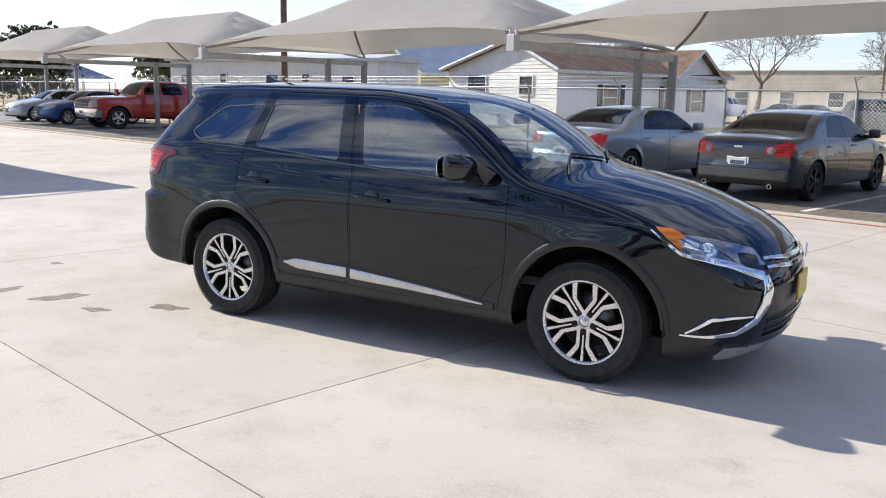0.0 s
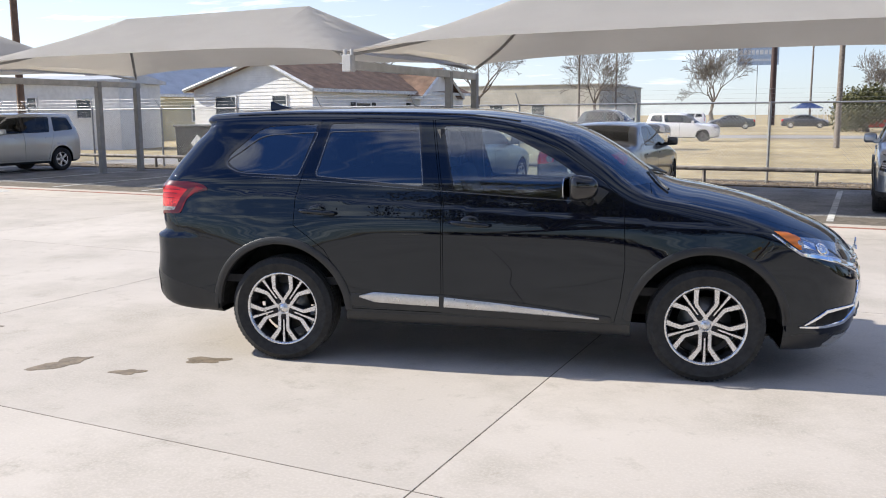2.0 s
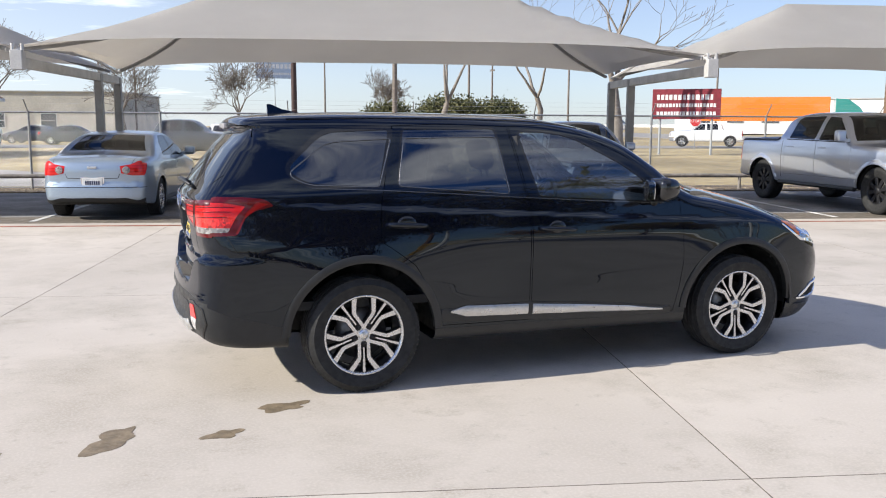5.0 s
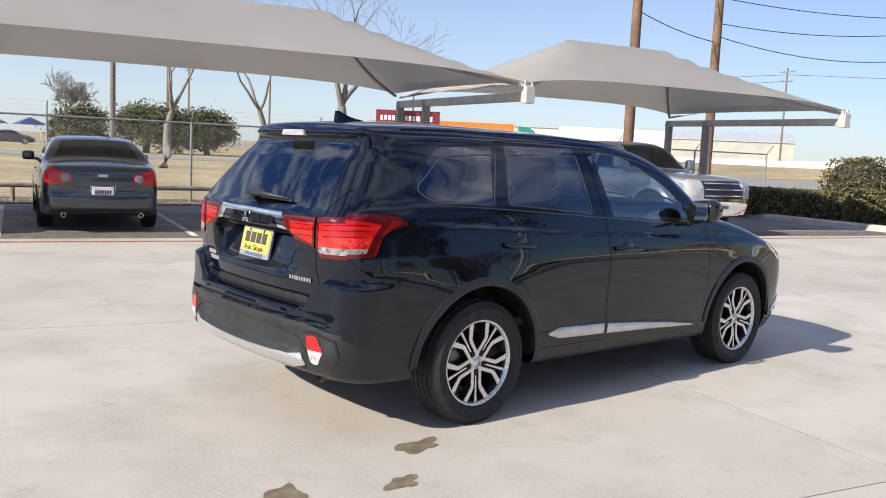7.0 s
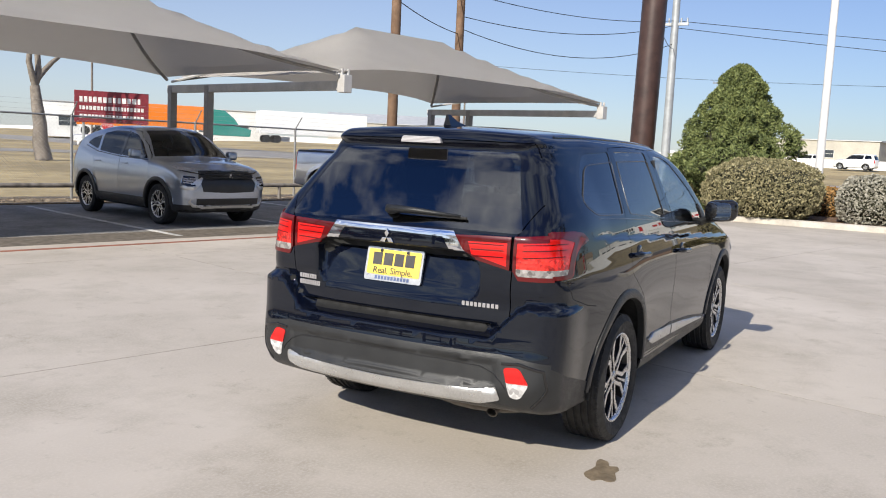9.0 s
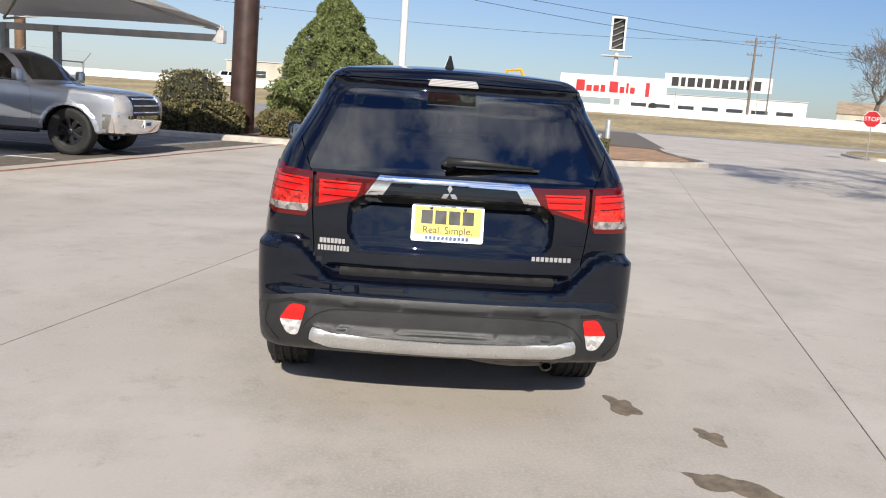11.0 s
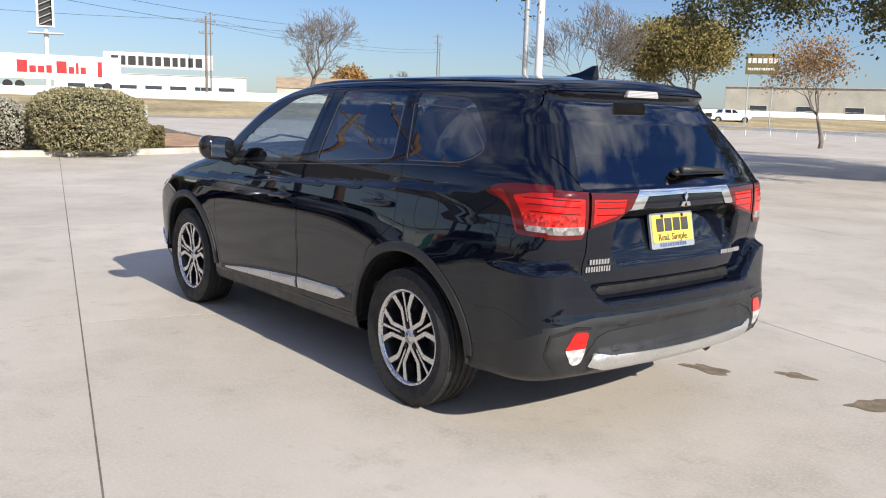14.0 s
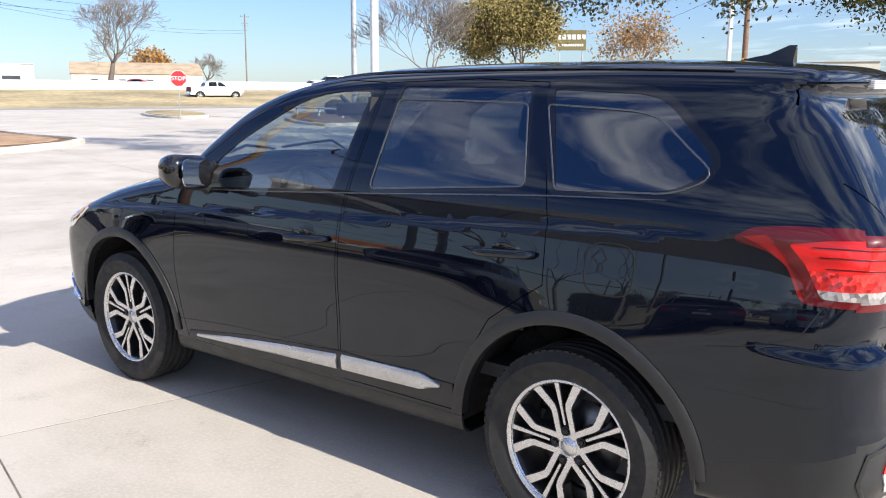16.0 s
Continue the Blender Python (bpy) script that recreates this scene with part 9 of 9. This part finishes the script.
def board_sign(m, w, h, z0, m_face, m_bar, label, rows=3, posts=2, tall=0.24):
    t = thing("sign", m, label, "sign")
    bm = bm_new()
    add_box(bm, (-w / 2, -0.06, z0), (w / 2, 0.06, z0 + h), None, 0.02)
    brd = part("board", bm, m_face, t)
    for k in range(posts):
        bm = bm_new()
        x = 0 if posts == 1 else (-1 + 2 * k / (posts - 1)) * w * 0.38
        add_tube(bm, (x, 0.1, -0.1), (x, 0.1, z0 + h * 0.9), 0.07, seg=8)
        part("post", bm, M_GREYPOLE, t)
    rnd = random.Random(int(w * 10))
    for r in range(rows):
        z = z0 + h * (0.86 - 0.8 * (r + 0.5) / rows)
        hh = h * (tall if r == 0 else 0.12)
        bm = bm_new()
        x = -w * 0.43
        while x < w * 0.40:
            cw = hh * rnd.uniform(0.45, 0.8)
            add_box(bm, (x, -0.075, z - hh / 2), (x + cw, -0.055, z + hh / 2))
            x += cw + hh * 0.25
        part("lettering", bm, m_bar, brd)
    return t


def highway_sign(m):
    """An open cabinet on a mast with a service platform."""
    t = thing("highway_sign", m, "tall white sign cabinet on a mast by the highway", "sign")
    bm = bm_new()
    add_tube(bm, (0, 0, -0.5), (0, 0, 13.6), 0.45, seg=12)
    part("mast", bm, M_WHITEPOLE, t)
    bm = bm_new()
    add_box(bm, (-3.4, -1.4, 12.6), (3.4, 1.4, 12.9))
    part("platform", bm, M_GALV, t)
    for lo, hi in (((-1.7, -1.1, 13.9), (-1.3, 1.1, 21.2)), ((1.2, -1.1, 13.9), (1.6, 1.1, 21.2)), ((-1.3, -1.1, 20.8), (1.2, 1.1, 21.2)), ((-1.3, -1.1, 13.9), (1.2, 1.1, 14.2))):
        bm = bm_new()
        add_box(bm, lo, hi)
        part("cabinet_side", bm, M_SIGNWHITE, t)
    bm = bm_new()
    add_box(bm, (-1.3, 0.2, 14.2), (1.2, 0.5, 20.8))
    part("back_panel", bm, M_SHUTTER, t)
    for k in range(5):
        bm = bm_new()
        add_tube(bm, (-1.25, -0.4, 14.4 + 1.3 * k), (1.15, -0.4, 15.6 + 1.3 * k), 0.09, seg=6)
        part("brace", bm, M_GALV, t)
    return t


board_sign(pose(28.6, 37.6, 0, 0, 0, -42), 3.9, 1.75, 2.0, M_MAROON, M_SIGNWHITE, "maroon contractor sign with white lettering bars", 3, 2, 0.17)
board_sign(pose(23.3, 150.0, 0, 0, 0, -4), 6.6, 3.2, 9.6, M_SIGNBLUE, M_SIGNWHITE, "pale blue pylon sign on a tall post", 2, 1)
highway_sign(pose(188.6, -46.2, 0.8, 0, 0, -104))
board_sign(pose(195, -72, 0.8, 0, 0, -110), 24, 3.4, 7.0, M_SIGNWHITE, M_SHUTTER, "long white roof sign with dark lettering bars", 1, 2, 0.62)
board_sign(pose(53, -90.3, 0.0, 0, 0, -148), 3.6, 2.4, 6.2, M_LEAF_HEDGE, M_SIGNWHITE, "green billboard beyond the trees", 2, 2)


def stop_sign(m, label="red octagonal stop sign on a steel post"):
    t = thing("stop_sign", m, label, "sign")
    bm = bm_new()
    add_tube(bm, (0, 0.03, -0.1), (0, 0.03, 2.35), 0.025, seg=6)
    part("post", bm, M_GALV, t)
    for r, y, mt, nm in ((0.40, 0.0, M_SIGNWHITE, "rim"), (0.375, -0.004, M_STOPRED, "face")):
        bm = bm_new()
        add_prism(bm, [(r * math.cos(math.pi / 8 + k * math.pi / 4), r * math.sin(math.pi / 8 + k * math.pi / 4)) for k in range(8)], 0.006, Matrix.Translation((0, y, 2.0)) @ pose(0, 0, 0, 90, 0, 0))
        part(nm, bm, mt, t)
    lettering("STOP", 0.27, M_SIGNWHITE, t, Matrix.Translation((0, -0.014, 2.0)) @ pose(0, 0, 0, 90, 0, 0))
    return t


stop_sign(pose(33.3, -21.3, -0.05, 0, 0, -122))
stop_sign(pose(35.5, 46.0, -0.05, 0, 0, -42))


def trailer_truck(m, m_box, label, length=14.0, m_cab=None):
    t = thing("semi_trailer", m, label, "truck")
    bm = bm_new()
    add_box(bm, (-length / 2, -1.25, 1.15), (length / 2, 1.25, 4.0), None, 0.04)
    part("box", bm, m_box, t)
    for x in (-length / 2 + 1.0, -length / 2 + 2.3, length / 2 - 1.5):
        for sg in (-1, 1):
            bm = bm_new()
            add_lathe(bm, [(0.001, -0.14), (0.48, -0.14), (0.5, 0), (0.48, 0.14), (0.001, 0.14)], Matrix.Translation((x, sg * 1.05, 0.5)) @ pose(0, 0, 0, 90, 0, 0), 20)
            part("wheel", bm, M_RUBBER, t)
    if m_cab:
        bm = bm_new()
        add_prism(bm, [(0.6, 0.6), (5.2, 0.6), (5.3, 1.5), (3.9, 1.75), (3.2, 2.75), (2.0, 3.7), (0.6, 3.8)], 2.4, Matrix.Translation((length / 2, 1.2, 0)) @ pose(0, 0, 0, 90, 0, 0), 0.06)
        part("cab", bm, m_cab, t)
    return t


P_CREAM = paint("white trailer paint", (0.78, 0.78, 0.77))
SCRIPT_TRAILER = trailer_truck(pose(105.9, -26.4, 1.9, 0, 0, -104.5), P_CREAM, "white box semi-trailer with a red script emblem", 13.4)
for x0, x1, z0, z1 in ((-4.6, -3.5, 1.9, 3.3), (-3.3, -2.6, 1.9, 2.7), (-2.4, -1.7, 1.9, 2.7), (-1.5, -0.9, 1.9, 2.8), (-0.4, 0.7, 1.9, 3.3), (0.9, 1.5, 1.9, 2.7), (1.7, 2.0, 1.9, 3.2), (2.2, 2.8, 1.9, 2.7), (4.1, 4.6, 1.6, 3.4)):
    bm = bm_new()
    add_box(bm, (x0, -1.28, z0), (x1, -1.25, z1), None, 0.01)
    part("emblem_block", bm, M_STOPRED, SCRIPT_TRAILER)
long_block(pose(143.5, -15.6, 1.0, 0, 0, -97), 20, 10, 3.6, M_WHITEWALL, "low white shop across the highway", [(-6.5, 2.2, 4.5, 1.2), (3.0, 2.0, 3.0, 1.6)])


def excavator(m):
    t = thing("excavator", m, "yellow excavator standing beyond the highway barrier", "excavator")
    for nm, lo, hi in (("track", (-1.6, -1.3, 0), (1.6, 1.3, 0.9)), ("body", (-1.8, -1.2, 0.95), (1.2, 1.2, 2.0)), ("cab", (-0.1, -1.1, 2.0), (1.2, 0.0, 3.3))):
        bm = bm_new()
        add_box(bm, lo, hi, None, 0.12)
        part(nm, bm, M_TRIM if nm == "track" else M_EXCAVATOR, t)
    bm = bm_new()
    add_path(bm, [(1.0, 0.4, 1.6), (2.4, 0.4, 4.2), (4.2, 0.4, 4.0), (4.8, 0.4, 2.0)], [0.28, 0.26, 0.2, 0.14], 6)
    part("boom", bm, M_EXCAVATOR, t)


M_EXCAVATOR = simple("yellow machine paint", (0.65, 0.38, 0.03), 0.5)
excavator(pose(112.0, -17.6, 1.9, 0, 0, 80))
trailer_truck(pose(70, 80, 1.1, 0, 0, -38), M_ORANGE, "orange box semi-trailer with a teal tractor", 15, M_TEAL)
trailer_truck(pose(85, 66, 1.1, 0, 0, -38), P_CREAM, "white box semi-trailer in the distance")

# small far vehicles
FAR_SUV, _s = vehicle("suv", "small distant white suv", BOXY, pose(97, 3, 1.2, 0, 0, 75), P_WHITE, 0.12, None, None, 5, False)
FAR_SEDAN, _s = vehicle("sedan", "small distant grey sedan", SEDAN, pose(20, 92, 0, 0, 0, -10), P_GREY, 0.12, None, None, 5, False)
FAR_PICK, _s = vehicle("pickup_truck", "small distant white pickup truck", PICKUP, pose(72, -52, 0.3, 0, 0, -110), P_WHITE, 0.12, None, None, 5, False)
FAR_RED, _s = vehicle("sedan", "small distant red sedan", SEDAN, pose(24, 82, 0, 0, 0, -12), P_RED, 0.12, None, None, 5, False)
for proto, lst in ((FAR_SUV, ((79.5, -75.0, 1.4, 60), (73.5, -81.2, 1.4, 55), (150, -100, 0.8, 60), (160, -125, 0.8, 60), (8, 95, 0, 170), (110, -100, 1.2, 60), (118, 10, 1.2, 75), (60, 96, 0.8, 40))),
                   (FAR_SEDAN, ((77.2, -77.5, 1.4, 50), (70.5, -84.0, 1.4, 60), (-6, 66, 0, -10), (12, 88, 0, 175), (31, 96, 0, 0), (140, -60, 1.2, 70), (132, -90, 1.2, 65), (-9, 70, 0, 160), (40, 90, 0, 30))),
                   (FAR_PICK, ((41, 52, 0, 140), (105, 22, 1.2, -100), (60, -95, 0.3, -120), (-12, 62, 0, 80))),
                   (FAR_RED, ((97, -4, 1.2, -105), (103, -62, 1.2, 70)))):
    for x, y, z, a in lst:
        copy_thing(proto, pose(x, y, z, 0, 0, a))


def gazebo(m, label="blue market tent on thin white legs"):
    t = thing("market_tent", m, label, "tent")
    bm = bm_new()
    base = [bm.verts.new((sx * 2.2, sy * 2.2, 2.3)) for sx, sy in ((-1, -1), (1, -1), (1, 1), (-1, 1))]
    ap = bm.verts.new((0, 0, 3.5))
    for i in range(4):
        bm.faces.new((base[i], base[(i + 1) % 4], ap))
    bmesh.ops.solidify(bm, geom=bm.faces[:], thickness=0.03)
    part("canopy", bm, P_BLUE, t)
    for sx, sy in ((-1, -1), (1, -1), (1, 1), (-1, 1)):
        bm = bm_new()
        add_tube(bm, (sx * 2.15, sy * 2.15, 0), (sx * 2.15, sy * 2.15, 2.35), 0.04, seg=6)
        part("leg", bm, M_WHITEPOLE, t)


gazebo(pose(29.5, 140, 0))
gazebo(pose(35.5, 141, 0))
gazebo(pose(-62, 44, 0), "blue tarpaulin tent beyond the fence")


def dumpster(m):
    t = thing("dumpster", m, "dark grey wheeled dumpster with a pale diamond sticker", "dumpster")
    bm = bm_new()
    add_prism(bm, [(-0.95, 0.1), (0.95, 0.1), (1.0, 1.25), (-1.0, 1.35)], 1.2, Matrix.Translation((0, 0.6, 0)) @ pose(0, 0, 0, 90, 0, 0), 0.03)
    part("body", bm, M_TRIM, t)
    bm = bm_new()
    add_box(bm, (-1.04, -0.66, 1.28), (1.04, 0.66, 1.36), None, 0.02)
    part("lid", bm, M_TRIM, t)
    bm = bm_new()
    add_box(bm, (-0.2, -0.01, -0.2), (0.2, 0.01, 0.2), Matrix.Translation((0, -0.63, 0.75)) @ pose(0, 0, 0, 0, 45, 0))
    part("sticker", bm, M_SIGNWHITE, t)


dumpster(lot(-17.9, 17.6, -0.05))
pipe_rail(30.5, 40.0, -18.5, 0.55, M_WHITEPOLE, "pipe_rail", "low white pipe rail along the road")
pipe_rail(30.0, 52.0, -45.0, 0.55, M_WHITEPOLE, "pipe_rail", "low white pipe rail along the road")
pipe_rail(23.2, 25.6, -0.4, 0.62, M_WHITEPOLE, "pipe_rail", "short white pipe rail at the bed")


def bollard(m, col, h, label):
    t = thing("bollard", m, label, "bollard")
    bm = bm_new()
    add_lathe(bm, [(0.085, -0.05), (0.085, h), (0.06, h + 0.05), (0.001, h + 0.06)], None, 16)
    part("post", bm, col, t, smooth=40)


bollard(pose(23.2, -6.7, 0.1), M_GREYPOLE, 1.05, "grey steel bollard at the tip of the bed")
bollard(pose(27.5, -1.2, 0.1), simple("yellow bollard paint", (0.65, 0.45, 0.05), 0.5), 1.0, "yellow marker post beside the road")


def warning_sign(m):
    t = thing("warning_sign", m, "yellow diamond road sign on a post", "sign")
    bm = bm_new()
    add_tube(bm, (0, 0.03, -0.1), (0, 0.03, 2.9), 0.03, seg=6)
    part("post", bm, M_GALV, t)
    bm = bm_new()
    add_box(bm, (-0.42, -0.012, -0.42), (0.42, 0.012, 0.42), Matrix.Translation((0, 0, 2.45)) @ pose(0, 0, 0, 0, 45, 0), 0.01)
    part("face", bm, M_EXCAVATOR, t)
    for x, z in ((-0.16, 2.45), (0.16, 2.45), (0, 2.68), (0, 2.22)):
        bm = bm_new()
        add_box(bm, (x - 0.07, -0.022, z - 0.07), (x + 0.07, -0.012, z + 0.07))
        part("symbol", bm, M_SHUTTER, t)


warning_sign(pose(13.6, -41.0, 0.1, 0, 0, -157.6))
for k in range(7):
    f = k / 6
    shrub(pose(38.0 - 15.5 * f, -124.0 + 14.0 * f, -0.05, 0, 0, -42), (1.55, 1.0, 0.42), 1200, 0.2, M_LEAF_HEDGE, "low clipped hedge along the far drive", 140 + k, "hedge", True)
    if k < 6:
        shrub(pose(37.5 - 14.0 * f, -128.0 + 14.0 * f, -0.05), (2.0, 1.6, 1.3), 1100, 0.3, M_LEAF_HEDGE, "loose brown shrub behind the clipped hedge", 150 + k)
